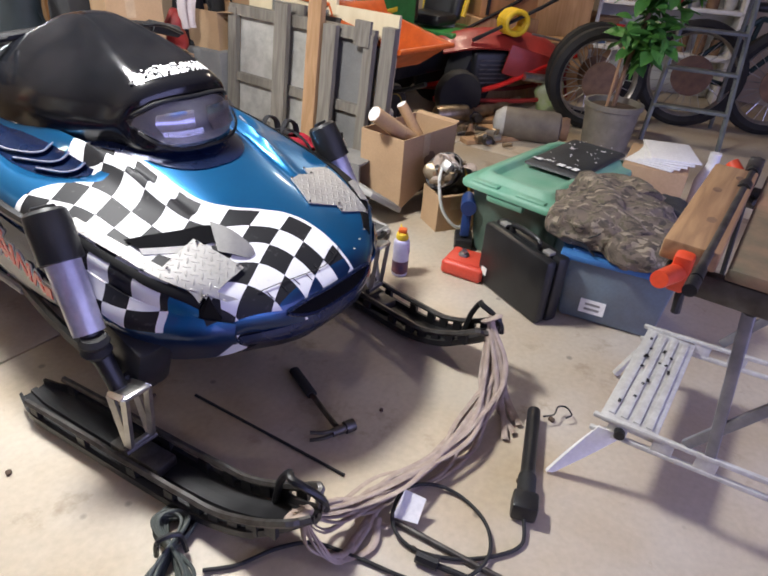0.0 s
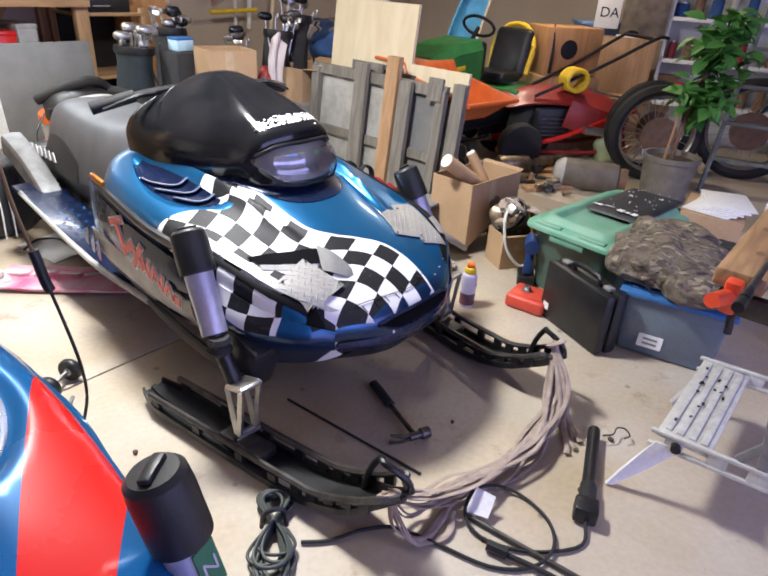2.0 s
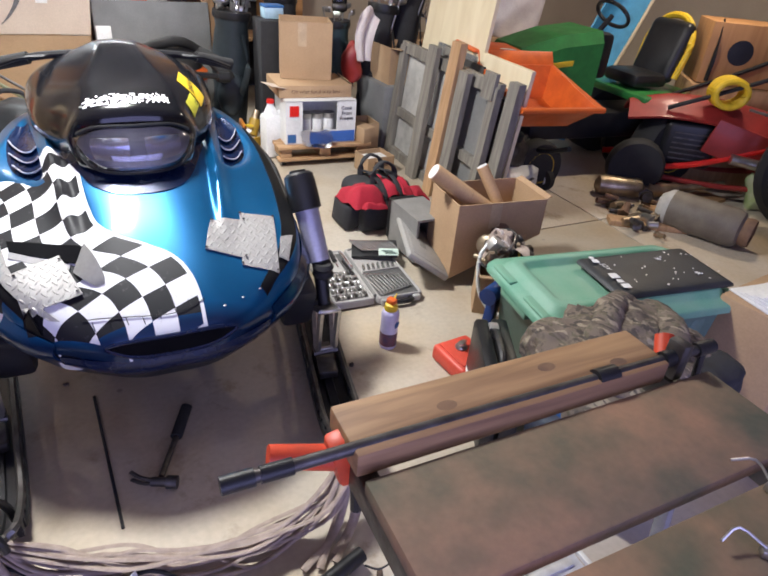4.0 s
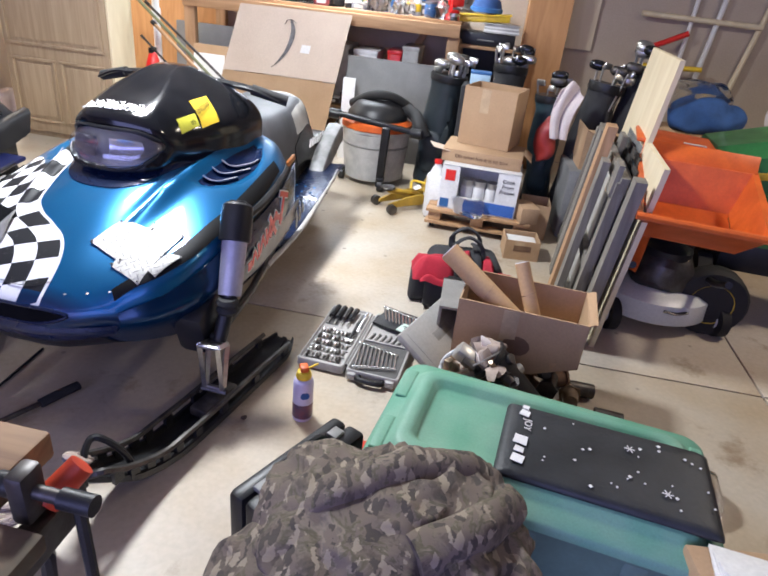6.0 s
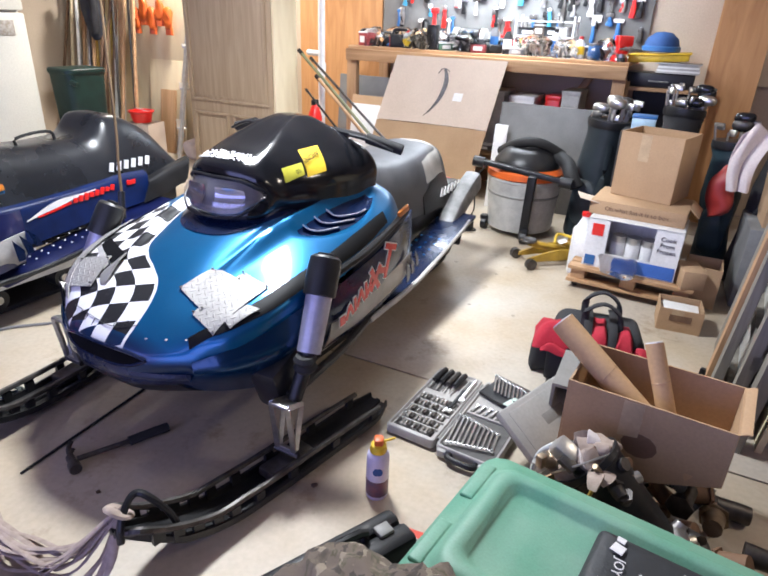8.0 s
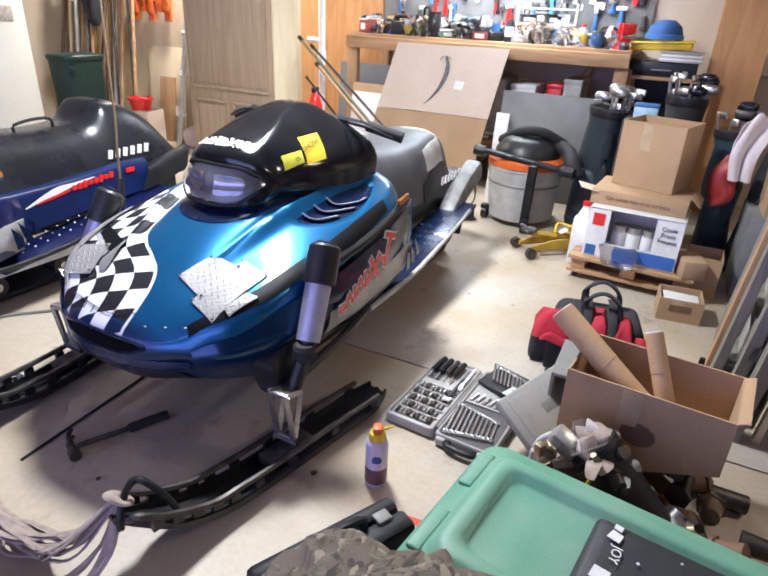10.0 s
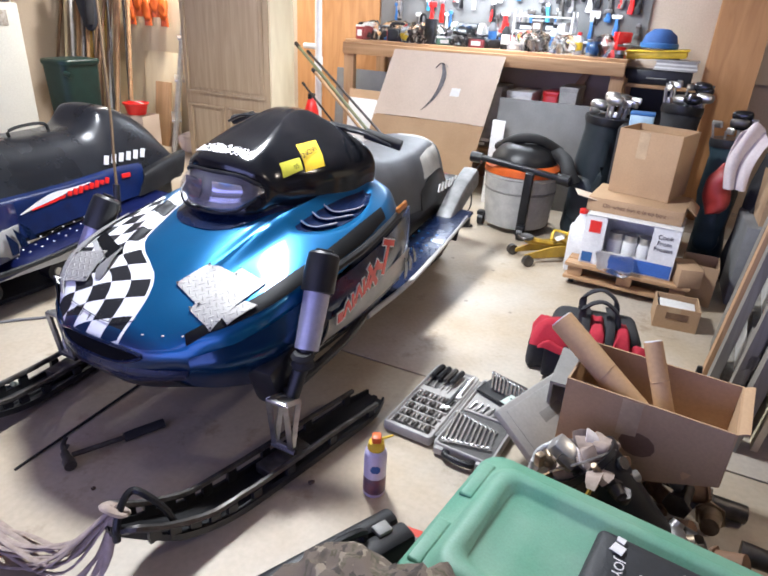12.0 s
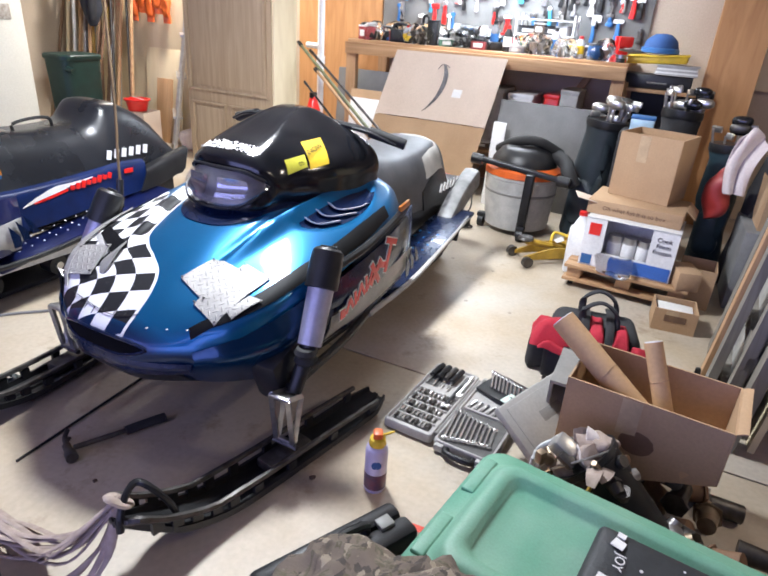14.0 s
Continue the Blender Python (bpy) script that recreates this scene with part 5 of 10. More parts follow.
def spray_can(at):
    T = thing("spray_can", (*at, 0), 40, label="white aerosol can with orange and yellow spray cap", category="spray can")
    body = part("can", lathe(B(), [(0.029, 0), (0.031, 0.004), (0.031, 0.135), (0.028, 0.146), (0.02, 0.152)], n=24), node_mat("can_print", (0.55, 0.52, 0.66), 0.3, second=(0.50, 0.46, 0.62), scale=14), T, "pale violet printed can")
    part("print_band", lathe(B(), [(0.0314, 0.012), (0.0316, 0.014), (0.0316, 0.062), (0.0314, 0.064)], n=24, cap=False), node_mat("can_dark_print", (0.16, 0.05, 0.07), 0.35, second=(0.07, 0.05, 0.10), scale=30), body)
    part("print_spot", lathe(B(), [(0.014, 0), (0.001, 0.002)], (0.0, -0.0305, 0.10), 14, True, (90, 0, 0)), SCREEN_BLUE, body)
    part("collar", lathe(B(), [(0.022, 0.150), (0.024, 0.156), (0.021, 0.172), (0.012, 0.178)], n=18), YELLOW, T, "yellow collar")
    part("cap", bx(B(), (0.026, 0.032, 0.02), (0, 0.0, 0.184), 0.006), ORANGE, T, "orange trigger cap")
    part("nozzle", cyl(B(), (0.008, 0.0, 0.18), (0.045, 0.012, 0.186), 0.004, 0.003, 8), YELLOW, T)
    return T


spray_can((0.772, 0.393))


def gas_can(at, turn):
    T = thing("fuel_can", (*at, 0), turn, label="small faded red plastic fuel can with metal cap", category="fuel can")
    bm = bx(B(), (0.15, 0.17, 0.06), (0, 0, 0.03), 0.016, seg=3)
    part("body", bm, RED_CAN, T)
    part("rib", bx(B(), (0.11, 0.13, 0.006), (0, 0, 0.061), 0.002), RED_CAN, T)
    part("cap", lathe(B(), [(0.02, 0), (0.022, 0.006), (0.018, 0.014), (0.012, 0.015), (0.011, 0.024), (0.001, 0.025)], (0, 0.02, 0.062), 14), STEEL, T, "battered metal screw cap")
    part("tab", bx(B(), (0.045, 0.016, 0.004), (0.005, 0.02, 0.084), 0.0015, rot=(0, 12, 30)), STEEL, T)
    return T


gas_can((1.0, 0.245), 18)


def hard_case(at, turn):
    T = thing("tool_case", (*at, 0), turn, label="scuffed black hard plastic tool case standing upright", category="tool case")
    part("body", bx(B(), (0.34, 0.052, 0.25), (0, -0.028, 0.125), 0.012), BLACK, T)
    part("lid", bx(B(), (0.34, 0.045, 0.245), (0, 0.026, 0.125), 0.014), BLACK, T)
    part("rib", bx(B(), (0.26, 0.006, 0.17), (0, -0.056, 0.12), 0.003), BLACK, T)
    part("handle", tube(B(), [(-0.07, 0, 0.245), (-0.06, 0, 0.272), (0.06, 0, 0.272), (0.07, 0, 0.245)], 0.010, 8, 3), BLACK, T)
    for x in (-0.115, 0.115):
        part("latch", bx(B(), (0.035, 0.03, 0.012), (x, -0.004, 0.252), 0.003), GREY, T, "grey snap latch")
    part("sticker", bx(B(), (0.03, 0.001, 0.03), (0.13, 0.0495, 0.06)), PAPER, T)
    return T


hard_case((0.985, 0.005), 76)


def blue_tote(at, turn):
    T = thing("storage_tote", (*at, 0), turn, label="smoky clear storage tote with blue lid", category="storage tote")
    part("body", bx(B(), (0.36, 0.30, 0.235), (0, 0, 0.118), 0.018, taper=(0.88, 0.88)), CLEAR_BIN, T, "smoky clear tote body")
    part("lid", bx(B(), (0.39, 0.33, 0.022), (0, 0, 0.246), 0.008), BLUE_LID, T, "blue snap lid")
    part("lid_rim", bx(B(), (0.32, 0.26, 0.012), (0, 0, 0.26), 0.006), BLUE_LID, T)
    part("label", bx(B(), (0.085, 0.002, 0.05), (-0.05, -0.1425, 0.07), rot=(-6, 0, 0)), PAPER, T, "torn white paper label")
    for k in range(2):
        part("label_text", bx(B(), (0.05, 0.001, 0.008), (-0.05, -0.1445 - 0.002 * k, 0.08 - 0.018 * k), rot=(-6, 0, 0)), GREY, T)
    for sx in (-1, 1):
        part("clip", bx(B(), (0.02, 0.08, 0.05), (sx * 0.192, 0, 0.235), 0.006), BLUE_LID, T)
    return T


blue_tote((1.212, -0.252), -68)


def folded(bm, seed, amount, scale, fold):
    for v in bm.verts:
        p = v.co
        r = noise.noise(p * scale + Vector((seed, 0, 0)))
        ridge = 0.5 - abs(noise.noise(Vector((p.x * 9, p.y * 5, p.z * 7)) + Vector((0, 0, seed))))
        fine = 0.5 - abs(noise.noise(p * 22 + Vector((0, seed, 0))))
        d = Vector((p.x, p.y, max(p.z, 0))).normalized()
        v.co = p + d * (r * amount + fold * ridge + fold * 0.5 * fine)
        v.co.z = max(v.co.z, 0.0)
    return bm


def camo_coat():
    T = thing("camouflage_coat", (1.275, -0.165, 0.262), 20, label="crumpled brown camouflage hunting coat heaped on the blue tote lid", category="coat")
    part("body", folded(blob(B(), (0.195, 0.155, 0.070), (0.0, 0.02, 0.058), 6), 3.1, 0.028, 5.0, 0.06), CAMO, T, sharp=75)
    part("hood", folded(blob(B(), (0.12, 0.11, 0.06), (-0.13, -0.09, 0.05), 5), 9.3, 0.03, 6.0, 0.05), CAMO, T, "camouflage hood flopped over the lid edge", sharp=75)
    for seed, pts, r in ((6.1, [(-0.16, -0.02, 0.075), (-0.08, 0.03, 0.125), (0.03, 0.09, 0.125), (0.13, 0.12, 0.09)], 0.036), (2.4, [(0.02, -0.06, 0.115), (0.10, -0.02, 0.12), (0.16, 0.06, 0.09), (0.18, 0.12, 0.045)], 0.034), (7.7, [(-0.17, -0.13, 0.03), (-0.08, -0.15, 0.05), (0.02, -0.15, 0.045), (0.10, -0.13, 0.03)], 0.034)):
        part("sleeve", folded(tube(B(), pts, r, 24, 10), seed, 0.022, 9, 0.03), CAMO, T, "bunched camouflage sleeve", sharp=75)
    part("lining", folded(blob(B(), (0.10, 0.06, 0.06), (0.085, -0.13, 0.055), 5), 4.4, 0.02, 10, 0.025), BAG_BLACK, T, "black quilted lining showing", sharp=75)
    part("drawcord", tube(B(), [(-0.19, 0.0, 0.10), (-0.215, 0.03, 0.08), (-0.20, 0.06, 0.04), (-0.215, 0.02, 0.01)], 0.003, 6, 5), BLACK, T, "black drawcord")
    part("buckle", bx(B(), (0.02, 0.035, 0.012), (-0.175, -0.16, 0.012), 0.004, rot=(0, 0, 30)), BLACK, T, "black plastic buckle")
    T.scale = (1.18, 1.15, 1.0)
    return T


camo_coat()


def green_tote(at, turn):
    T = thing("storage_tote", (*at, 0), turn, label="large tote with dusty green moulded lid", category="storage tote")
    W, D = 0.75, 0.43
    tub = node_mat("tote_grey_green", (0.13, 0.22, 0.18), 0.5, scale=7)
    part("body", skin(B(), [rounded_ring(W * k, D * k, 0.05, z_) for k, z_ in ((0.78, 0.0), (0.80, 0.012), (0.88, 0.29), (0.90, 0.30))]), tub, T, "grey green tote body")
    prof = ((0.0, 0.292, 0.05), (0.0, 0.306, 0.05), (0.006, 0.316, 0.05), (0.038, 0.322, 0.045), (0.048, 0.330, 0.045), (0.058, 0.344, 0.042), (0.068, 0.349, 0.04), (0.084, 0.349, 0.035), (0.094, 0.344, 0.03), (0.102, 0.330, 0.028), (0.112, 0.326, 0.026), (0.150, 0.327, 0.022), (0.20, 0.329, 0.010))
    lid = part("lid", skin(B(), [rounded_ring(W - 2 * o, D - 2 * o, r, z_, 8) for o, z_, r in prof]), GREEN, T, "dusty green lid with raised border", sharp=50)
    for y in (-0.10, 0.10):
        part("grip_pad", bx(B(), (0.030, 0.12, 0.012), (-W / 2 + 0.026, y, 0.320), 0.005, seg=3), GREEN, lid)
        part("grip_pad", bx(B(), (0.030, 0.12, 0.012), (W / 2 - 0.026, y, 0.320), 0.005, seg=3), GREEN, lid)
    for sx in (-1, 1):
        part("handle", bx(B(), (0.03, 0.16, 0.03), (sx * (W / 2 - 0.02), 0, 0.275), 0.008), GREEN, T)
    for x in (-0.22, 0, 0.22):
        part("buttress", bx(B(), (0.05, 0.014, 0.22), (x, -D / 2 + 0.034, 0.15), 0.005), tub, T)
    return T


green_tote((1.478, 0.232), 4.5)


def starry_pack(at, turn):
    """Black printed bag lying flat, with white blotches and a row of illegible white print."""
    T = thing("black_bag", at, turn, label="flat black plastic bag with white snowflake print on the green lid", category="plastic bag")
    bm = B()
    rnd = random.Random(4)
    skin(bm, [rounded_ring(0.45 * k, 0.25 * k + 0.02 * (1 - k), 0.012, z_, 3) for k, z_ in ((0.97, 0.0), (1.0, 0.005), (0.99, 0.012), (0.94, 0.019), (0.86, 0.0225), (0.7, 0.024), (0.5, 0.0245), (0.3, 0.0245))])
    part("sheet", crumple(bm, 0.005, 22, 4), DUFFEL_CLOTH, T, "wrinkled black film", sharp=60)
    for y, w_, d_ in ((0.10, 0.016, 0.012), (0.078, 0.022, 0.022), (-0.02, 0.03, 0.028), (-0.052, 0.02, 0.018), (-0.082, 0.026, 0.024)):
        part("print_bar", crumple(bx(B(), (w_, d_, 0.0015), (-0.182, y, 0.0275), rot=(0, 0, rnd.uniform(-12, 12))), 0.002, 60, y), PAPER, T, "white print")
    lettering("print_word", "JOY", 0.024, PAPER, T, (-0.172, 0.035, 0.0285), (0, 0, -90), 0.0004)
    for k in range(26):
        s = rnd.uniform(0.003, 0.007)
        part("print_dot", bx(B(), (s, s, 0.0015), (rnd.uniform(-0.15, 0.21), rnd.uniform(-0.1, 0.1), 0.025 + 0.004 * rnd.random()), rot=(0, 0, 45)), PAPER, T)
    for x, y in ((0.05, 0.05), (0.12, -0.06)):
        for a in (0, 60, 120):
            part("snowflake_bar", bx(B(), (0.022, 0.002, 0.0015), (x, y, 0.029), rot=(0, 0, a)), PAPER, T)
    return T


starry_pack((1.612, 0.215, 0.343), 5)


def carton(name, at, turn, w, d, h, label, category="cardboard box", mat_=CARD, flaps=(), group=""):
    T = thing(name, at, turn, label=label, category=category, group=group)
    wall = 0.005
    part("base", bx(B(), (w, d, wall), (0, 0, wall / 2)), mat_, T)
    for e in (-1, 1):
        part("side", bx(B(), (wall, d, h - wall), (e * (w / 2 - wall / 2), 0, h / 2 + wall / 2)), mat_, T)
        part("end", bx(B(), (w - 2 * wall - 0.001, wall, h - wall), (0, e * (d / 2 - wall / 2), h / 2 + wall / 2)), mat_, T)
    for side_, ang, ln in flaps:
        c = {"n": (0, d / 2), "s": (0, -d / 2), "e": (w / 2, 0), "w": (-w / 2, 0)}[side_]
        a = radians(ang)
        ex = (w if side_ in "ns" else d) - 0.006
        if side_ in "ns":
            e = 1 if side_ == "n" else -1
            rows = [[(x, c[1] + e * math.cos(a) * ln * k, h + math.sin(a) * ln * k - 0.01 * k * k) for x in (-ex / 2, 0, ex / 2)] for k in (0, 0.5, 1)]
        else:
            e = 1 if side_ == "e" else -1
            rows = [[(c[0] + e * math.cos(a) * ln * k, y, h + math.sin(a) * ln * k - 0.01 * k * k) for y in (-ex / 2, 0, ex / 2)] for k in (0, 0.5, 1)]
        part("flap", surface(B(), rows, 3, 3, 0.004), mat_, T)
    part("tape", bx(B(), (0.05, 0.001, h * 0.4), (-w * 0.08, -d / 2 - 0.001, h * 0.78)), node_mat("tape", (0.50, 0.36, 0.22), 0.3), T)
    return T


tube_box = carton("cardboard_box", (1.305, 0.905, 0), 7, 0.405, 0.245, 0.36, "open brown cardboard box propped askew on scrap, holding mailing tubes", flaps=(("e", 40, 0.03),))
for o in tube_box.children:
    for v in o.data.vertices:
        low = 1 - min(v.co.z / (0.36 * S), 1)
        v.co.z += low * S * (0.035 + 0.165 * (v.co.x / (0.405 * S) + 0.5))
part("stain", lathe(B(), [(0.045, 0), (0.02, 0.0008), (0.001, 0.001)], (0.0, -0.1235, 0.235), 12, True, (90, 0, 0), 1.0, 0.8), node_mat("oil_stain", (0.18, 0.10, 0.06), 0.8), tube_box, "dark oil stain")


def mailing_tube(p0, p1, r, label):
    p0, p1 = Vector(p0), Vector(p1)
    T = thing("mailing_tube", p0, label=label, category="mailing tube", group="mailing tubes in the box")
    d = p1 - p0
    n1 = d.normalized().orthogonal().normalized()
    n2 = d.normalized().cross(n1)
    bm = skin(B(), [ring(Vector(), n1, n2, r, 24), ring(d, n1, n2, r, 24), ring(d, n1, n2, r * 0.9, 24), ring(d - d.normalized() * 0.02, n1, n2, r * 0.88, 24)])
    part("tube", bm, TUBE_CARD, T)
    part("end_cap", cyl(B(), d - d.normalized() * 0.012, d + d.normalized() * 0.003, r * 0.91, n=24), WHITE, T, "white plastic end cap")
    for q in (0.3, 0.62):
        part("seam", tube(B(), [d * q + (n1 * math.cos(a) + n2 * math.sin(a)) * (r + 0.0006) + d * 0.05 * a / 6.28 for a in np.linspace(0, 6.28, 13)], 0.0012, 4, 1), CARD, T)


mailing_tube((1.45, 0.83, 0.19), (1.035, 0.865, 0.462), 0.034, "thick brown cardboard mailing tube with white end cap")
mailing_tube((1.40, 0.845, 0.20), (1.265, 0.935, 0.455), 0.024, "thin brown cardboard mailing tube with white end cap")
mailing_tube((1.23, 0.90, 0.05), (1.19, 0.86, 0.335), 0.016, "short cardboard tube inside the box")


def socket_set():
    T = thing("socket_set", (0.757, 0.848, 0), 9, label="open grey blow-moulded socket and wrench set on the floor", category="socket set")
    deep = node_mat("tray_recess_shade", (0.075, 0.072, 0.068), 0.7, second=(0.11, 0.105, 0.10), scale=30)

    def tray(cx, w, d):
        bm = skin(B(), [[Vector((cx, 0, 0)) + p for p in rounded_ring(w - 2 * o, d - 2 * o, 0.014, z_, 4)] for o, z_ in ((0.008, 0.0), (0.0, 0.006), (0.0, 0.030), (0.003, 0.035), (0.007, 0.036), (0.010, 0.033), (0.011, 0.028))])
        return part("tray", bm, TRAY_GREY, T, "grey moulded tray")

    left, right = tray(-0.09, 0.17, 0.41), tray(0.10, 0.19, 0.42)

    # no hollow is cut: a flat dark plate paints the shade of one
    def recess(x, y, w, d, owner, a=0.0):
        part("recess", bx(B(), (w, d, 0.002), (x, y, 0.0289), rot=(0, 0, a)), deep, owner, "flat dark plate painted as a recess's shade")

    def divider(x, y, w, d, owner):
        part("divider", bx(B(), (w, d, 0.008), (x, y, 0.0315), 0.002), TRAY_GREY, owner)

    part("hinge", cyl(B(), (0.002, -0.18, 0.03), (0.002, 0.18, 0.03), 0.007, n=8), GREY, T)
    # rows of sockets in the first tray
    for r in range(5):
        y = -0.165 + 0.042 * r
        for c, (x, n_) in enumerate(((-0.148, 5), (-0.075, 4))):
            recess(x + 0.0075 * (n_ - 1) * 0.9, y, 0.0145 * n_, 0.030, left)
            for k in range(n_):
                rr = 0.0048 + 0.0005 * ((k + r) % 4)
                part("socket", cyl(B(), (x + 0.0138 * k, y - 0.012, 0.036), (x + 0.0138 * k, y + 0.012, 0.036), rr, n=10), CHROME if (k + r) % 3 else DARK_STEEL, left)
        divider(-0.09, y + 0.021, 0.145, 0.006, left)
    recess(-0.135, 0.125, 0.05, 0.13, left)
    for k in range(4):
        part("screwdriver_handle", tube(B(), [(-0.15 + 0.026 * k, 0.10, 0.042), (-0.148 + 0.026 * k, 0.14, 0.044), (-0.146 + 0.026 * k, 0.185, 0.042)], 0.0105, 8, 3), BLACK if k != 2 else DARK_STEEL, left, "black screwdriver handle")
        part("screwdriver_shaft", cyl(B(), (-0.15 + 0.026 * k, 0.055, 0.038), (-0.15 + 0.026 * k, 0.10, 0.040), 0.0032, n=6), CHROME, left)
    recess(-0.032, 0.06, 0.03, 0.24, left)
    for k, (x, y0, y1) in enumerate(((-0.036, -0.03, 0.10), (-0.024, 0.05, 0.18))):
        part("ratchet", tube(B(), [(x, y0, 0.038), (x + 0.002, (y0 + y1) / 2, 0.039), (x, y1, 0.038)], 0.007, 8, 3, flat=0.7), CHROME if k else BLACK, left, "ratchet handle")
        part("ratchet_head", lathe(B(), [(0.013, 0), (0.013, 0.010), (0.001, 0.011)], (x, y0 - 0.006, 0.031), 12), CHROME, left)
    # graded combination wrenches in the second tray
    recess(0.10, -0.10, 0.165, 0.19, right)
    for k in range(10):
        x, y, ln = 0.030 + 0.0148 * k, -0.185 + 0.004 * k, 0.155 - 0.0075 * k
        a = radians(97)
        tip = (x + ln * math.cos(a), y + ln * math.sin(a))
        part("wrench", tube(B(), [(x, y + 0.008, 0.036), (tip[0], tip[1] - 0.008, 0.037)], 0.0042, 6, 1, flat=0.55), CHROME, right, "chrome combination wrench")
        for (px_, py_), rr in (((x, y), 0.0085), (tip, 0.0075)):
            part("wrench_end", lathe(B(), [(rr, 0), (rr, 0.006), (rr * 0.55, 0.0065), (rr * 0.5, 0.001)], (px_, py_, 0.033), 10, False), CHROME, right)
    divider(0.10, 0.002, 0.165, 0.008, right)
    for k in range(7):
        recess(0.035 + 0.022 * k, 0.035, 0.012, 0.05, right, -14)
        part("hex_key", tube(B(), [(0.033 + 0.022 * k, 0.014, 0.034), (0.037 + 0.022 * k, 0.055, 0.034), (0.043 + 0.022 * k, 0.058, 0.034)], 0.0028, 6, 1), CHROME, right)
    fan = part("wrench_rack", bx(B(), (0.20, 0.125, 0.012), (0.125, 0.145, 0.052), 0.004, rot=(6, -4, -20)), BLACK, T, "black wrench holder")
    for k in range(12):
        x = 0.038 + 0.0155 * k
        y = 0.212 - 0.0052 * k
        part("small_wrench", tube(B(), [(x, y, 0.066), (x + 0.026 - 0.0012 * k, y - 0.088 + 0.002 * k, 0.062)], 0.0046, 6, 1, flat=0.6), CHROME, fan)
        part("small_wrench_end", lathe(B(), [(0.0082, 0), (0.0082, 0.006), (0.0045, 0.0065), (0.004, 0.001)], (x, y + 0.003, 0.063), 10, False), CHROME, fan)
    part("leaflet", bx(B(), (0.085, 0.055, 0.003), (0.165, 0.082, 0.064), rot=(4, -3, -22)), node_mat("leaflet", (0.55, 0.68, 0.58), 0.5), T, "pale printed leaflet")
    for k in range(3):
        part("leaflet_print", bx(B(), (0.05, 0.006, 0.001), (0.163 + 0.004 * k, 0.092 - 0.013 * k, 0.0662), rot=(4, -3, -22)), DARK_GREEN, T, "illegible green print")
    lid_m = node_mat("lid_grey", (0.33, 0.32, 0.295), 0.55, second=(0.28, 0.27, 0.25), scale=6)
    lid = part("lid", bx(B(), (0.205, 0.36, 0.028), (0.288, 0.02, 0.105), 0.01, rot=(0, 33, -16)), lid_m, T, "grey case lid propped open")
    part("lid_panel", bx(B(), (0.165, 0.31, 0.006), (0.295, 0.022, 0.117), 0.003, rot=(0, 33, -16)), lid_m, lid)
    part("lid_badge", bx(B(), (0.035, 0.11, 0.003), (0.292, 0.03, 0.1225), 0.001, rot=(0, 33, -16)), GREY, lid)
    for x in (0.03, 0.165):
        part("latch", bx(B(), (0.03, 0.018, 0.024), (x, -0.216, 0.018), 0.004), PALE_GREY, T, "pale latch")
    part("carrying_handle", tube(B(), [(0.055, -0.207, 0.018), (0.06, -0.232, 0.02), (0.135, -0.232, 0.02), (0.14, -0.207, 0.018)], 0.010, 8, 3), BLACK, T, "black carrying handle")
    return T


socket_set()


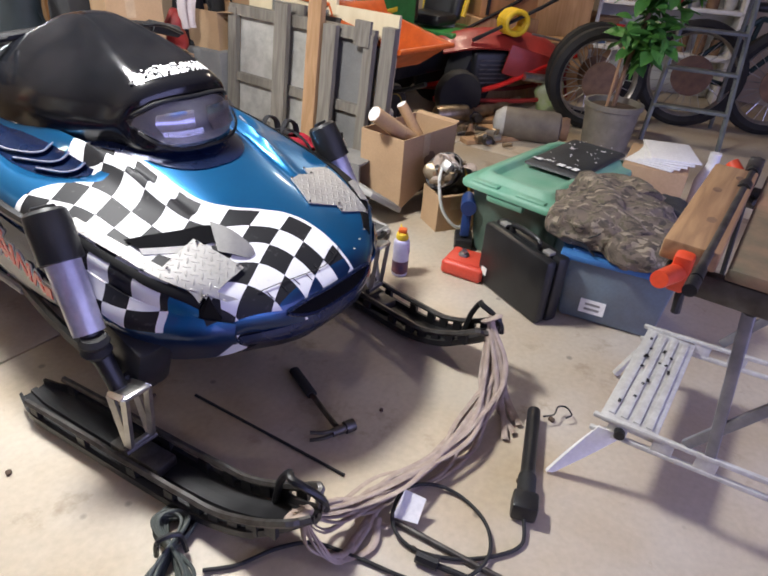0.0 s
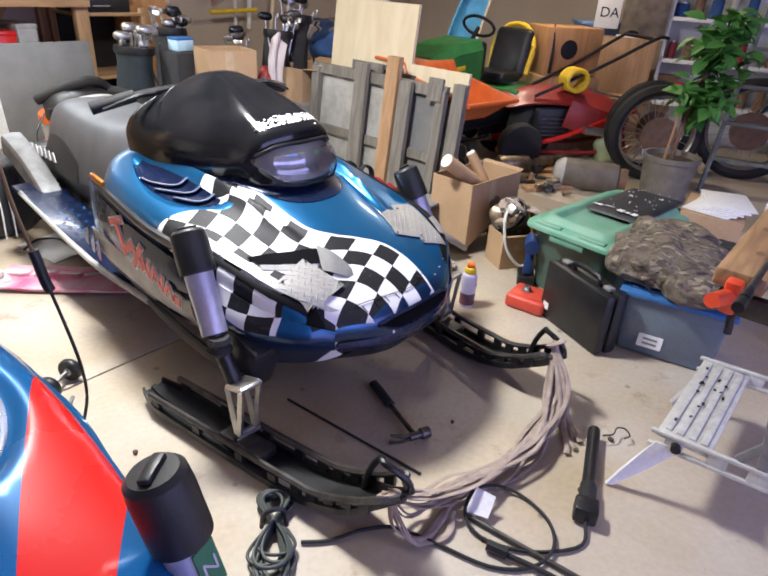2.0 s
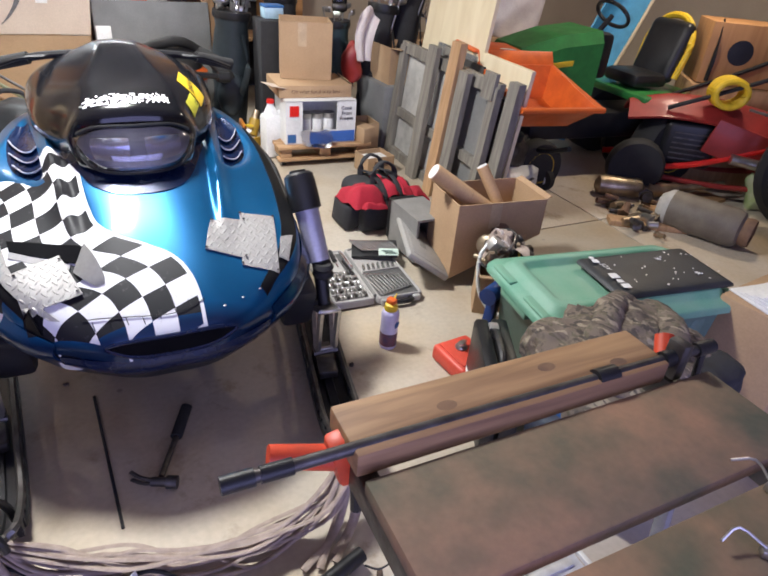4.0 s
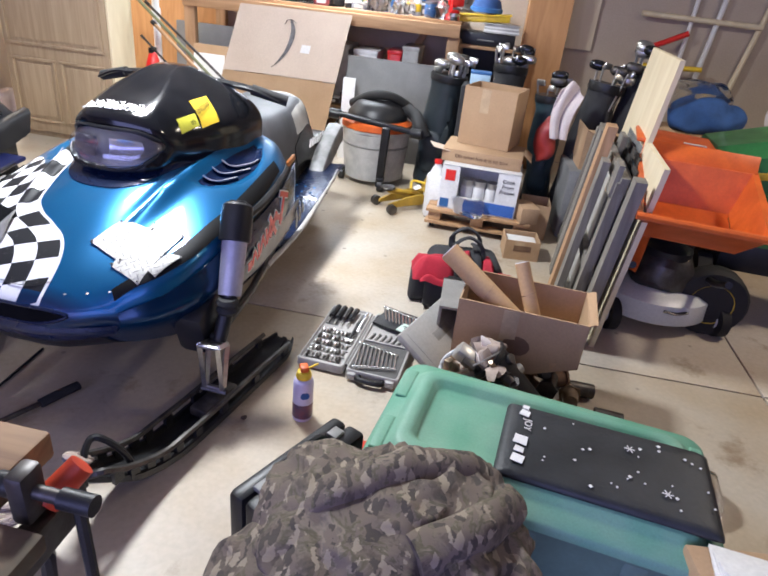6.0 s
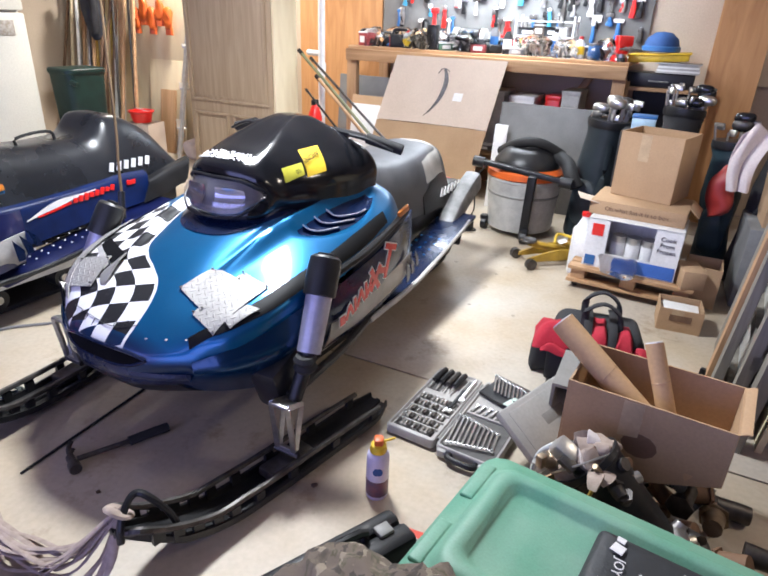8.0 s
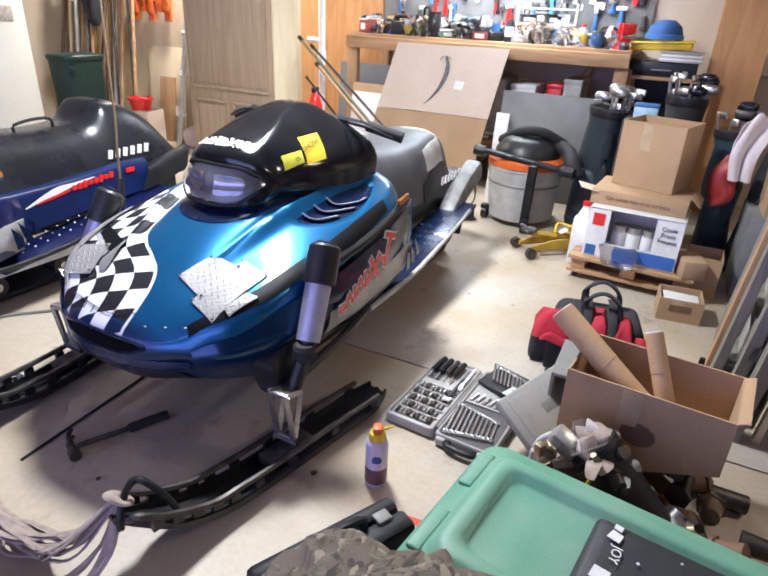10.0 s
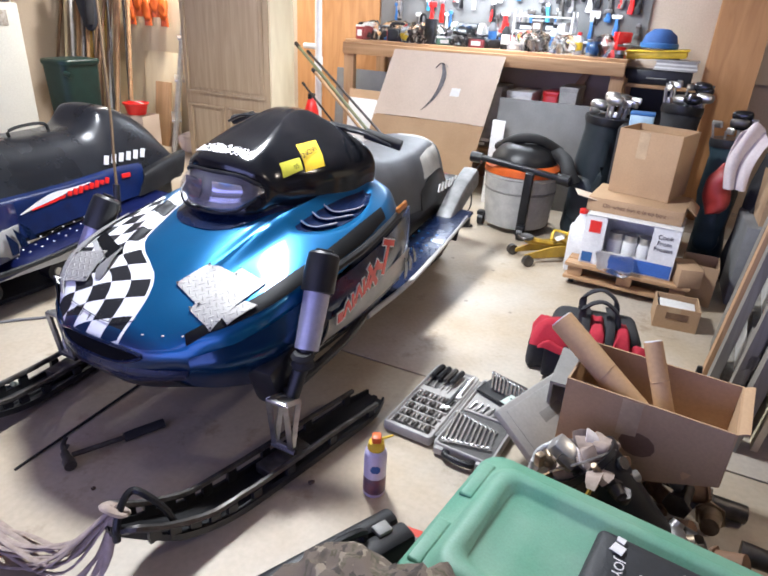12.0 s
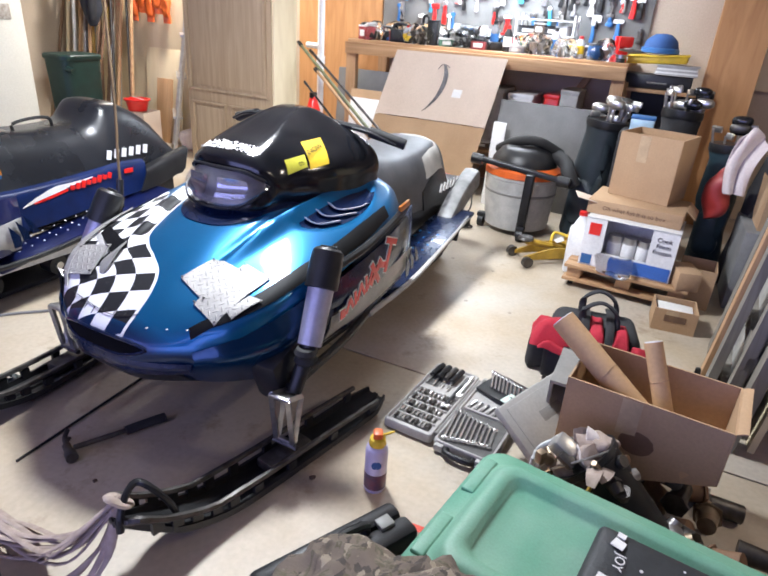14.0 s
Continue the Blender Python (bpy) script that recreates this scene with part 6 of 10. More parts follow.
def parts_box():
    T = carton("cardboard_box", (1.27, 0.59, 0), -20, 0.2, 0.15, 0.17, "small cardboard box overflowing with old engine parts", flaps=(("s", 30, 0.05),))
    rnd = random.Random(21)
    g = thing("carburettor_parts", (1.27, 0.60, 0.1), label="heap of greasy carburettor parts, fittings and hoses", category="engine parts")
    for k in range(30):
        p = Vector((rnd.uniform(-0.09, 0.09), rnd.uniform(-0.06, 0.07), rnd.uniform(0.06, 0.165)))
        d = Vector((rnd.uniform(-1, 1), rnd.uniform(-1, 1), rnd.uniform(-0.4, 1))).normalized()
        r = rnd.uniform(0.008, 0.02)
        q = p + d * rnd.uniform(0.025, 0.06)
        m_ = rnd.choice((BRASS, BRASS, DARK_STEEL, DARK_STEEL, RUST, STEEL))
        bm = B()
        cyl(bm, p, q, r, r * rnd.uniform(0.6, 1), 12)
        cyl(bm, p - d * 0.006, p + d * 0.006, r * 1.25, n=6)
        if k % 3 == 0:
            bx(bm, (r * 2.4, r * 1.6, 0.02), q, 0.003, rot=(rnd.uniform(0, 90), rnd.uniform(0, 90), 0))
        part("fitting", bm, m_, g)
    part("float_bowl", bx(B(), (0.06, 0.045, 0.045), (-0.065, -0.03, 0.185), 0.008, rot=(20, 30, 10)), ALU, g, "metal float bowl")
    part("hose", tube(B(), [(-0.09, -0.02, 0.19), (-0.125, -0.04, 0.14), (-0.12, -0.07, 0.02), (-0.07, -0.11, -0.06), (0.0, -0.12, -0.07)], 0.007, 8, 6), CREAM, g, "cream rubber hose")
    part("hose", tube(B(), [(0.03, -0.04, 0.17), (0.02, -0.085, 0.10), (0.03, -0.095, 0.0), (-0.02, -0.10, -0.06)], 0.005, 8, 6), YELLOW_JACK, g)
    for k in range(9):
        part("rag_scrap", surface(B(), [[(rnd.uniform(-0.02, 0.0), rnd.uniform(-0.02, 0.0), 0), (0.03, 0.0, 0.01), (0.05, 0.01, 0)], [(0, 0.03, 0.01), (0.03, 0.035, 0.02), (0.055, 0.03, 0.005)]], 3, 3, 0.003), rnd.choice((PALE_CLOTH, BRASS, ROPE)), g, at=(rnd.uniform(-0.06, 0.03), rnd.uniform(-0.05, 0.05), rnd.uniform(0.16, 0.2)), turn=(rnd.uniform(-40, 40), rnd.uniform(-40, 40), rnd.uniform(0, 360)))
    return T


parts_box()



def bucket_of_parts():
    T = thing("parts_bucket", (1.455, 0.645, 0.058), 6, label="black bucket tipped over, stuffed with rags and metal scraps", category="bucket", tilt=(0, -49))
    part("body", lathe(B(), [(0.068, 0), (0.074, 0.12), (0.083, 0.265), (0.090, 0.27), (0.090, 0.285), (0.080, 0.285), (0.07, 0.2), (0.001, 0.19)], n=28), BLACK, T)
    part("bail", tube(B(), [(-0.088, 0, 0.275), (-0.06, -0.06, 0.31), (0, -0.085, 0.315), (0.06, -0.06, 0.30), (0.088, 0, 0.275)], 0.003, 6, 4), STEEL, T)
    for k, (x, y, w) in enumerate(((-0.03, -0.02, 0.05), (0.035, 0.02, 0.045), (0.0, 0.035, 0.05), (0.02, -0.035, 0.04))):
        part("rag", crumple(blob(B(), (w, w * 0.8, 0.035), (x, y, 0.285), 3, False), 0.022, 26, k), (ROPE, ROPE, BRASS, ROPE)[k], T, "oily tan rag", sharp=75)
    return T


bucket_of_parts()


def engine_scrap(at, seed, label, n=14, spread=0.12, h=0.12):
    rnd = random.Random(seed)
    T = thing("engine_scrap", at, rnd.uniform(0, 90), label=label, category="engine parts", group="loose engine parts")
    for k in range(n):
        r = rnd.uniform(0.012, 0.035)
        p = Vector((rnd.uniform(-spread, spread), rnd.uniform(-spread, spread) * 0.7, r + rnd.uniform(0, h) * (1 - k / n)))
        d = Vector((rnd.uniform(-1, 1), rnd.uniform(-1, 1), rnd.uniform(-0.2, 0.4))).normalized()
        q = p + d * rnd.uniform(0.03, 0.09)
        q.z = max(q.z, r)
        bm = cyl(B(), p, q, r, r * rnd.uniform(0.5, 1), 12)
        if k % 2:
            cyl(bm, p, p + d * 0.008, r * 1.3, n=6)
        part("casting", bm, rnd.choice((DARK_STEEL, DARK_STEEL, BRASS, RUST, STEEL)), T)
    return T


engine_scrap((1.46, 0.70, 0), 2, "greasy metal engine fittings piled beside the box", 16, 0.09, 0.1)
engine_scrap((1.43, 0.90, 0), 44, "stack of greasy castings under the propped carton", 18, 0.10, 0.15)
engine_scrap((1.62, 0.72, 0), 5, "blue grey pump casting and brass fittings on the floor", 10, 0.07, 0.06)
engine_scrap((1.40, 0.63, 0), 11, "dark carburettor bodies beside the green tote", 12, 0.07, 0.1)
single("plastic_bag", crumple(blob(B(), (0.12, 0.09, 0.05), (0, 0, 0.04), 3), 0.03, 14, 2), FILM, (1.86, 0.62, 0), 0, "crumpled clear plastic bag on the concrete", "plastic bag", sharp=60)


def cordless_drill(at, turn):
    T = thing("cordless_drill", (*at, 0), turn, label="blue and black cordless drill standing on its battery", category="cordless drill")
    part("battery", bx(B(), (0.075, 0.11, 0.05), (0, 0, 0.025), 0.01), BLACK, T)
    part("grip", bx(B(), (0.036, 0.045, 0.13), (0, 0.005, 0.11), 0.012, rot=(8, 0, 0)), BLACK, T)
    part("motor_housing", cyl(B(), (0, 0.07, 0.2), (0, -0.04, 0.2), 0.032, 0.028, 16), DRILL_BLUE, T, "blue housing")
    part("chuck", cyl(B(), (0, -0.04, 0.2), (0, -0.085, 0.2), 0.022, 0.015, 12), DARK_STEEL, T)
    part("trigger", bx(B(), (0.02, 0.015, 0.03), (0, -0.022, 0.155), 0.004), RED, T)
    part("grip_insert", bx(B(), (0.038, 0.012, 0.10), (0, 0.028, 0.11), 0.005, rot=(8, 0, 0)), DRILL_BLUE, T)
    return T


cordless_drill((1.155, 0.40), 130)


def work_light(p0, p1):
    p0, p1 = Vector(p0), Vector(p1)
    T = thing("work_light", (*p0[:2], 0), label="black handheld inspection lamp lying on the floor", category="work light")
    d = p1 - p0
    part("body", tube(B(), [(0, 0, 0.028), d * 0.3 + Vector((0, 0, 0.028)), d * 0.6 + Vector((0, 0, 0.028)), d * 0.72 + Vector((0, 0, 0.03))], 0.018, 12, 3), BLACK, T)
    part("grip", tube(B(), [d * 0.70 + Vector((0, 0, 0.03)), d * 0.86 + Vector((0, 0, 0.032)), d + Vector((0, 0, 0.03))], 0.022, 12, 3), BLACK_MATTE, T)
    part("switch_block", bx(B(), (0.055, 0.06, 0.05), d * 0.95 + Vector((0, 0, 0.03)), 0.008, rot=(0, 0, 32)), BLACK, T)
    part("hook", tube(B(), [(0.0, -0.03, 0.03), (0.03, -0.045, 0.03), (0.065, -0.035, 0.03), (0.085, -0.05, 0.028), (0.075, -0.075, 0.024), (0.055, -0.07, 0.02)], 0.0025, 6, 4), BLACK, T, "bent black wire hook")
    return T


work_light((0.515, -0.41, 0), (0.215, -0.59, 0))


def cord(name, pts, r, mat_, label, category="cable", n=8):
    return single(name, tube(B(), pts, r, n, 6), mat_, (0, 0, 0), 0, label, category)


z = 0.008
cord("lamp_cable", [(0.205, -0.60, 0.02), (0.16, -0.63, z), (0.10, -0.615, z), (0.02, -0.56, z), (-0.035, -0.48, z), (-0.03, -0.41, 0.02), (0.04, -0.37, 0.03), (0.11, -0.39, 0.02), (0.15, -0.45, z), (0.14, -0.54, z), (0.08, -0.60, 0.015), (-0.0, -0.60, z), (-0.08, -0.54, z), (-0.14, -0.42, z), (-0.19, -0.33, z), (-0.26, -0.29, z), (-0.34, -0.27, z), (-0.40, -0.235, z)], 0.0045, BLACK_MATTE, "black rubber lamp cable looped on the floor")
cord("extension_cable", [(-0.03, -0.535, 0.012), (0.0, -0.60, 0.012), (0.03, -0.69, 0.012), (0.04, -0.80, 0.012), (0.06, -1.0, 0.012)], 0.0065, BLACK_MATTE, "thick black extension cable with moulded socket")
cord("cable_connector", [(-0.045, -0.50, 0.016), (-0.025, -0.545, 0.016)], 0.014, BLACK, "black moulded cable connector", "connector")
cord("steel_rod", [(-0.02, -0.40, z), (0.08, -0.72, z), (0.2, -1.05, z)], 0.007, DARK_STEEL, "long thin dark rod on the concrete", "rod")
cord("floor_rod", [(-0.16, 0.25, 0.005), (-0.02, -0.23, 0.005)], 0.004, BLACK_MATTE, "thin dark wire along the floor joint", "wire")


def cord_bundle(at, turn):
    T = thing("cable_bundle", (*at, 0), turn, label="grey extension cord tied in a figure of eight", category="cable")
    cord_grey = node_mat("grey_cord", (0.06, 0.072, 0.066), 0.55)
    rr = random.Random(17)
    for k in range(12):
        w = rr.uniform(0.028, 0.062)
        top_, low_ = rr.uniform(0.075, 0.125), rr.uniform(0.09, 0.17)
        sk = rr.uniform(-0.012, 0.012)
        pts = []
        for j in range(16):
            t = 2 * math.pi * j / 16
            c = math.cos(t)
            pts.append((math.sin(2 * t) * w * (0.7 if c > 0 else 0.85) + sk * c, c * (top_ if c > 0 else low_), 0.006 + 0.0042 * (k % 8) + rr.uniform(0, 0.004)))
        part("loop", tube(B(), pts, 0.0042, 7, 4, True), cord_grey, T)
    part("tie", tube(B(), [(0.03, 0, 0.01), (0.02, 0.005, 0.06), (-0.02, -0.005, 0.06), (-0.03, 0, 0.01)], 0.006, 6, 4), BLACK, T)
    return T


cord_bundle((-0.43, -0.16), -30)


def tow_strap():
    T = thing("tow_strap", (0, 0, 0), label="tangled tan webbing strap strung between the ski loops", category="strap")
    rnd = random.Random(12)
    for k in range(15):
        j = lambda s: rnd.uniform(-s * 1.35, s * 1.35)
        low = rnd.choice((0.012, 0.02, 0.05, 0.07))
        pts = [(0.535 + j(0.006), -0.205 + j(0.006), 0.218 + j(0.006)), (0.455 + j(0.02), -0.30 + j(0.03), 0.10 + j(0.02)), (0.31 + j(0.03), -0.36 + j(0.035), low), (0.16 + j(0.03), -0.36 + j(0.03), max(low - 0.01, 0.01)), (0.0 + j(0.03), -0.35 + j(0.03), low), (-0.14 + j(0.02), -0.345 + j(0.02), 0.07 + j(0.02)), (-0.235 + j(0.01), -0.345 + j(0.01), 0.16 + j(0.012))]
        part("strand", tube(B(), pts, 0.0065, 8, 6, flat=0.3), ROPE, T)
    for k in range(4):
        j = lambda s: rnd.uniform(-s, s)
        part("loose_end", tube(B(), [(-0.235, -0.35, 0.16), (-0.215 + j(0.02), -0.37, 0.07), (-0.17 + j(0.04), -0.40 + j(0.02), 0.012), (-0.09 + j(0.03), -0.40 + j(0.04), 0.01), (-0.02 + j(0.03), -0.385 + j(0.03), 0.015)], 0.009, 8, 5, flat=0.3), ROPE, T)
        part("loose_end", tube(B(), [(0.535, -0.205, 0.215), (0.53 + j(0.02), -0.25, 0.10), (0.49 + j(0.03), -0.32 + j(0.02), 0.02), (0.42 + j(0.04), -0.40 + j(0.03), 0.01)], 0.009, 8, 5, flat=0.3), ROPE, T)
    for x, y, zz in ((-0.24, -0.35, 0.165), (0.537, -0.205, 0.218)):
        part("knot", tube(B(), [(x - 0.02, y, zz), (x, y - 0.02, zz + 0.02), (x + 0.02, y, zz), (x, y + 0.02, zz - 0.02)], 0.012, 8, 4, True, 0.5), ROPE, T)
    part("cloth_tag", surface(B(), [[(-0.02, -0.40, 0.02), (0.03, -0.385, 0.06)], [(0.01, -0.45, 0.02), (0.055, -0.43, 0.05)]], 3, 3, 0.002), PAPER, T, "white sewn tag")
    return T


tow_strap()
rnd = random.Random(31)
for x, y in ((0.205, -0.12), (0.624, 0.295), (-0.03, -0.48), (0.30, -0.52), (-0.62, 0.28), (-0.25, 0.32), (0.84, 0.92), (0.55, -0.45)):
    single("pebble", crumple(blob(B(), (rnd.uniform(0.006, 0.011), rnd.uniform(0.006, 0.01), 0.005), (0, 0, 0.004), 2), 0.003, 90, x), EARTH, (x, y, 0), 0, "small dark crumb of dirt on the floor", "dirt crumb", "crumbs on the floor")


# ---- folding workbench with its step ----
def workbench():
    T = thing("folding_workbench", (0.69, -0.65, 0), 12, label="folding workbench with stained jaws and pale ribbed metal step", category="workbench")
    L = 0.62
    GREY_METAL = node_mat("grey_pressed_steel", (0.26, 0.26, 0.28), 0.4, metal=0.5, second=(0.2, 0.2, 0.22), scale=20)
    BLUE_LEG = node_mat("blue_leg_paint", (0.20, 0.27, 0.42), 0.45, second=(0.16, 0.22, 0.36), scale=20)
    stained = node_mat("stained_board", (0.27, 0.155, 0.095), 0.75, second=(0.02, 0.06, 0.04), scale=6, bump=0.25, mix=0.42)
    for y, d in ((-0.115, 0.17), (-0.325, 0.20)):
        part("jaw", bx(B(), (L, d, 0.025), (0.02, y, 0.665), 0.004), stained, T, "paint-stained wooden vice jaw")
    part("plank", bx(B(), (0.545, 0.098, 0.04), (-0.02, 0.037, 0.68), 0.005), OLD_PINE, T, "short pine plank with knots")
    for k, (x, y) in enumerate(((-0.14, 0.03), (0.05, 0.05), (0.17, 0.02))):
        part("knot", lathe(B(), [(0.016, 0), (0.001, 0.0006)], (x, y, 0.7), 12, True, None, 1.0, 0.6), RUST, T)
    for x in (-0.27, 0.29):
        arm = part("side_arm", bx(B(), (0.03, 0.46, 0.05), (x, -0.16, 0.625), 0.006), DARK_STEEL, T, "grey pressed steel arm")
        part("leg", bx(B(), (0.016, 0.024, 0.42), (x * 0.84, -0.115, 0.405), 0.004, rot=(-8, 0, 0)), GREY_METAL, T, "grey steel upright")
        part("leg", bx(B(), (0.012, 0.024, 0.44), (x * 0.84, -0.205, 0.41), 0.003, rot=(32, 0, 0)), GREY_METAL, T, "grey steel brace")
        part("leg", bx(B(), (0.02, 0.03, 0.27), (x * 0.84, -0.40, 0.125), 0.004, rot=(14, 0, 0)), BLUE_LEG, T, "blue painted lower leg")
        part("foot", bx(B(), (0.05, 0.05, 0.02), (x * 0.84, -0.43, 0.011), 0.006), BLACK, T)
        part("pivot", cyl(B(), (x * 0.84 - 0.016, -0.093, 0.597), (x * 0.84 + 0.016, -0.093, 0.597), 0.02, n=12), BLACK, T)
    step = part("step", bx(B(), (0.45, 0.130, 0.018), (-0.002, 0.032, 0.195), 0.004), PALE_ALU, T, "pale ribbed metal step")
    for k in range(4):
        part("step_rib", bx(B(), (0.41, 0.016, 0.006), (-0.002, -0.011 + 0.029 * k, 0.206), 0.002), PALE_ALU, step)
    rr = random.Random(6)
    for k in range(14):
        part("step_slot", bx(B(), (rr.uniform(0.008, 0.018), 0.007, 0.001), (rr.uniform(-0.19, 0.19), rr.uniform(-0.02, 0.085), 0.2095), rot=(0, 0, rr.uniform(-30, 30))), BLACK, step)
    for x in (-0.232, 0.228):
        for z_ in (0.172, 0.214):
            part("step_side", bx(B(), (0.012, 0.50, 0.012), (x, -0.14, z_ + 0.006), 0.003, rot=(-4, 0, 0)), PALE_ALU, T, "pale pressed rail")
        for y_ in (0.05, -0.05, -0.14, -0.30):
            part("rail_web", bx(B(), (0.008, 0.045, 0.045), (x, y_, 0.199 - 0.07 * (y_ + 0.14)), 0.003), PALE_ALU, T)
    part("step_leg", tube(B(), [(0.235, 0.07, 0.19), (0.22, 0.14, 0.012)], 0.012, 6, 1), PALE_ALU, T)
    part("step_foot", surface(B(), [[(-0.240, 0.09, 0.175), (-0.236, 0.05, 0.178), (-0.225, 0.03, 0.17)], [(-0.265, 0.13, 0.09), (-0.25, 0.10, 0.09), (-0.235, 0.08, 0.09)], [(-0.285, 0.165, 0.006), (-0.275, 0.15, 0.006), (-0.265, 0.145, 0.006)]], 6, 4, 0.010), WHITE, T, "white plastic foot")
    part("step_bolt", cyl(B(), (-0.25, 0.04, 0.185), (-0.225, 0.045, 0.185), 0.013, n=10), BLACK, T)
    # cranks with orange knobs
    for x0, y0, z0, x1, y1, z1 in ((-0.30, 0.045, 0.645, -0.385, 0.062, 0.662), (0.29, 0.02, 0.66, 0.315, 0.055, 0.692)):
        cr = part("crank", tube(B(), [(x0 + (0.05 if x0 < 0 else -0.05), -0.03, 0.63), (x0 + (0.03 if x0 < 0 else 0), y0 - 0.02, 0.62), (x0 + (0.03 if x0 < 0 else 0), y0 - 0.02, 0.55)], 0.009, 8, 2), BLACK, T)
        part("crank_knob", cyl(B(), (x0, y0, z0), (x1, y1, z1), 0.018, 0.016, 14), KNOB_RED, cr, "orange plastic crank knob")
        if x0 < 0:
            part("crank_arm", bx(B(), (0.034, 0.034, 0.085), (x0 + 0.012, y0 - 0.004, 0.645), 0.008, rot=(0, -14, 0)), KNOB_RED, cr, "orange plastic crank arm")
    return T


workbench()


def pipe_clamp():
    T = thing("pipe_clamp", (0, 0, 0), label="long black pipe clamp lying across the bench jaws", category="clamp")
    a, b = Vector((0.262, -0.732, 0.695)), Vector((1.03, -0.575, 0.695))
    part("pipe", cyl(B(), a, b, 0.0085, n=14), DARK_STEEL, T)
    d = (b - a).normalized()
    for q, r in ((0.0, 0.0115), (0.06, 0.011), (0.72, 0.015), (0.9, 0.014), (1.0, 0.0125)):
        p = a + (b - a) * q
        part("collar", cyl(B(), p - d * 0.02, p + d * 0.02, r, n=14), BLACK, T)
    part("jaw", bx(B(), (0.024, 0.035, 0.07), a + d * 0.72 + Vector((0, 0, -0.005)), 0.006, rot=(0, 0, 12)), DARK_STEEL, T)
    part("screw", cyl(B(), b + Vector((0, 0, 0.0)), b + Vector((0.03, -0.02, -0.34)), 0.007, n=8), BLACK, T)
    return T


pipe_clamp()
for x, y, a in ((0.93, -0.86, 20), (0.86, -0.93, 60)):
    T = thing("spring_clip", (x, y, 0.678), a, label="small bright metal clip on the stained bench board", category="clip", group="clips on the bench")
    part("body", bx(B(), (0.014, 0.05, 0.012), (0, 0, 0.006), 0.003), STEEL, T)
    part("wire", tube(B(), [(0, 0.02, 0.012), (0.012, 0.05, 0.02), (-0.008, 0.07, 0.012)], 0.002, 6, 3), STEEL, T)


# ---- along the back wall: bench and what stands round it ----
def on_room(u, v, z=0.0):
    p = rp(u, v, z)
    return (p.x, p.y, p.z)


def bench():
    T = thing("workbench", on_room(-0.06, 3.62), 12.8, label="long timber workbench with pine front beam", category="workbench")
    part("front_beam", bx(B(), (2.06, 0.04, 0.082), (0, -0.30, 0.958), 0.004), PINE, T, "orange pine front beam")
    part("worktop", bx(B(), (2.06, 0.62, 0.024), (0, 0.03, 1.009), 0.004), PINE, T)
    part("shelf", bx(B(), (2.0, 0.5, 0.025), (0, 0.06, 0.32), 0.004), PINE, T)
    for x in (-1.0, 0.0, 0.99):
        for y in (-0.25, 0.3):
            part("leg", bx(B(), (0.085, 0.05, 0.92), (x, y, 0.46), 0.004), PINE_UP, T)
    for x in (-0.6, 0.5):
        part("brace", bx(B(), (0.05, 0.04, 0.9), (x, 0.28, 0.5), 0.004, rot=(0, 30, 0)), PINE_UP, T)
    return T


bench()
pegboard = tagged(part("pegboard", bx(B(), (2.1, 0.02, 0.85), bevel=0.002), MASONRY), "grey pegboard behind the workbench", kind="structure")
pegboard.matrix_world = pose(*(rp(-0.05, 3.962, 1.5) * S), 0, 0, 12.8)
ply_l = slab("wall_panel_1", -1.95, -1.12, 3.955, 3.975, 0.0, 2.2, PLY, "orange plywood wall panel beside the bench")
slab("wall_post", 1.42, 1.72, 3.62, 3.97, 0.0, 2.2, PLY, "broad orange plywood post beside the bench")
slab("wall_panel_2", 1.73, 1.95, 3.93, 3.97, 0.9, 2.2, CREAM_BOARD, "pale plywood wall panel")


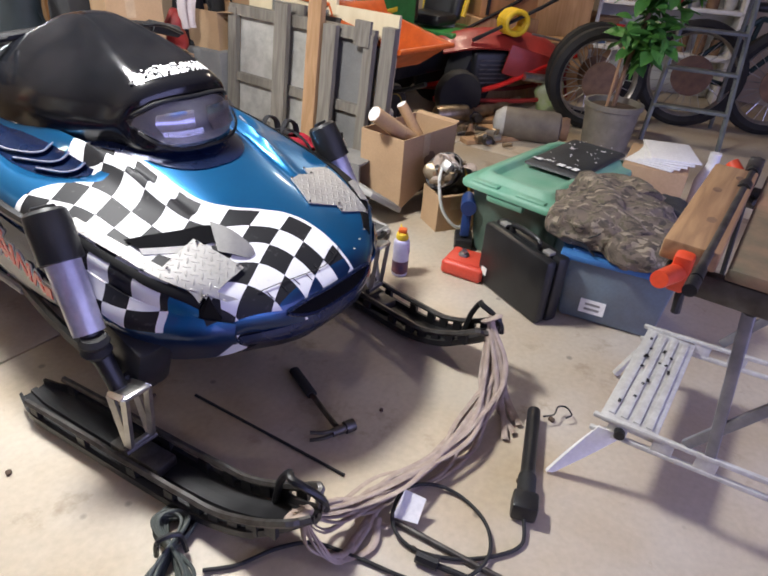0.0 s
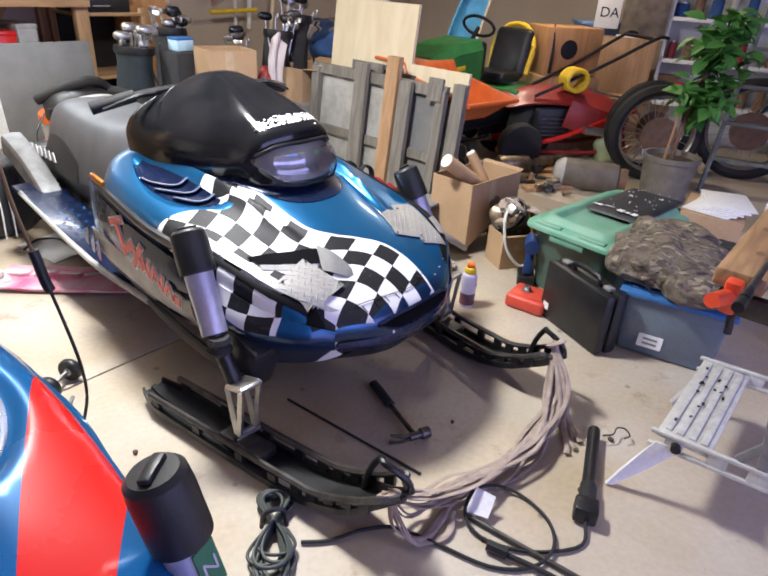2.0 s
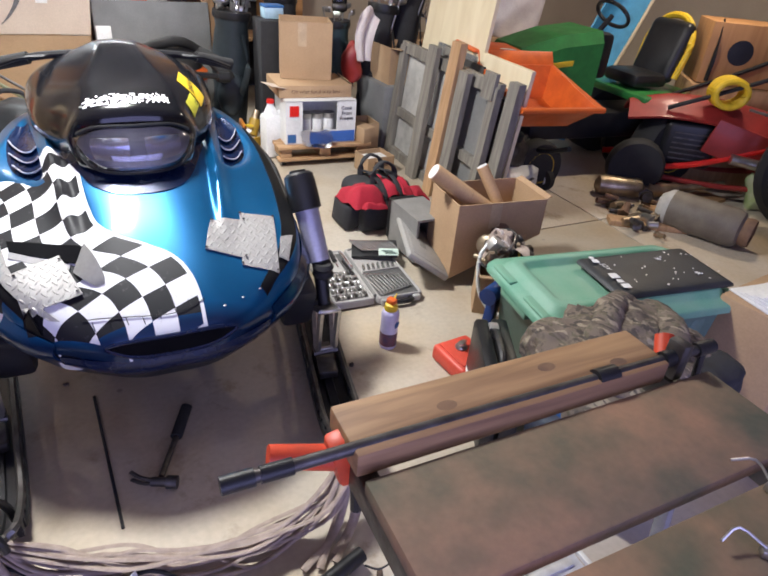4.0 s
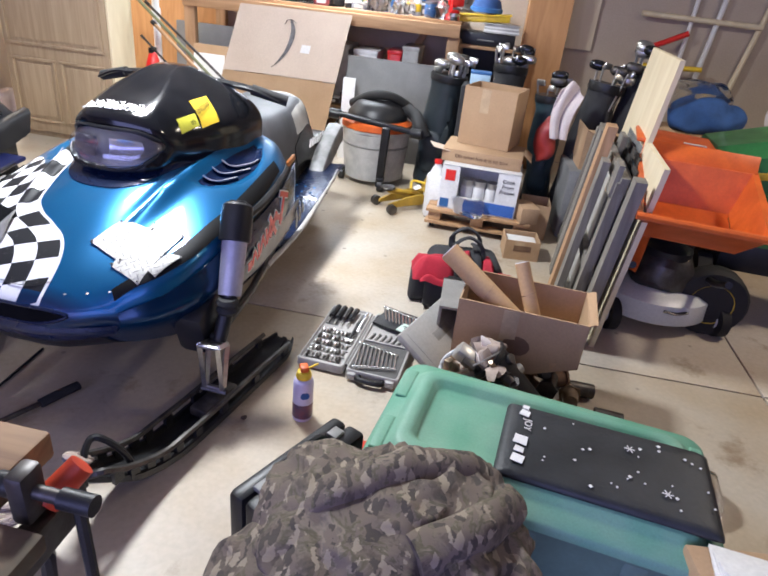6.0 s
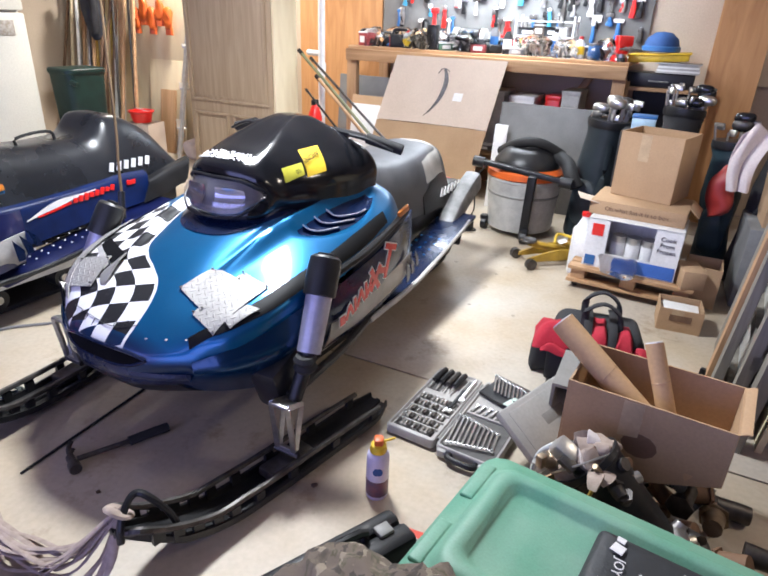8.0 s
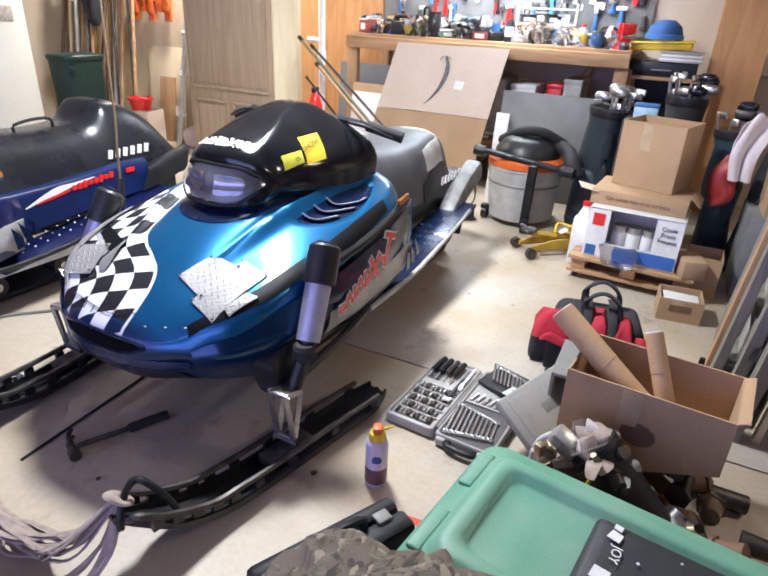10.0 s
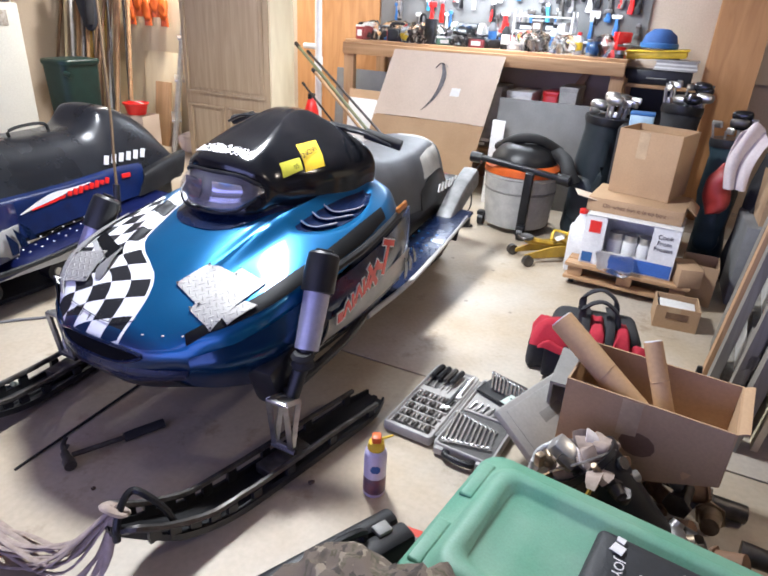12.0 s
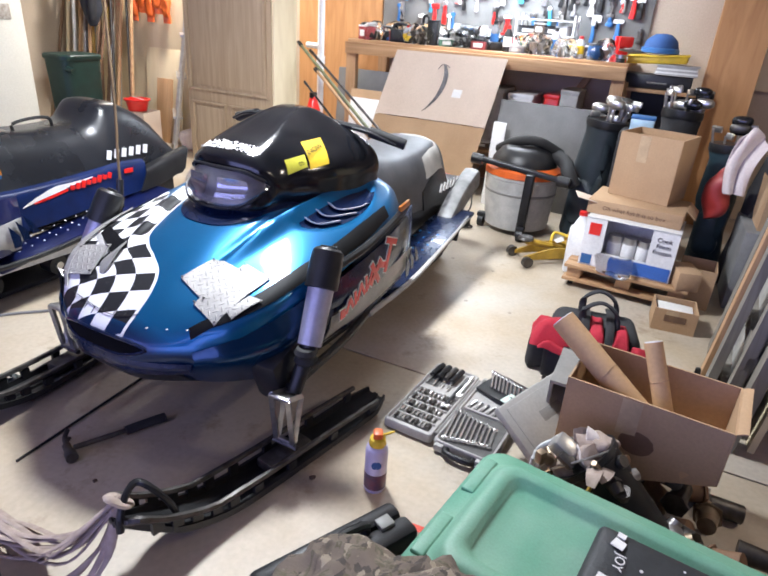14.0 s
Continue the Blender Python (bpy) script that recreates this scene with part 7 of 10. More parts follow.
def bench_item(kind, u, v, z, rnd):
    """Small workshop clutter; returns a thing standing at u, v, z in the garage's axes."""
    at, turn = on_room(u, v, z), 12.8 + rnd.uniform(-35, 35)
    c = rnd.choice(((0.55, 0.55, 0.55), (0.35, 0.05, 0.05), (0.05, 0.12, 0.32), (0.02, 0.02, 0.022), (0.02, 0.02, 0.022), (0.03, 0.032, 0.035), (0.45, 0.47, 0.5), (0.08, 0.18, 0.11), (0.15, 0.15, 0.16), (0.02, 0.02, 0.022), (0.10, 0.07, 0.05)))
    key = "paint_%d_%d_%d" % tuple(int(k * 100) for k in c)
    m_ = bpy.data.materials.get(key) or node_mat(key, c, 0.4, scale=20)
    if kind == 0:
        h, r = rnd.uniform(0.09, 0.2), rnd.uniform(0.018, 0.035)
        T = thing("bottle", at, turn, label="plastic workshop bottle with cap on the bench", category="bottle", group="bottles on the bench")
        part("body", lathe(B(), [(r * 0.95, 0), (r, 0.006), (r, h * 0.7), (r * 0.5, h * 0.85), (r * 0.45, h * 0.88)], n=14), m_, T)
        part("cap", lathe(B(), [(r * 0.5, h * 0.87), (r * 0.5, h), (0.001, h + 0.002)], n=12), rnd.choice((WHITE, BLACK, BLACK, RED)), T)
        part("label", lathe(B(), [(r * 1.01, h * 0.2), (r * 1.015, h * 0.22), (r * 1.015, h * 0.55), (r * 1.01, h * 0.57)], n=14, cap=False), rnd.choice((PAPER, PAPER, YELLOW, BLUE_LID)), T)
    elif kind == 1:
        h, r = rnd.uniform(0.07, 0.16), rnd.uniform(0.025, 0.05)
        T = thing("tin", at, turn, label="small metal tin on the workbench", category="tin", group="tins on the bench")
        part("body", lathe(B(), [(r, 0), (r * 1.03, 0.003), (r, 0.006), (r, h - 0.006), (r * 1.03, h - 0.003), (r * 0.9, h), (0.001, h - 0.003)], n=18), m_, T)
        part("label", lathe(B(), [(r * 1.01, h * 0.2), (r * 1.015, h * 0.22), (r * 1.015, h * 0.8), (r * 1.01, h * 0.82)], n=18, cap=False), rnd.choice((PAPER, STEEL, BLUE_LID)), T)
    elif kind == 2:
        w, d, h = rnd.uniform(0.06, 0.16), rnd.uniform(0.05, 0.1), rnd.uniform(0.03, 0.09)
        T = thing("small_box", at, turn, label="small coloured parts box on the bench", category="box", group="boxes on the bench")
        part("body", bx(B(), (w, d, h), (0, 0, h / 2), 0.004), m_, T)
        part("lid", bx(B(), (w + 0.004, d + 0.004, 0.012), (0, 0, h + 0.004), 0.003), rnd.choice((PAPER, m_, BLACK)), T)
        part("label", bx(B(), (w * 0.6, 0.001, h * 0.5), (0, -d / 2 - 0.001, h * 0.5)), PAPER, T)
    elif kind == 3:
        T = thing("hand_tool", at, turn, label="small hand tool lying on the bench", category="tool", group="tools on the bench")
        ln = rnd.uniform(0.1, 0.2)
        part("handle", tube(B(), [(0, 0, 0.014), (ln * 0.25, 0.004, 0.016), (ln * 0.5, 0, 0.014)], 0.013, 8, 3), rnd.choice((RED, YELLOW, BLACK, BLUE_LID)), T)
        part("blade", cyl(B(), (ln * 0.5, 0, 0.014), (ln, 0, 0.01), 0.005, 0.004, 8), STEEL, T)
    else:
        T = thing("plastic_bag", at, turn, label="crumpled clear bag of fittings on the bench", category="plastic bag", group="bags on the bench")
        part("film", crumple(blob(B(), (0.08, 0.06, 0.07), (0, 0, 0.056), 3), 0.035, 16, u), FILM, T)
        for k in range(5):
            part("fitting", cyl(B(), (rnd.uniform(-0.04, 0.04), rnd.uniform(-0.03, 0.03), 0.02), (rnd.uniform(-0.04, 0.04), rnd.uniform(-0.03, 0.03), 0.07), 0.012, n=8), rnd.choice((STEEL, PALE_GREY, DARK_STEEL)), T)
    return T


rnd = random.Random(77)
for k in range(46):
    u = -1.0 + 1.95 * (k + 0.5) / 46 + rnd.uniform(-0.02, 0.02)
    kind = rnd.choice((0, 1, 2, 2, 3, 3, 4)) if u < 0.72 else rnd.choice((4, 1, 3, 4))
    bench_item(kind, u, 3.40 + rnd.uniform(0, 0.09) + (0.17 if k % 2 else 0), 1.022, rnd)
for k in range(26):
    bench_item(rnd.choice((0, 1, 2, 2)), -0.75 + 1.5 * k / 26, 3.80 + rnd.uniform(-0.05, 0.05), 1.022 + rnd.choice((0, 0)), rnd)


def black_gear(u, v, w, d, h):
    """A dark camera-like power tool or radio with knobs and a hanging cord."""
    T = thing("power_tool", on_room(u, v, 1.022), 12.8 + 40 * math.sin(u * 50), label="black power tool with trailing cord at the bench end", category="power tool", group="power tools on the bench")
    part("body", bx(B(), (w, d, h), (0, 0, h / 2), 0.012, seg=3), BLACK, T)
    part("housing", cyl(B(), (-w * 0.1, -d * 0.5, h * 0.6), (-w * 0.1, -d * 0.85, h * 0.6), h * 0.34, n=16), BLACK_MATTE, T)
    part("top_grip", tube(B(), [(-w * 0.4, 0, h), (-w * 0.3, 0, h * 1.35), (w * 0.25, 0, h * 1.35), (w * 0.4, 0, h)], 0.011, 8, 4), BLACK, T)
    part("cord", tube(B(), [(w * 0.4, -d * 0.4, 0.02), (w * 0.6, -0.10, 0.008), (w * 0.3, -0.16, 0.006)], 0.004, 6, 5), BLACK_MATTE, T)
    return T


for u, v, w, d, h in ((-0.99, 3.46, 0.12, 0.09, 0.08), (-0.85, 3.52, 0.10, 0.10, 0.07), (-0.70, 3.46, 0.15, 0.11, 0.09), (-0.55, 3.58, 0.09, 0.08, 0.14), (0.02, 3.46, 0.14, 0.09, 0.06)):
    black_gear(u, v, w, d, h)


def bench_rack():
    T = thing("wire_rack", on_room(0.33, 3.72, 1.022), 12.8, label="white two-tier rack full of small parts on the bench", category="rack")
    for zz in (0.02, 0.12, 0.22):
        part("shelf", bx(B(), (0.42, 0.16, 0.008), (0, 0, zz), 0.002), WHITE, T)
    for x in (-0.205, 0.205):
        for y in (-0.075, 0.075):
            part("post", cyl(B(), (x, y, 0), (x, y, 0.26), 0.006, n=8), WHITE, T)
    return T


bench_rack()
for k in range(9):
    bench_item(2, 0.16 + 0.042 * k, 3.70 + 0.02 * (k % 3), 1.022 + (0.125 if k % 2 else 0.025), rnd)


def bench_grinder(u, v):
    T = thing("bench_grinder", on_room(u, v, 1.022), 12.8, label="dark bench grinder with two wheels", category="grinder")
    part("base", bx(B(), (0.11, 0.10, 0.05), (0, 0, 0.025), 0.008), DARK_STEEL, T)
    part("motor", cyl(B(), (-0.07, 0, 0.10), (0.07, 0, 0.10), 0.055, n=20), BLACK, T)
    part("badge", bx(B(), (0.06, 0.004, 0.03), (0, -0.056, 0.115), 0.001), BLUE_LID, T)
    for s_ in (-1, 1):
        part("wheel_guard", cyl(B(), (s_ * 0.085, 0, 0.10), (s_ * 0.12, 0, 0.10), 0.058, n=20), PALE_GREY, T)
        part("tool_rest", bx(B(), (0.04, 0.03, 0.006), (s_ * 0.10, -0.07, 0.09), 0.001), STEEL, T)
    return T


bench_grinder(-0.16, 3.50)


def bench_vice(u, v):
    T = thing("bench_vice", on_room(u, v, 1.022), 40, label="red bench vice bolted to the bench end", category="vice")
    part("base", lathe(B(), [(0.06, 0), (0.06, 0.02), (0.045, 0.045)], n=16), RED, T)
    part("body", bx(B(), (0.07, 0.16, 0.06), (0, 0, 0.075), 0.012), RED, T)
    part("jaw", bx(B(), (0.09, 0.025, 0.06), (0, -0.03, 0.125), 0.006), RED, T)
    part("jaw", bx(B(), (0.09, 0.03, 0.06), (0, -0.09, 0.125), 0.006), RED, T)
    part("screw", cyl(B(), (0, -0.1, 0.08), (0, -0.2, 0.08), 0.012, n=10), STEEL, T)
    part("lever", cyl(B(), (-0.07, -0.19, 0.08), (0.07, -0.19, 0.08), 0.006, n=8), STEEL, T)
    return T


bench_vice(0.88, 3.45)


def loudspeaker_small(u, v, z):
    T = thing("black_canister", on_room(u, v, z), 14, label="black upright plastic box on the bench", category="box")
    part("body", bx(B(), (0.075, 0.07, 0.16), (0, 0, 0.08), 0.008), BLACK, T)
    part("lid", bx(B(), (0.078, 0.073, 0.012), (0, 0, 0.163), 0.003), BLACK, T)


loudspeaker_small(-0.42, 3.42, 1.022)
# tools hung on the pegboard
for k in range(120):
    u, zz = -0.98 + 1.95 * rnd.random(), 1.2 + 0.65 * rnd.random()
    T = thing("hanging_tool", on_room(u, 3.94, zz), 12.8, label="tool hanging on the pegboard", category="tool", group="tools on the pegboard")
    mm = rnd.choice((RED, BLUE_LID, STEEL, BLACK, WHITE, BLACK, PAPER, DARK_STEEL, GREY, BLUE_TARP, BLACK))
    ln = rnd.uniform(0.05, 0.14)
    part("handle", tube(B(), [(0, -0.012, 0), (0.004, -0.016, -ln * 0.5), (0, -0.012, -ln)], rnd.uniform(0.012, 0.028), 8, 3, flat=0.6), mm, T)
    part("head", bx(B(), (rnd.uniform(0.03, 0.08), 0.018, rnd.uniform(0.02, 0.05)), (0, -0.014, 0.012), 0.004), rnd.choice((STEEL, DARK_STEEL, PAPER, mm)), T)
    part("hook", cyl(B(), (0, 0.008, 0.03), (0, -0.025, 0.03), 0.003, n=6), STEEL, T)


def shop_lamp():
    T = thing("shop_lamp", on_room(0.0, 3.38, 1.86), 12.8, label="white twin-tube shop lamp hung above the workbench", category="lamp")
    part("housing", bx(B(), (1.36, 0.16, 0.05), (0, 0, 0.03), 0.008), WHITE, T)
    for y in (-0.04, 0.04):
        part("tube", cyl(B(), (-0.62, y, -0.008), (0.62, y, -0.008), 0.014, n=12), GLOW, T, "glowing white tube")
    for x in (-0.5, 0.5):
        part("chain", cyl(B(), (x, 0, 0.05), (x, 0, 0.38), 0.004, n=6), STEEL, T)


GLOW = bpy.data.materials.new("lamp_glow")
GLOW.use_nodes = True
GLOW.node_tree.nodes["Principled BSDF"].inputs["Emission Color"].default_value = (0.92, 0.96, 1, 1)
GLOW.node_tree.nodes["Principled BSDF"].inputs["Emission Strength"].default_value = 6
shop_lamp()
for p, n_ in (((-0.24, 0.93), "ceiling_lamp"), ((2.9, 2.0), "ceiling_lamp")):
    T = thing(n_, (*p, HZ), label="round white ceiling lamp", category="lamp", group="ceiling lamps")
    part("base", lathe(B(), [(0.10, 0), (0.10, -0.03), (0.07, -0.05)], n=20), WHITE, T)
    part("bulb", lathe(B(), [(0.05, -0.05), (0.06, -0.07), (0.03, -0.088), (0.001, -0.09)], n=16), GLOW, T, "glowing bulb")


def card_sheet():
    T = thing("cardboard_sheet", (0, 0, 0), label="large flattened pale cardboard carton leaning on the bench", category="cardboard")
    tl, tr = Vector((-1.25, 2.94, 0.985)), Vector((-0.505, 3.20, 0.985))
    fl, fr = Vector((-1.33, 2.83, 0.545)), Vector((-0.545, 3.08, 0.535))
    bl, br = Vector((-1.40, 2.72, 0.0)), Vector((-0.60, 2.97, 0.0))
    part("upper_panel", surface(B(), [[tl, (tl + tr) / 2, tr], [fl, (fl + fr) / 2 + Vector((0, 0, 0.004)), fr]], 4, 6, 0.008), CARD_PALE, T, "pale upper panel")
    part("lower_panel", surface(B(), [[fl + Vector((0, 0, -0.004)), (fl + fr) / 2, fr + Vector((0, 0, -0.004))], [bl, (bl + br) / 2, br]], 4, 6, 0.008), CARD, T, "browner lower panel")
    ex, ey = (tr - tl), (fl - tl)
    n = ex.cross(ey).normalized()
    n = n if n.y < 0 else -n
    P = lambda a, b: (tl * (1 - a) + tr * a) * (1 - b) + (fl * (1 - a) + fr * a) * b + n * 0.012
    # a curved arrow stroke, drawn as a plain band
    stroke = [(0.485, 0.16, 0.011), (0.522, 0.30, 0.019), (0.528, 0.46, 0.020), (0.505, 0.64, 0.016), (0.455, 0.80, 0.009), (0.415, 0.88, 0.003)]
    part("arrow_mark", surface(B(), [[P(a_ - w_, b_) + n * 0.004, P(a_ + w_, b_) + n * 0.004] for a_, b_, w_ in stroke], 20, 3, 0.001), DARK_STEEL, T, "dark curved printed stroke")
    part("arrow_mark", tube(B(), [P(0.435, 0.23), P(0.455, 0.165), P(0.495, 0.16), P(0.535, 0.20)], 0.011, 6, 4, flat=0.15), DARK_STEEL, T, "dark printed stroke")
    part("label", surface(B(), [[P(a_, b_) + n * 0.004 for a_ in (0.63, 0.71)] for b_ in (0.5, 0.62)], 2, 2, 0.001), PAPER, T)
    lp = lambda a, b: fl + (fr - fl) * a + (bl - fl) * b + n * 0.006
    part("print_mark", surface(B(), [[lp(0.88, 0.3), lp(0.93, 0.3)], [lp(0.88, 0.38), lp(0.93, 0.38)]], 2, 2, 0.001), RUST, T)


card_sheet()
single("board", bx(B(), (0.74, 0.02, 0.72), (0, 0, 0.36), 0.003), MASONRY, (-0.18, 3.30, 0), 12.8, "streaky grey board leaning under the bench", "board", "boards under the bench", tilt=(-5, 0))
single("board", bx(B(), (0.55, 0.02, 0.8), (0, 0, 0.4), 0.003), MASONRY, (-1.68, 3.10, 0), 12.8, "dark grey board leaning beside the bench", "board", "boards under the bench", tilt=(-5, 0))
single("board", bx(B(), (0.24, 0.012, 0.62), (0, 0, 0.31), 0.002), PAPER, (-1.52, 2.86, 0), 12.8, "white board in a brown frame", "board", tilt=(-8, 0))
single("board", bx(B(), (0.32, 0.012, 0.68), (0, 0, 0.34), 0.002), CARD, (-1.50, 2.89, 0), 12.8, "brown fibreboard sheet behind the white board", "board", tilt=(-8, 0))
single("board", bx(B(), (0.09, 0.012, 0.58), (0, 0, 0.29), 0.002), PAPER, (-0.47, 3.12, 0), 12.8, "narrow white board beside the carton", "board", tilt=(-6, 0))
for k in range(6):
    bench_item(2, -0.2 + 0.12 * k, 3.45, 0.345, rnd)
for k, (u, w, h, m_) in enumerate(((0.05, 0.2, 0.42, PALE_GREY), (0.28, 0.18, 0.4, WHITE), (0.5, 0.1, 0.42, RED), (0.62, 0.12, 0.46, PALE_GREY), (-0.75, 0.2, 0.3, CARD))):
    T = thing("storage_box", on_room(u, 3.62, 0.335), 12.8, label="box stored under the workbench", category="box", group="boxes under the bench")
    part("body", bx(B(), (w, 0.3, h), (0, 0, h / 2), 0.006), m_, T)
    part("lid", bx(B(), (w + 0.008, 0.308, 0.03), (0, 0, h), 0.004), m_, T)


def shop_vac():
    T = thing("shop_vacuum", (-0.075, 2.80, 0), 12, label="grey shop vacuum with orange rim and black motor head", category="vacuum cleaner")
    part("tank", lathe(B(), [(0.18, 0.03), (0.2, 0.04), (0.215, 0.2), (0.225, 0.34), (0.23, 0.345), (0.23, 0.36)], n=32), PALE_GREY, T, "grey plastic tank")
    part("seam", lathe(B(), [(0.218, 0.25), (0.222, 0.255), (0.223, 0.262), (0.22, 0.267)], n=32, cap=False), GREY, T)
    part("rim", lathe(B(), [(0.225, 0.36), (0.235, 0.365), (0.232, 0.40), (0.2, 0.425)], n=32), ORANGE, T, "orange rim")
    part("motor_head", lathe(B(), [(0.2, 0.42), (0.195, 0.455), (0.15, 0.51), (0.11, 0.535), (0.001, 0.54)], n=28), BLACK, T, "black motor head")
    part("handle_bar", bx(B(), (0.58, 0.05, 0.03), (0.02, -0.2, 0.425), 0.01, rot=(0, 6, 0)), BLACK, T)
    for x in (-0.24, 0.29):
        part("bar_end", cyl(B(), (x - 0.035, -0.2, 0.425 - x * 0.1), (x + 0.035, -0.2, 0.42 - x * 0.1), 0.032, n=14), BLACK, T)
    part("leg", bx(B(), (0.05, 0.04, 0.40), (0.10, -0.245, 0.22), 0.008, rot=(6, 3, 0)), BLACK, T)
    part("hose", tube(B(), [(0.15, 0.05, 0.50), (0.25, -0.03, 0.47), (0.30, -0.12, 0.42), (0.34, -0.14, 0.36)], 0.042, 12, 5), BLACK_MATTE, T, "ribbed black hose")
    part("hose", tube(B(), [(-0.2, 0.1, 0.47), (-0.05, -0.05, 0.56), (0.08, -0.04, 0.57), (0.2, 0.05, 0.5)], 0.03, 12, 5), BLACK_MATTE, T)
    for x, y in ((0.10, -0.25), (-0.2, -0.1), (0.15, 0.18), (-0.12, 0.2)):
        w = part("caster", cyl(B(), (x - 0.015, y, 0.04), (x + 0.02, y, 0.04), 0.038, n=16), BLACK, T)
        part("fork", bx(B(), (0.05, 0.05, 0.03), (x, y, 0.08), 0.008), BLACK, w)
    part("cable", tube(B(), [(-0.22, -0.02, 0.42), (-0.3, -0.06, 0.3), (-0.27, -0.12, 0.12), (-0.33, -0.1, 0.012), (-0.22, -0.2, 0.012), (-0.3, -0.28, 0.012)], 0.005, 6, 6), BLACK, T)
    part("plug_block", bx(B(), (0.06, 0.05, 0.09), (-0.27, -0.2, 0.05), 0.01), BLACK, T)


shop_vac()


def floor_jack():
    T = thing("floor_jack", (0.33, 2.42, 0), 55, label="yellow hydraulic floor jack with worn paint", category="floor jack")
    for s_ in (-1, 1):
        part("side_plate", surface(B(), [[(-0.17, s_ * 0.06, 0.03), (-0.17, s_ * 0.06, 0.05)], [(0.0, s_ * 0.065, 0.03), (0.0, s_ * 0.065, 0.09)], [(0.16, s_ * 0.07, 0.03), (0.16, s_ * 0.07, 0.08)]], 8, 3, 0.012), YELLOW_JACK, T)
        for x, r in ((-0.17, 0.03), (0.15, 0.025)):
            part("wheel", cyl(B(), (x, s_ * 0.075, r), (x, s_ * 0.105, r), r, n=16), DARK_STEEL, T)
    part("lift_arm", tube(B(), [(0.08, 0, 0.07), (-0.05, 0, 0.10), (-0.14, 0, 0.12)], 0.03, 8, 3, flat=0.6), YELLOW_JACK, T)
    part("saddle", lathe(B(), [(0.035, 0), (0.045, 0.012), (0.04, 0.02), (0.001, 0.014)], (-0.15, 0, 0.125), 14), DARK_STEEL, T)
    part("pump", cyl(B(), (0.12, 0, 0.08), (0.17, 0, 0.17), 0.035, n=14), YELLOW_JACK, T)
    part("handle_socket", cyl(B(), (0.13, 0.0, 0.12), (0.19, 0.0, 0.22), 0.022, n=12), BRASS, T)
    part("tag", bx(B(), (0.05, 0.03, 0.004), (0.05, -0.02, 0.125), 0.0, rot=(20, -15, 0)), PAPER, T)
    part("cord", tube(B(), [(-0.02, -0.05, 0.13), (0.04, 0.02, 0.155), (0.1, -0.03, 0.15)], 0.008, 6, 5), YELLOW, T)


floor_jack()


def pallet():
    T = thing("pallet", (0.79, 2.40, 0), 10, label="small pale wooden pallet on casters", category="pallet")
    for x in (-0.24, 0, 0.24):
        part("bearer", bx(B(), (0.07, 0.36, 0.05), (x, 0, 0.075), 0.003), PINE, T)
    for y in (-0.165, -0.08, 0.0, 0.085, 0.17):
        part("top_board", bx(B(), (0.58, 0.065, 0.018), (0, y, 0.111), 0.002), PINE, T)
    for y in (-0.165, 0.165):
        part("bottom_board", bx(B(), (0.58, 0.07, 0.016), (0, y, 0.042), 0.002), PINE, T)
    for x in (-0.25, 0.25):
        for y in (-0.15, 0.15):
            part("caster", cyl(B(), (x - 0.012, y, 0.018), (x + 0.012, y, 0.018), 0.018, n=12), BLACK, T)


pallet()


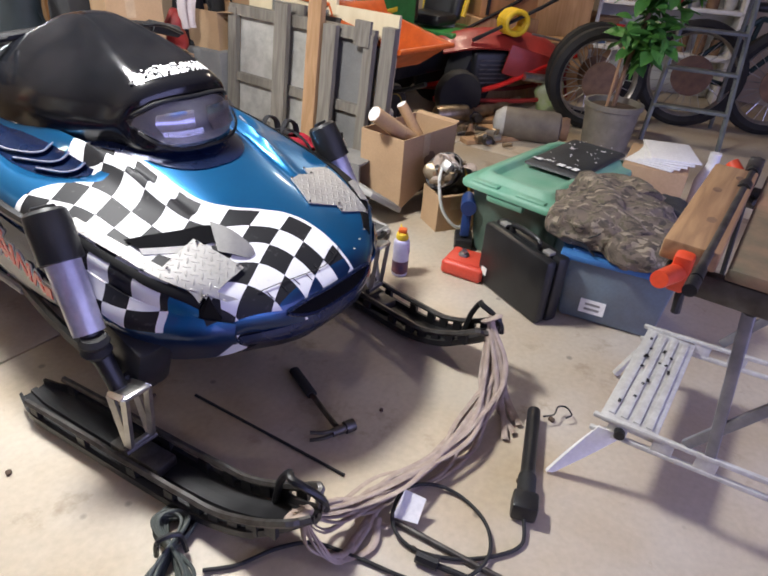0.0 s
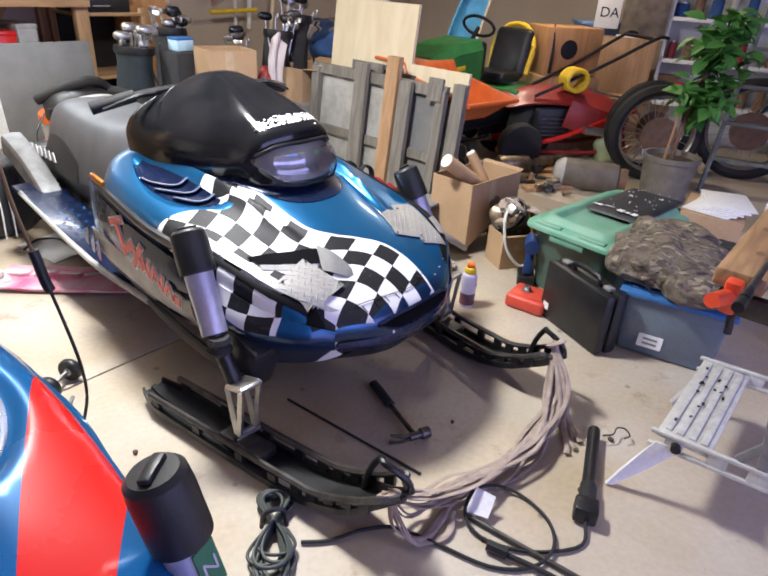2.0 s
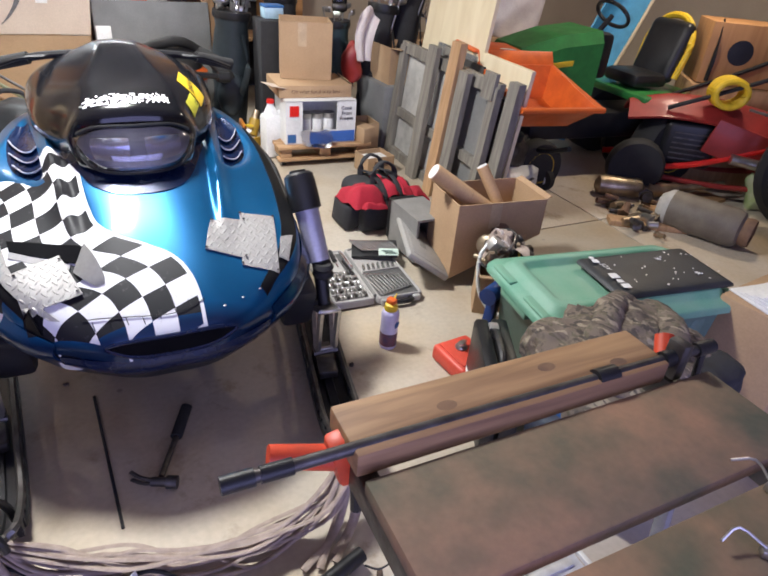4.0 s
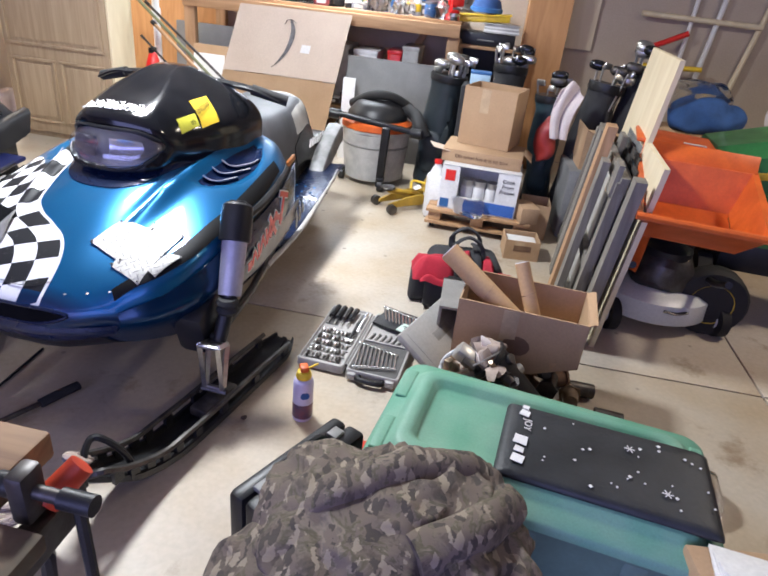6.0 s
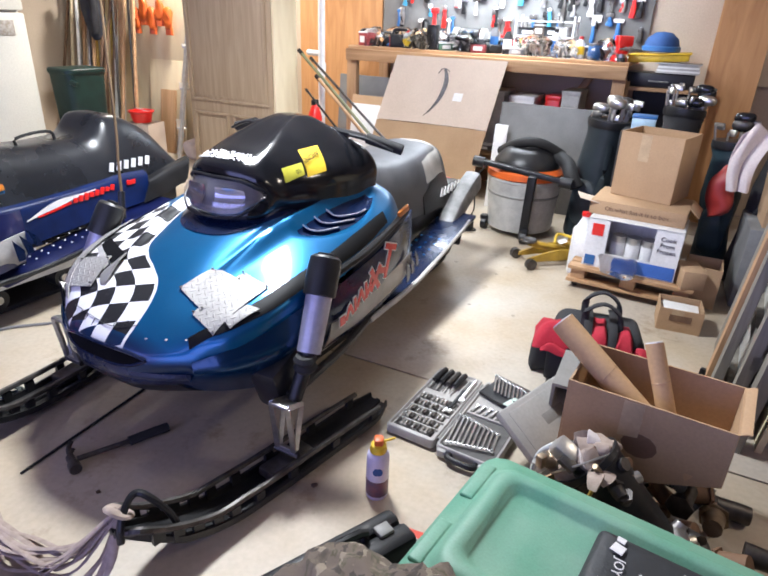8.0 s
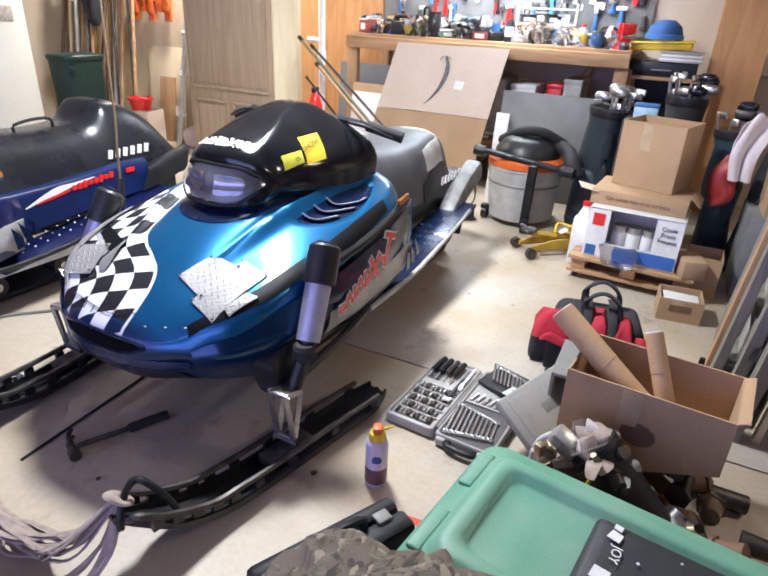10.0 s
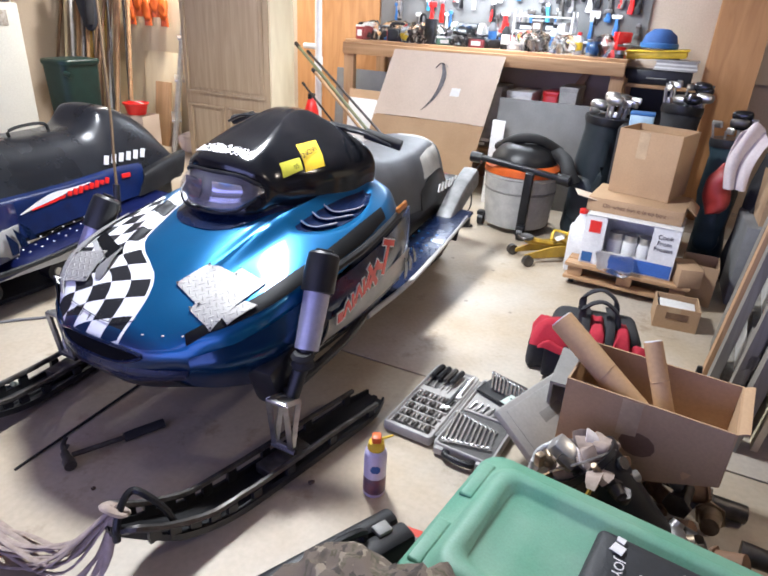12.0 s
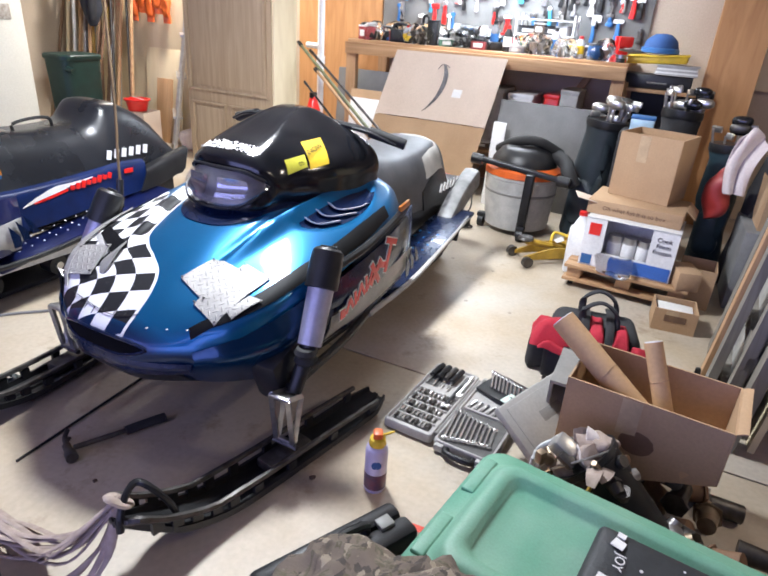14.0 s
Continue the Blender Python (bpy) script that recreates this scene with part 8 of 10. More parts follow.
def food_carton():
    T = thing("printed_carton", (0.775, 2.37, 0.12), 10, label="white and blue printed carton with torn opening holding cans", category="carton")
    w, d, h = 0.43, 0.25, 0.25
    part("base", bx(B(), (w, d, 0.005), (0, 0, 0.0025)), WHITE, T, "white card")
    part("back", bx(B(), (w - 0.012, 0.005, h - 0.012), (0, d / 2 - 0.003, h / 2)), WHITE, T)
    for s_ in (-1, 1):
        part("side", bx(B(), (0.005, d - 0.012, h - 0.012), (s_ * (w / 2 - 0.003), 0, h / 2)), WHITE, T)
    for x, ww in ((-0.165, 0.10), (0.155, 0.12)):
        part("front_panel", bx(B(), (ww, 0.005, h - 0.012), (x, -d / 2, h / 2)), WHITE, T)
    part("torn_front", crumple(bx(B(), (0.21, 0.005, 0.075), (-0.01, -d / 2 + 0.0005, 0.043)), 0.004, 30), WHITE, T)
    part("top", bx(B(), (w, d, 0.004), (0, 0, h)), WHITE, T)
    part("blue_band", bx(B(), (0.28, 0.002, 0.065), (0.07, -d / 2 - 0.0042, 0.04)), node_mat("print_blue", (0.05, 0.16, 0.55), 0.5), T, "blue printed band")
    part("blue_block", bx(B(), (0.05, 0.002, 0.05), (-0.18, -d / 2 - 0.0042, 0.035)), BLUE_LID, T)
    part("red_badge", bx(B(), (0.055, 0.002, 0.06), (-0.165, -d / 2 - 0.0042, 0.195)), RED, T, "red printed badge")
    for k, word in enumerate(("Cook", "From", "Frozen")):
        lettering("print", word, 0.030, BLACK, T, (0.155, -d / 2 - 0.0045, 0.205 - 0.03 * k), (90, 0, 0))
    T2 = [thing("tin", (0.775 + x * math.cos(radians(10)) + 0.04 * math.sin(radians(10)), 2.37 + x * math.sin(radians(10)) - 0.04, 0.128), label="silver tin inside the torn carton", category="tin", group="tins in the carton") for x in (-0.07, 0.0, 0.07)]
    for t_ in T2:
        part("body", lathe(B(), [(0.035, 0), (0.036, 0.003), (0.034, 0.006), (0.034, 0.15), (0.036, 0.155), (0.001, 0.153)], n=18), ALU, t_)
        part("label", lathe(B(), [(0.0345, 0.03), (0.035, 0.032), (0.035, 0.12), (0.0345, 0.122)], n=18, cap=False), PAPER, t_)
    single("plastic_bag", crumple(blob(B(), (0.09, 0.05, 0.05), (0, 0, 0.04), 3), 0.025, 18, 5), FILM, (0.765, 2.20, 0.12), 0, "crumpled clear plastic bag on the pallet", "plastic bag", sharp=60)


food_carton()


def flat_carton():
    T = thing("flat_carton", (0.745, 2.46, 0.372), 9, label="flat brown printed parcel carton with open end flaps", category="cardboard box")
    part("shell", bx(B(), (0.44, 0.32, 0.07), (0, 0, 0.036), 0.003), CARD, T)
    part("flap", bx(B(), (0.10, 0.12, 0.004), (-0.24, -0.12, 0.066), 0.001, rot=(0, 12, 20)), CARD_PALE, T)
    part("flap", bx(B(), (0.06, 0.2, 0.004), (0.245, 0.02, 0.06), 0.001, rot=(0, 40, 0)), CARD, T)
    lettering("print", "Oh what fun it is to box", 0.030, RUST, T, (0, -0.1615, 0.036), (90, 0, 0))


flat_carton()
carton("cardboard_box", (0.735, 2.575, 0.445), -3, 0.30, 0.26, 0.315, "large empty open brown cardboard box on top of the stack")
single("wood_block", bx(B(), (0.10, 0.16, 0.09), (0, 0, 0.045), 0.003), CARD, (1.06, 2.33, 0.12), 30, "brown folded cardboard piece on the pallet", "cardboard")
T = carton("cardboard_box", (1.10, 2.11, 0), 18, 0.18, 0.16, 0.105, "small brown carton of fasteners with hand holes")
part("hand_hole", bx(B(), (0.09, 0.002, 0.03), (0.0, -0.081, 0.065), 0.0), RUST, T)
part("fastener_packet", crumple(bx(B(), (0.15, 0.12, 0.02), (0, 0, 0.075), 0.004), 0.006, 30), PAPER, T)
T = carton("cardboard_box", (1.09, 2.47, 0), 12, 0.16, 0.18, 0.2, "tall brown carton standing behind the boards")


def milk_jug():
    T = thing("jug", (0.51, 2.37, 0.0), 20, label="white translucent plastic jug of fluid", category="jug")
    part("body", bx(B(), (0.11, 0.11, 0.26), (0, 0, 0.13), 0.025), WHITE, T)
    part("neck", lathe(B(), [(0.045, 0.25), (0.03, 0.29), (0.02, 0.31), (0.02, 0.325)], n=14), WHITE, T)
    part("cap", lathe(B(), [(0.023, 0.322), (0.023, 0.342), (0.001, 0.344)], n=14), RED, T)
    part("handle", tube(B(), [(0.03, -0.03, 0.28), (0.06, -0.055, 0.24), (0.05, -0.05, 0.16)], 0.013, 8, 4), WHITE, T)


milk_jug()


def tool_bag():
    T = thing("tool_bag", (0.96, 1.46, 0), 22, label="red and black canvas tool bag slumped on the floor", category="tool bag")
    part("body", crumple(bx(B(), (0.32, 0.22, 0.20), (0, 0, 0.105), 0.05, seg=4), 0.02, 9, 4), BAG_BLACK, T, "black canvas body")
    part("front_pocket", crumple(bx(B(), (0.15, 0.07, 0.14), (-0.10, -0.13, 0.075), 0.025, seg=3), 0.015, 14, 2), BAG_BLACK, T)
    part("end_pocket", crumple(bx(B(), (0.10, 0.16, 0.13), (-0.18, -0.03, 0.07), 0.03, seg=3), 0.018, 12, 5), BAG_BLACK, T)

    def draped(x0, x1, y0, y1, z0, sag, seed):
        rows = []
        for i in range(9):
            row = []
            for j in range(9):
                x, y = x0 + (x1 - x0) * i / 8, y0 + (y1 - y0) * j / 8
                e = max(abs(i - 4), abs(j - 4)) / 4
                row.append((x, y, z0 - sag * e ** 3 + 0.03 * noise.noise(Vector((x * 13, y * 13, seed)))))
            rows.append(row)
        return surface(B(), rows, 20, 20, 0.006)
    for args in ((-0.23, -0.05, -0.17, 0.02, 0.215, 0.07, 2), (-0.04, 0.03, -0.15, 0.06, 0.222, 0.05, 5), (0.05, 0.12, -0.16, 0.05, 0.215, 0.06, 7), (0.10, 0.22, -0.19, -0.06, 0.17, 0.07, 9), (-0.20, -0.06, -0.2, -0.13, 0.165, 0.03, 12)):
        part("red_panel", draped(*args), BAG_RED, T, "bright red canvas panel", sharp=70)
    for y in (-0.05, 0.06):
        part("handle", tube(B(), [(-0.06, y, 0.2), (-0.055, y, 0.27), (0.0, y + 0.01, 0.30), (0.055, y, 0.27), (0.07, y, 0.2)], 0.015, 8, 5, flat=0.5), BAG_BLACK, T, "black webbing handle")
    for x in (-0.045, 0.042):
        part("strap", tube(B(), [(x, -0.16, 0.06), (x, -0.15, 0.17), (x, -0.04, 0.238), (x, 0.08, 0.225)], 0.016, 6, 4, flat=0.25), BAG_BLACK, T)
    part("zip_roll", cyl(B(), (0.16, -0.15, 0.11), (0.19, -0.07, 0.12), 0.03, n=14), BAG_BLACK, T)


tool_bag()
T = thing("grey_crate", (1.04, 1.16, 0), 14, label="grey box with a dark open front behind the carton", category="crate")
part("shell", open_box(B(), 0.16, 0.2, 0.24, 0.01), GREY, T).matrix_basis = pose(0, -0.1 * S, 0.12 * S, 90, 0, 0) @ pose(0, 0, -0.12 * S)
part("inside", bx(B(), (0.13, 0.02, 0.19), (0, 0.06, 0.11)), BLACK, T)


# ---- boards leaning beside the orange cart ----
LB = Vector((1.475, 1.31, 0))
LW = Vector((-0.155, 0.988, 0)).normalized()
LN = Vector((-LW.y, LW.x, 0))  # towards the machine


def leaner(name, w0, w1, z1, off, mat_, label, thick=0.02, category="board", z0=0.0, lean=0.09, parent=None):
    """A board standing on edge and leaning; w along the row, off towards the machine."""
    ln = LN * off
    a = LB + LW * w0 + ln
    h = Vector((lean, 0, 1)) * 1.0
    bm = B()
    r = []
    for w in (0, w1 - w0):
        r.append([LW * w + Vector((lean * zz, 0, zz)) + LN * t for zz, t in ((z0, 0), (z1, 0), (z1, thick), (z0, thick))])
    skin(bm, r)
    if parent is not None:
        o = part(name, bm, mat_, None, label)
        o.parent = parent
        o.matrix_basis = Matrix.Translation((a - Vector(parent["base"])) * S)
        return o
    return single(name, bm, mat_, a, 0, label, category, "boards leaning in a row")


leaner("plywood_sheet", 0.02, 0.45, 0.75, -0.10, CREAM_BOARD, "cream plywood sheet with stepped top leaning in a row")
leaner("plywood_sheet", 0.45, 1.15, 1.07, -0.10, CREAM_BOARD, "tall cream plywood sheet leaning in a row")
frame_ = thing("panel_frame", LB + LN * 0.0, label="weathered grey timber panel with frame and recessed boards", category="wooden panel")
frame_["base"] = tuple(LB + LN * 0.0)
for w0, w1, z0, z1, off, th, m_, nm in ((0.08, 1.2, 0.62, 0.68, 0.0, 0.03, GREY_WOOD, "rail"), (0.08, 1.2, 0.0, 0.05, 0.0, 0.03, GREY_WOOD, "rail"), (0.08, 1.2, 0.25, 0.30, 0.0, 0.025, GREY_WOOD, "rail"), (0.08, 0.14, 0, 0.66, 0.005, 0.035, GREY_WOOD, "stile"), (1.13, 1.2, 0, 0.66, 0.005, 0.035, GREY_WOOD, "stile"), (0.14, 0.42, 0.02, 0.63, -0.012, 0.012, MASONRY, "panel"), (0.42, 0.75, 0.02, 0.63, -0.012, 0.012, PALE_GREY, "panel"), (0.75, 1.13, 0.02, 0.63, -0.012, 0.012, PALE_GREY, "panel"), (0.10, 0.2, 0.6, 0.72, 0.03, 0.02, GREY_WOOD, "cleat"), (0.62, 0.74, 0.64, 0.73, -0.03, 0.02, GREY_WOOD, "cleat")):
    leaner(nm, w0, w1, z1, off, m_, "", th, z0=z0, parent=frame_)
del frame_["base"]
leaner("grey_plank", 0.30, 0.39, 0.68, 0.05, GREY_WOOD, "weathered grey plank leaning on the panel", 0.03)
leaner("grey_plank", 0.66, 0.76, 0.735, 0.05, GREY_WOOD, "weathered grey plank leaning on the panel", 0.03)
leaner("brown_plank", 0.40, 0.49, 0.80, 0.055, PINE_UP, "brown construction stud leaning on the panel", 0.04)
leaner("grey_plank", -0.02, 0.06, 0.70, -0.04, GREY_WOOD, "grey weathered board edge leaning in a row", 0.04)
# boards coloured dark to stand in for the shaded gaps of the row
for k in range(5):
    leaner("dark_board", 0.1 + 0.1 * k, 0.55 + 0.1 * k, 0.6 + 0.03 * k, -0.04 - 0.012 * k, (GAP_SHADE_BOARD, MASONRY, GAP_SHADE_BOARD, GAP_SHADE_BOARD, MASONRY)[k], "stored board darkening the gaps in the leaning row", 0.008)
T = thing("caulk_bottle", (1.335, 1.44, 0), label="white plastic bottle wedged between the boards", category="bottle")
part("body", lathe(B(), [(0.03, 0), (0.032, 0.01), (0.032, 0.11), (0.015, 0.14), (0.01, 0.15)], n=14), WHITE, T)
part("cap", lathe(B(), [(0.011, 0.15), (0.009, 0.175), (0.001, 0.177)], n=10), BLACK, T)


# ---- golf bags, towel and shelf by the post ----
DARK_NYLON = node_mat("dark_nylon", (0.014, 0.022, 0.026), 0.5, second=(0.03, 0.04, 0.046), scale=6, bump=0.5, fine=25)


def golf_bag(at, h, r, mat_, label, lean, seed, heads=7):
    rnd = random.Random(seed)
    T = thing("golf_bag", at, label=label, category="golf bag", group="golf bags by the wall", tilt=lean)
    part("body", crumple(lathe(B(), [(r * 0.9, 0), (r, 0.03), (r * 0.95, h * 0.35), (r * 1.05, h * 0.6), (r * 0.9, h * 0.9), (r, h)], n=22), 0.02, 9, seed), mat_, T)
    part("pocket", crumple(blob(B(), (r * 0.7, r * 0.5, h * 0.2), (0, -r * 0.8, h * 0.35), 3, False), 0.015, 12, seed), mat_, T)
    part("collar", lathe(B(), [(r * 1.02, h * 0.96), (r * 1.06, h * 0.98), (r * 1.04, h * 1.02), (r * 0.9, h * 1.02)], n=20), BLACK, T)
    part("strap", tube(B(), [(r * 0.6, -r * 0.8, h * 0.85), (r * 0.9, -r * 1.5, h * 0.6), (r * 0.5, -r * 1.0, h * 0.3)], 0.02, 6, 4, flat=0.25), mat_, T)
    for k in range(heads):
        x, y = rnd.uniform(-r * 0.7, r * 0.7), rnd.uniform(-r * 0.6, r * 0.6)
        tip = Vector((x * 1.6, y * 1.5, h + rnd.uniform(0.03, 0.13)))
        c = part("club", cyl(B(), (x, y, h * 0.8), tip, 0.006, n=8), STEEL, T)
        if k % 3 == 0:
            part("club_head", blob(B(), (0.05, 0.035, 0.028), tip, 3, False), rnd.choice((GLOSS_BLACK, DARK_STEEL, STEEL)), c, "dark glossy driver head")
        else:
            part("club_head", bx(B(), (0.06, 0.016, 0.035), tip + Vector((0.02, 0, 0)), 0.006, rot=(rnd.uniform(-20, 20), 0, rnd.uniform(0, 180))), STEEL, c, "bright iron head")
    return T


golf_bag((0.27, 2.98, 0), 0.72, 0.115, DARK_NYLON, "black green nylon golf bag with bright irons", (0, 4), 3, 15)
golf_bag((0.62, 3.20, 0), 0.80, 0.11, BAG_BLACK, "black golf bag with hooded woods", (-4, 2), 9, 16)
golf_bag((1.20, 2.86, 0), 0.82, 0.10, BAG_BLACK, "black golf bag leaning against the boards", (-3, 6), 14, 10)
golf_bag((1.38, 2.98, 0), 0.92, 0.10, BAG_BLACK, "tall black golf bag with iron heads", (0, 7), 21, 12)
golf_bag((1.02, 2.95, 0), 0.70, 0.09, TEAL_CLOTH, "slim dark golf bag beside the towel", (0, -3), 27, 7)


def hung_towel(at):
    rows = []
    for k in range(8):
        q = k / 7
        rows.append([(-0.05 - 0.03 * math.sin(q * 3) + 0.016 * j * (1.2 - 0.4 * q) + 0.01 * math.sin(j * 1.7 + 3 * q), 0.022 * math.sin(j * 1.5 + q * 2), 0.30 - 0.32 * q - 0.02 * abs(j - 3) * (1 - q)) for j in range(8)])
    single("towel", surface(B(), rows, 18, 18, 0.003), PALE_CLOTH, at, 20, "pale pinkish towel draped over the golf clubs", "towel", sharp=70)


hung_towel((1.12, 2.62, 0.55))
single("cloth", crumple(blob(B(), (0.06, 0.05, 0.14), (0, 0, 0.12), 4), 0.03, 10, 6), MAROON, (1.04, 2.66, 0.38), 10, "dark red cloth hanging under the towel", "cloth", sharp=70)


def wall_shelf():
    T = thing("side_shelf", on_room(1.2, 3.68, 0), 12.8, label="timber shelf between the bench and the post", category="shelf")
    for zz in (0.86, 0.45):
        part("board", bx(B(), (0.5, 0.4, 0.022), (0, 0, zz), 0.003), PINE, T)
    for x in (-0.24, 0.24):
        for y in (-0.18, 0.18):
            part("post", bx(B(), (0.04, 0.04, 0.9), (x, y, 0.45), 0.003), PINE_UP, T)
    part("back", bx(B(), (0.5, 0.01, 0.85), (0, 0.2, 0.45)), BLACK, T)


wall_shelf()
T = thing("knit_hat", on_room(1.12, 3.60, 1.09), 20, label="blue knitted cap on a stack", category="cap")
part("crown", lathe(B(), [(0.11, 0), (0.11, 0.03), (0.095, 0.08), (0.05, 0.115), (0.001, 0.12)], n=22), SCREEN_BLUE, T)
part("brim", lathe(B(), [(0.108, 0.0), (0.118, 0.005), (0.118, 0.03), (0.108, 0.035)], n=22), BLUE_LID, T)
T = thing("yellow_tray", on_room(1.12, 3.60, 1.02), 12.8, label="bright yellow plastic tray", category="tray")
part("base", bx(B(), (0.36, 0.2, 0.04), (0, 0, 0.03), 0.008, rot=(0, -4, 0)), YELLOW, T)
part("rim", bx(B(), (0.38, 0.22, 0.012), (0, 0, 0.055), 0.004, rot=(0, -4, 0)), YELLOW, T)
T = thing("paper_stack", on_room(1.25, 3.60, 0.965), 12.8, label="stack of white papers and books", category="papers")
for k in range(5):
    part("book", bx(B(), (0.26 - 0.006 * k, 0.2, 0.0105), (0.003 * (k % 2), 0, 0.0055 + 0.011 * k), 0.001), PAPER if k % 2 else PALE_GREY, T)
part("cover", bx(B(), (0.27, 0.21, 0.008), (0, 0, 0.06), 0.002), PALE_GREY, T)
T = thing("toolbox", on_room(1.15, 3.62, 0.872), 12.8, label="black toolbox on the side shelf", category="toolbox")
part("body", bx(B(), (0.42, 0.22, 0.09), (0, 0, 0.045), 0.008), BLACK, T)
part("handle", tube(B(), [(-0.06, -0.112, 0.04), (0, -0.125, 0.04), (0.06, -0.112, 0.04)], 0.006, 6, 3), GREY, T)
T = thing("sealed_tub", (0.56, 2.83, 0.72), 15, label="pale blue lidded plastic tub", category="tub")
part("body", bx(B(), (0.12, 0.1, 0.07), (0, 0, 0.035), 0.01), node_mat("ice_blue", (0.45, 0.65, 0.78), 0.3), T)
part("lid", bx(B(), (0.125, 0.105, 0.014), (0, 0, 0.072), 0.004), BLUE_LID, T)
single("stool_column", bx(B(), (0.2, 0.2, 0.72), (0, 0, 0.36), 0.01), BAG_BLACK, (0.56, 2.83, 0), 12, "dark upright storage case under the tub", "storage case")


# ---- cart, mower, tractor and the far side ----
def dump_cart():
    T = thing("garden_cart", (1.775, 1.62, 0), 4, label="orange plastic garden cart with open hopper", category="garden cart")
    W, D = 0.40, 0.56
    def quad_ring(z, w, d, dy=0):
        return [Vector((-w / 2, -d / 2 + dy, z)), Vector((w / 2, -d / 2 + dy, z)), Vector((w / 2, d / 2 + dy, z)), Vector((-w / 2, d / 2 + dy, z))]
    bm = B()
    def tilted(z, w, d, dy, rise):
        return [p + Vector((0, 0, rise * (p.y + d / 2 - dy) / d)) for p in quad_ring(z, w, d, dy)]
    skin(bm, [tilted(0.47, 0.32, 0.26, 0.0, 0.06), tilted(0.595, W, 0.46, -0.06, 0.10), tilted(0.597, W + 0.05, 0.52, -0.06, 0.10), tilted(0.575, W + 0.05, 0.52, -0.06, 0.10), tilted(0.573, W + 0.01, 0.47, -0.06, 0.10), tilted(0.46, 0.33, 0.27, 0.0, 0.06)], False)
    bx(bm, (0.31, 0.25, 0.01), (0, 0.0, 0.50), rot=(13, 0, 0))
    part("hopper", bm, ORANGE, T, "orange hopper")
    part("back_panel", bx(B(), (0.44, 0.018, 0.09), (0, 0.20, 0.715), 0.006, rot=(-30, 0, 0)), ORANGE, T)
    part("top_lid", bx(B(), (0.44, 0.24, 0.018), (-0.03, 0.34, 0.745), 0.006, rot=(2, 2, 0)), ORANGE, T, "orange lid panel")
    part("chassis", bx(B(), (0.20, 0.16, 0.22), (0, 0.26, 0.36), 0.02), BLACK, T, "black motor housing")
    part("chute", surface(B(), [[(-0.20, -0.02, 0.50), (-0.12, -0.06, 0.50)], [(-0.19, 0.0, 0.36), (-0.12, -0.02, 0.34)], [(-0.17, 0.05, 0.25), (-0.12, 0.03, 0.24)]], 6, 4, 0.008), ORANGE, T)
    part("lid_mark", bx(B(), (0.09, 0.02, 0.002), (-0.02, 0.27, 0.7535), rot=(2, 2, 0)), PAPER, T)
    part("rim_bar", tube(B(), [(-0.225, -0.32, 0.59), (0.225, -0.32, 0.59)], 0.013, 8, 1), ORANGE, T)
    for x in (-0.17, 0.17):
        part("frame_bar", tube(B(), [(x, -0.2, 0.36), (x, 0.0, 0.28), (x, 0.35, 0.2)], 0.014, 8, 3), BLACK, T)
        w = part("wheel", cyl(B(), (x - 0.03, 0.3, 0.15), (x + 0.03, 0.3, 0.15), 0.15, n=22), BLACK_MATTE, T)
        part("hub", cyl(B(), (x - 0.034, 0.3, 0.15), (x + 0.034, 0.3, 0.15), 0.06, n=16), GREY, w)


dump_cart()


def mower():
    T = thing("lawn_mower", (1.76, 1.78, 0), 25, label="old white-decked lawn mower with a dark engine", category="lawn mower")
    part("deck", lathe(B(), [(0.24, 0.06), (0.245, 0.07), (0.24, 0.15), (0.2, 0.175), (0.001, 0.18)], n=30, sy=0.85), CREAM, T, "white steel deck")
    part("deck_label", tube(B(), [(-0.05, -0.205, 0.13), (0.0, -0.212, 0.125), (0.05, -0.205, 0.13)], 0.012, 6, 3, flat=0.5), DARK_STEEL, T)
    part("engine", crumple(lathe(B(), [(0.12, 0.17), (0.13, 0.2), (0.125, 0.28), (0.09, 0.32), (0.001, 0.33)], n=20), 0.02, 14, 3), DARK_STEEL, T, "dark greasy engine")
    part("shroud", lathe(B(), [(0.10, 0.30), (0.10, 0.34), (0.06, 0.36), (0.001, 0.362)], (0.0, 0.0, 0.0), 20), BLACK, T)
    part("muffler", cyl(B(), (0.12, -0.05, 0.22), (0.12, 0.06, 0.22), 0.035, n=14), RUST, T)
    for x, y in ((0.24, -0.14), (-0.24, -0.14), (0.24, 0.16), (-0.24, 0.16)):
        w = part("wheel", cyl(B(), (x - 0.02, y, 0.07), (x + 0.02, y, 0.07), 0.07, n=18), BLACK_MATTE, T)
        part("hub", cyl(B(), (x - 0.024, y, 0.07), (x + 0.024, y, 0.07), 0.035, n=12), CREAM, w)


mower()


